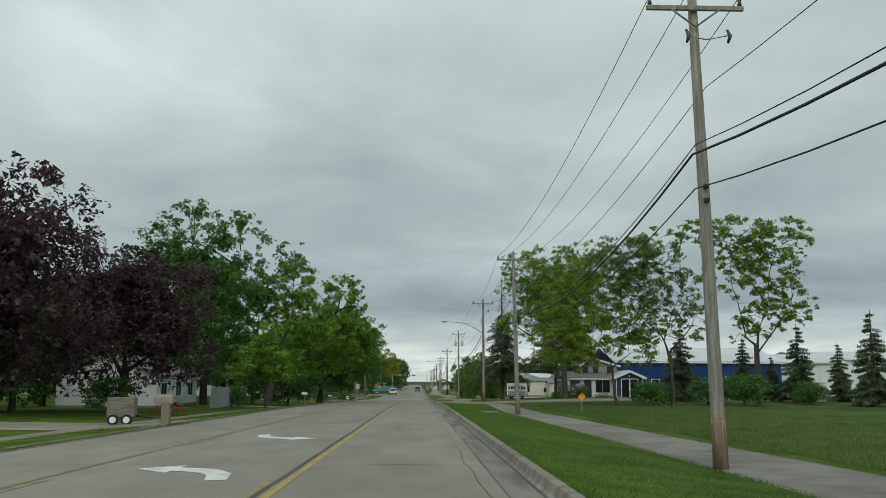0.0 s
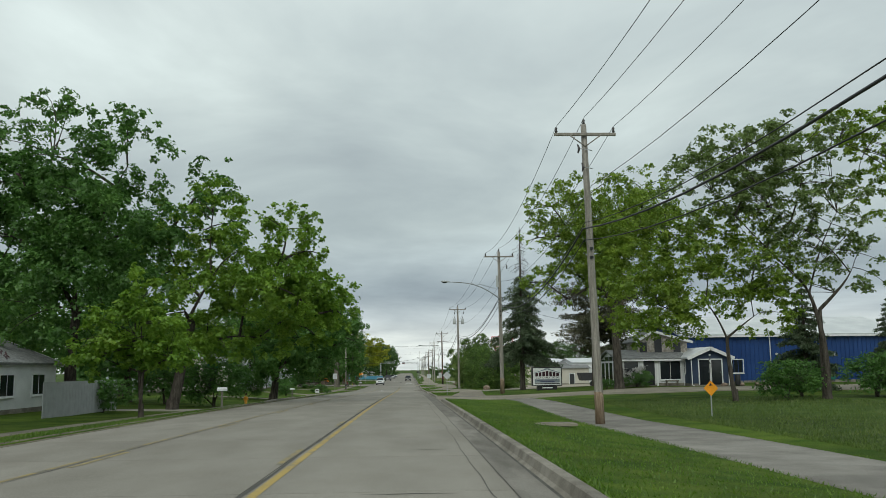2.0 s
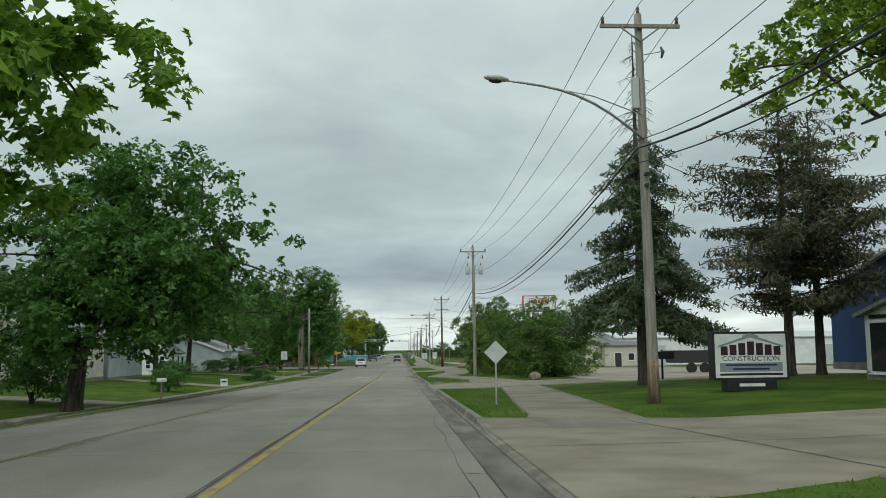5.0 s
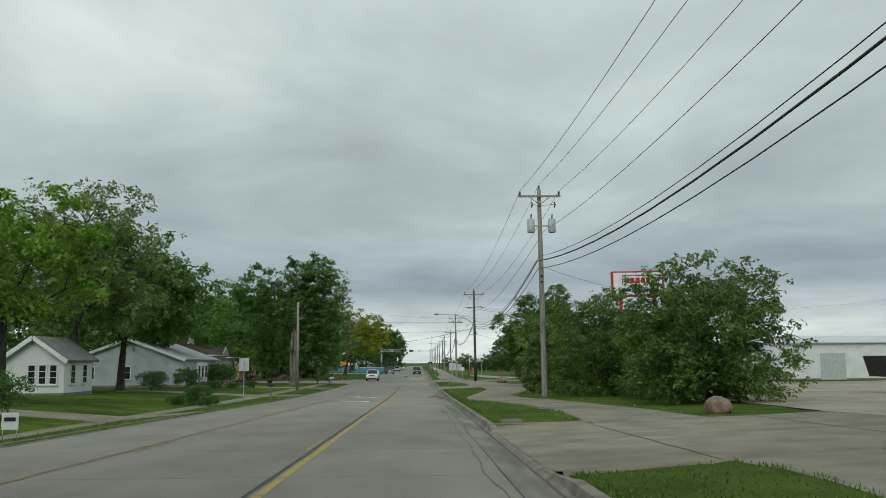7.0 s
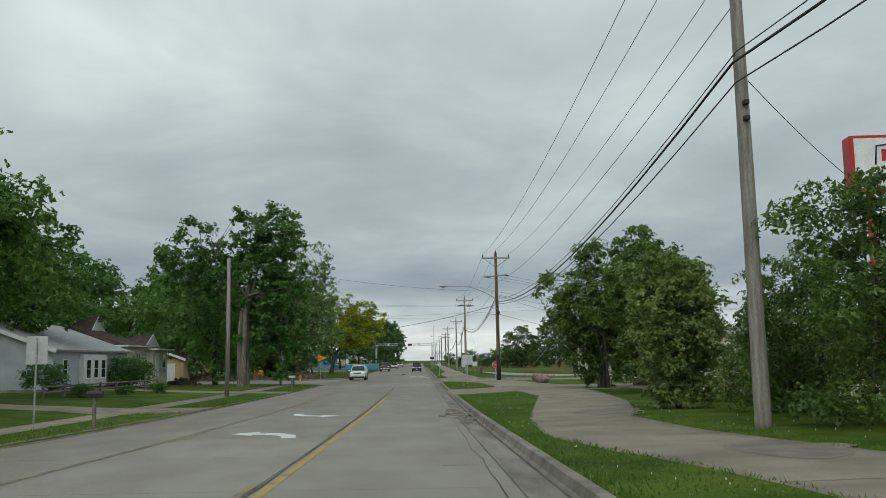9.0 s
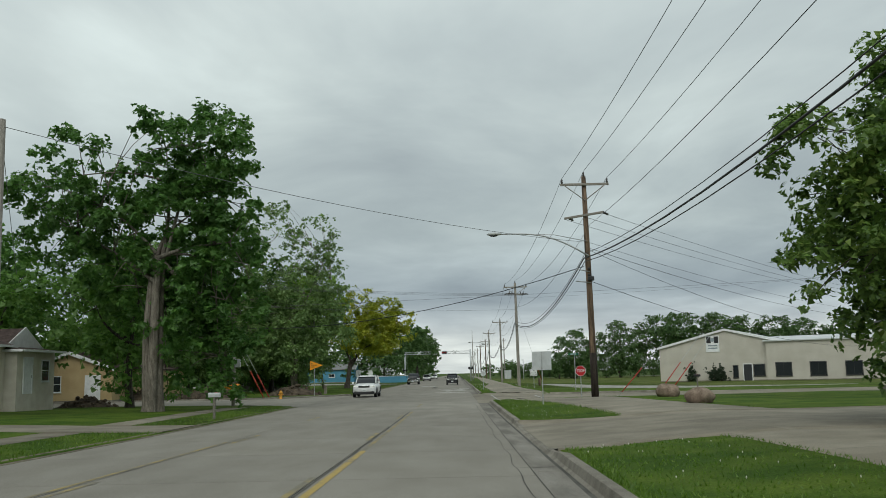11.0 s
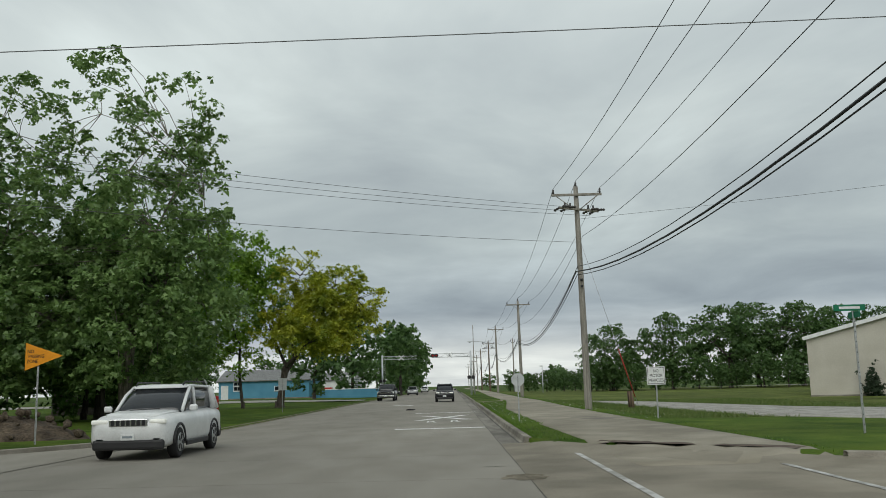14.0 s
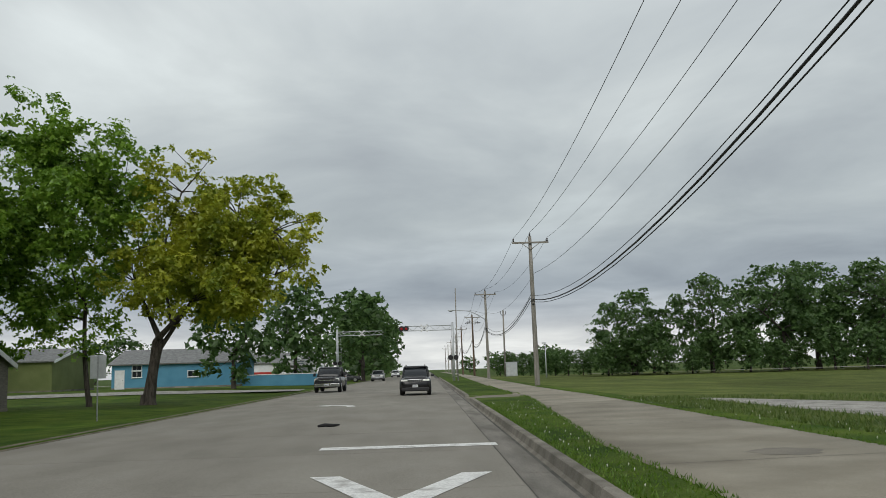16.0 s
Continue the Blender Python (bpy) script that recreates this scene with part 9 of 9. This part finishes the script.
suv(-0.72, 320.6, 0, "paint_black", "black sport utility car seen from behind", 4.55, 1.82, 1.72)
suv(-7.5, 254.8, 0, "paint_white", "white sport utility car with a slotted grille", 4.8, 1.94, 1.76)
pickup(-7.5, 335.8, 0, "paint_charcoal", "charcoal pickup truck with headlights on")
suv(-7.4, 400.0, 0, "paint_silver", "silver car far beyond the crossing", 4.6, 1.85, 1.6)
suv(-7.3, 470.0, 0, "paint_white", "pale car far down the road", 4.6, 1.85, 1.6)
suv(-11.9, 396.0, 90, "paint_charcoal", "dark parked car beside the shop", 4.6, 1.85, 1.5)


# ---- grass ----
def blades(name, spots, low, high, mat, seed, wide=0.018, label=""):
    """Loose grass blades: thin bent triangles."""
    rng = np.random.default_rng(seed)
    pos = np.array(spots, float)
    n = len(pos)
    a = rng.uniform(0, 2 * math.pi, n)
    h = rng.uniform(low, high, n)
    side = np.stack([np.cos(a), np.sin(a), np.zeros(n)], 1) * (wide * (0.6 + 0.8 * rng.random(n)))[:, None]
    tilt = rng.normal(0, 0.45, (n, 2)) * h[:, None]
    tip = pos + np.stack([tilt[:, 0], tilt[:, 1], h], 1)
    verts = np.stack([pos - side, pos + side, tip], 1)
    me = bpy.data.meshes.new(name)
    me.vertices.add(n * 3)
    me.vertices.foreach_set("co", verts.reshape(-1))
    me.loops.add(n * 3)
    me.loops.foreach_set("vertex_index", np.arange(n * 3, dtype=np.int32))
    me.polygons.add(n)
    me.polygons.foreach_set("loop_start", np.arange(0, n * 3, 3, dtype=np.int32))
    me.materials.append(M[mat])
    me.update(calc_edges=True)
    return tagged(new(name, me), label, "grass", kind="stuff")


def bare(x, y):
    """True on the paths, driveways and the side street."""
    for table in (PATH_1, PATH_2, PATH_3, YARD):
        if table[0][0] <= y <= table[-1][0]:
            a = lerp_table(y, table, 1)
            b = lerp_table(y, table, 2)
            if a - 0.04 < x < b + 0.04:
                return True
    near, far = mouth(x)
    if near - 0.2 < y < far + 0.35:
        return True
    for rows, mat, label in DRIVES:
        if rows[0][0] <= x <= rows[-1][0] and lerp_table(x, rows, 1) - 0.05 < y < lerp_table(x, rows, 2) + 0.05:
            return True
    return False


def scatter(count, x0, x1, y0, y1, seed, bias=1.0):
    rng = random.Random(seed)
    out = []
    while len(out) < count:
        x, y = x0 + (x1 - x0) * rng.random() ** bias, rng.uniform(y0, y1)
        if not bare(x, y):
            out.append((x, y, ground_z(x, y) - 0.005))
    return out


blades("verge_grass", scatter(52000, 2.09, 7.2, 8, 300, 1, 1.5), 0.025, 0.065, "grass_blades", 1, 0.014, "mown green grass blades of the verge")
blades("kerb_grass", scatter(9000, 2.07, 2.3, 5, 300, 2), 0.03, 0.10, "grass_blades", 2, 0.012, "ragged grass along the kerb")
blades("meadow_grass", scatter(40000, 10.9, 24, 18, 84, 3, 1.6), 0.05, 0.15, "meadow_blades", 3, 0.016, "tall rough meadow grass beyond the path")
blades("meadow_grass", scatter(16000, 7.4, 22, 262, 300, 4, 1.4), 0.05, 0.16, "meadow_blades", 4, 0.018, "rough grass beside the gravel yard")
blades("far_verge_grass", scatter(16000, -12.0, -9.6, 30, 235, 5), 0.04, 0.10, "grass_blades", 5, 0.016, "mown grass along the far kerb")
edge_rng = random.Random(21)
edge_spots = []
for table, y0, y1 in ((PATH_1, 12, 100), (PATH_2, 102, 231), (PATH_3, 262, 330)):
    for k in range(5200):
        y = edge_rng.uniform(y0, y1)
        side = edge_rng.choice((1, 2))
        x = float(lerp_table(y, table, side))
        x += (-1 if side == 1 else 1) * (0.10 * edge_rng.random() - 0.05 + 0.05 * noise.noise((y * 1.3, side, 0.0)))
        if not any(rows[0][0] <= x <= rows[-1][0] and lerp_table(x, rows, 1) - 0.1 < y < lerp_table(x, rows, 2) + 0.1 for rows, mat, label in DRIVES):
            edge_spots.append((x, y, ground_z(x, y)))
blades("path_edge_grass", edge_spots, 0.03, 0.09, "grass_blades", 8, 0.014, "ragged grass growing over the path edges")
spots = [p for y0, y1 in ((139, 236), (262, 300)) for p in scatter(170, 2.3, 8.5, y0, y1, 6 + int(y0), 1.3)]
verts, faces = [], []
for x, y, z in spots:
    s = 0.010
    k = len(verts)
    verts += [(x - s, y, z + 0.055), (x + s, y, z + 0.055), (x, y - s, z + 0.055), (x, y + s, z + 0.055), (x, y, z + 0.075), (x, y, z + 0.03)]
    faces += [(k, k + 2, k + 4), (k + 2, k + 1, k + 4), (k + 1, k + 3, k + 4), (k + 3, k, k + 4), (k, k + 5, k + 2), (k + 2, k + 5, k + 1)]
tagged(new("clover_flowers", mesh_of("clover_flowers", verts, faces, M["clover"])), "small white clover heads in the grass", "flowers", kind="stuff")
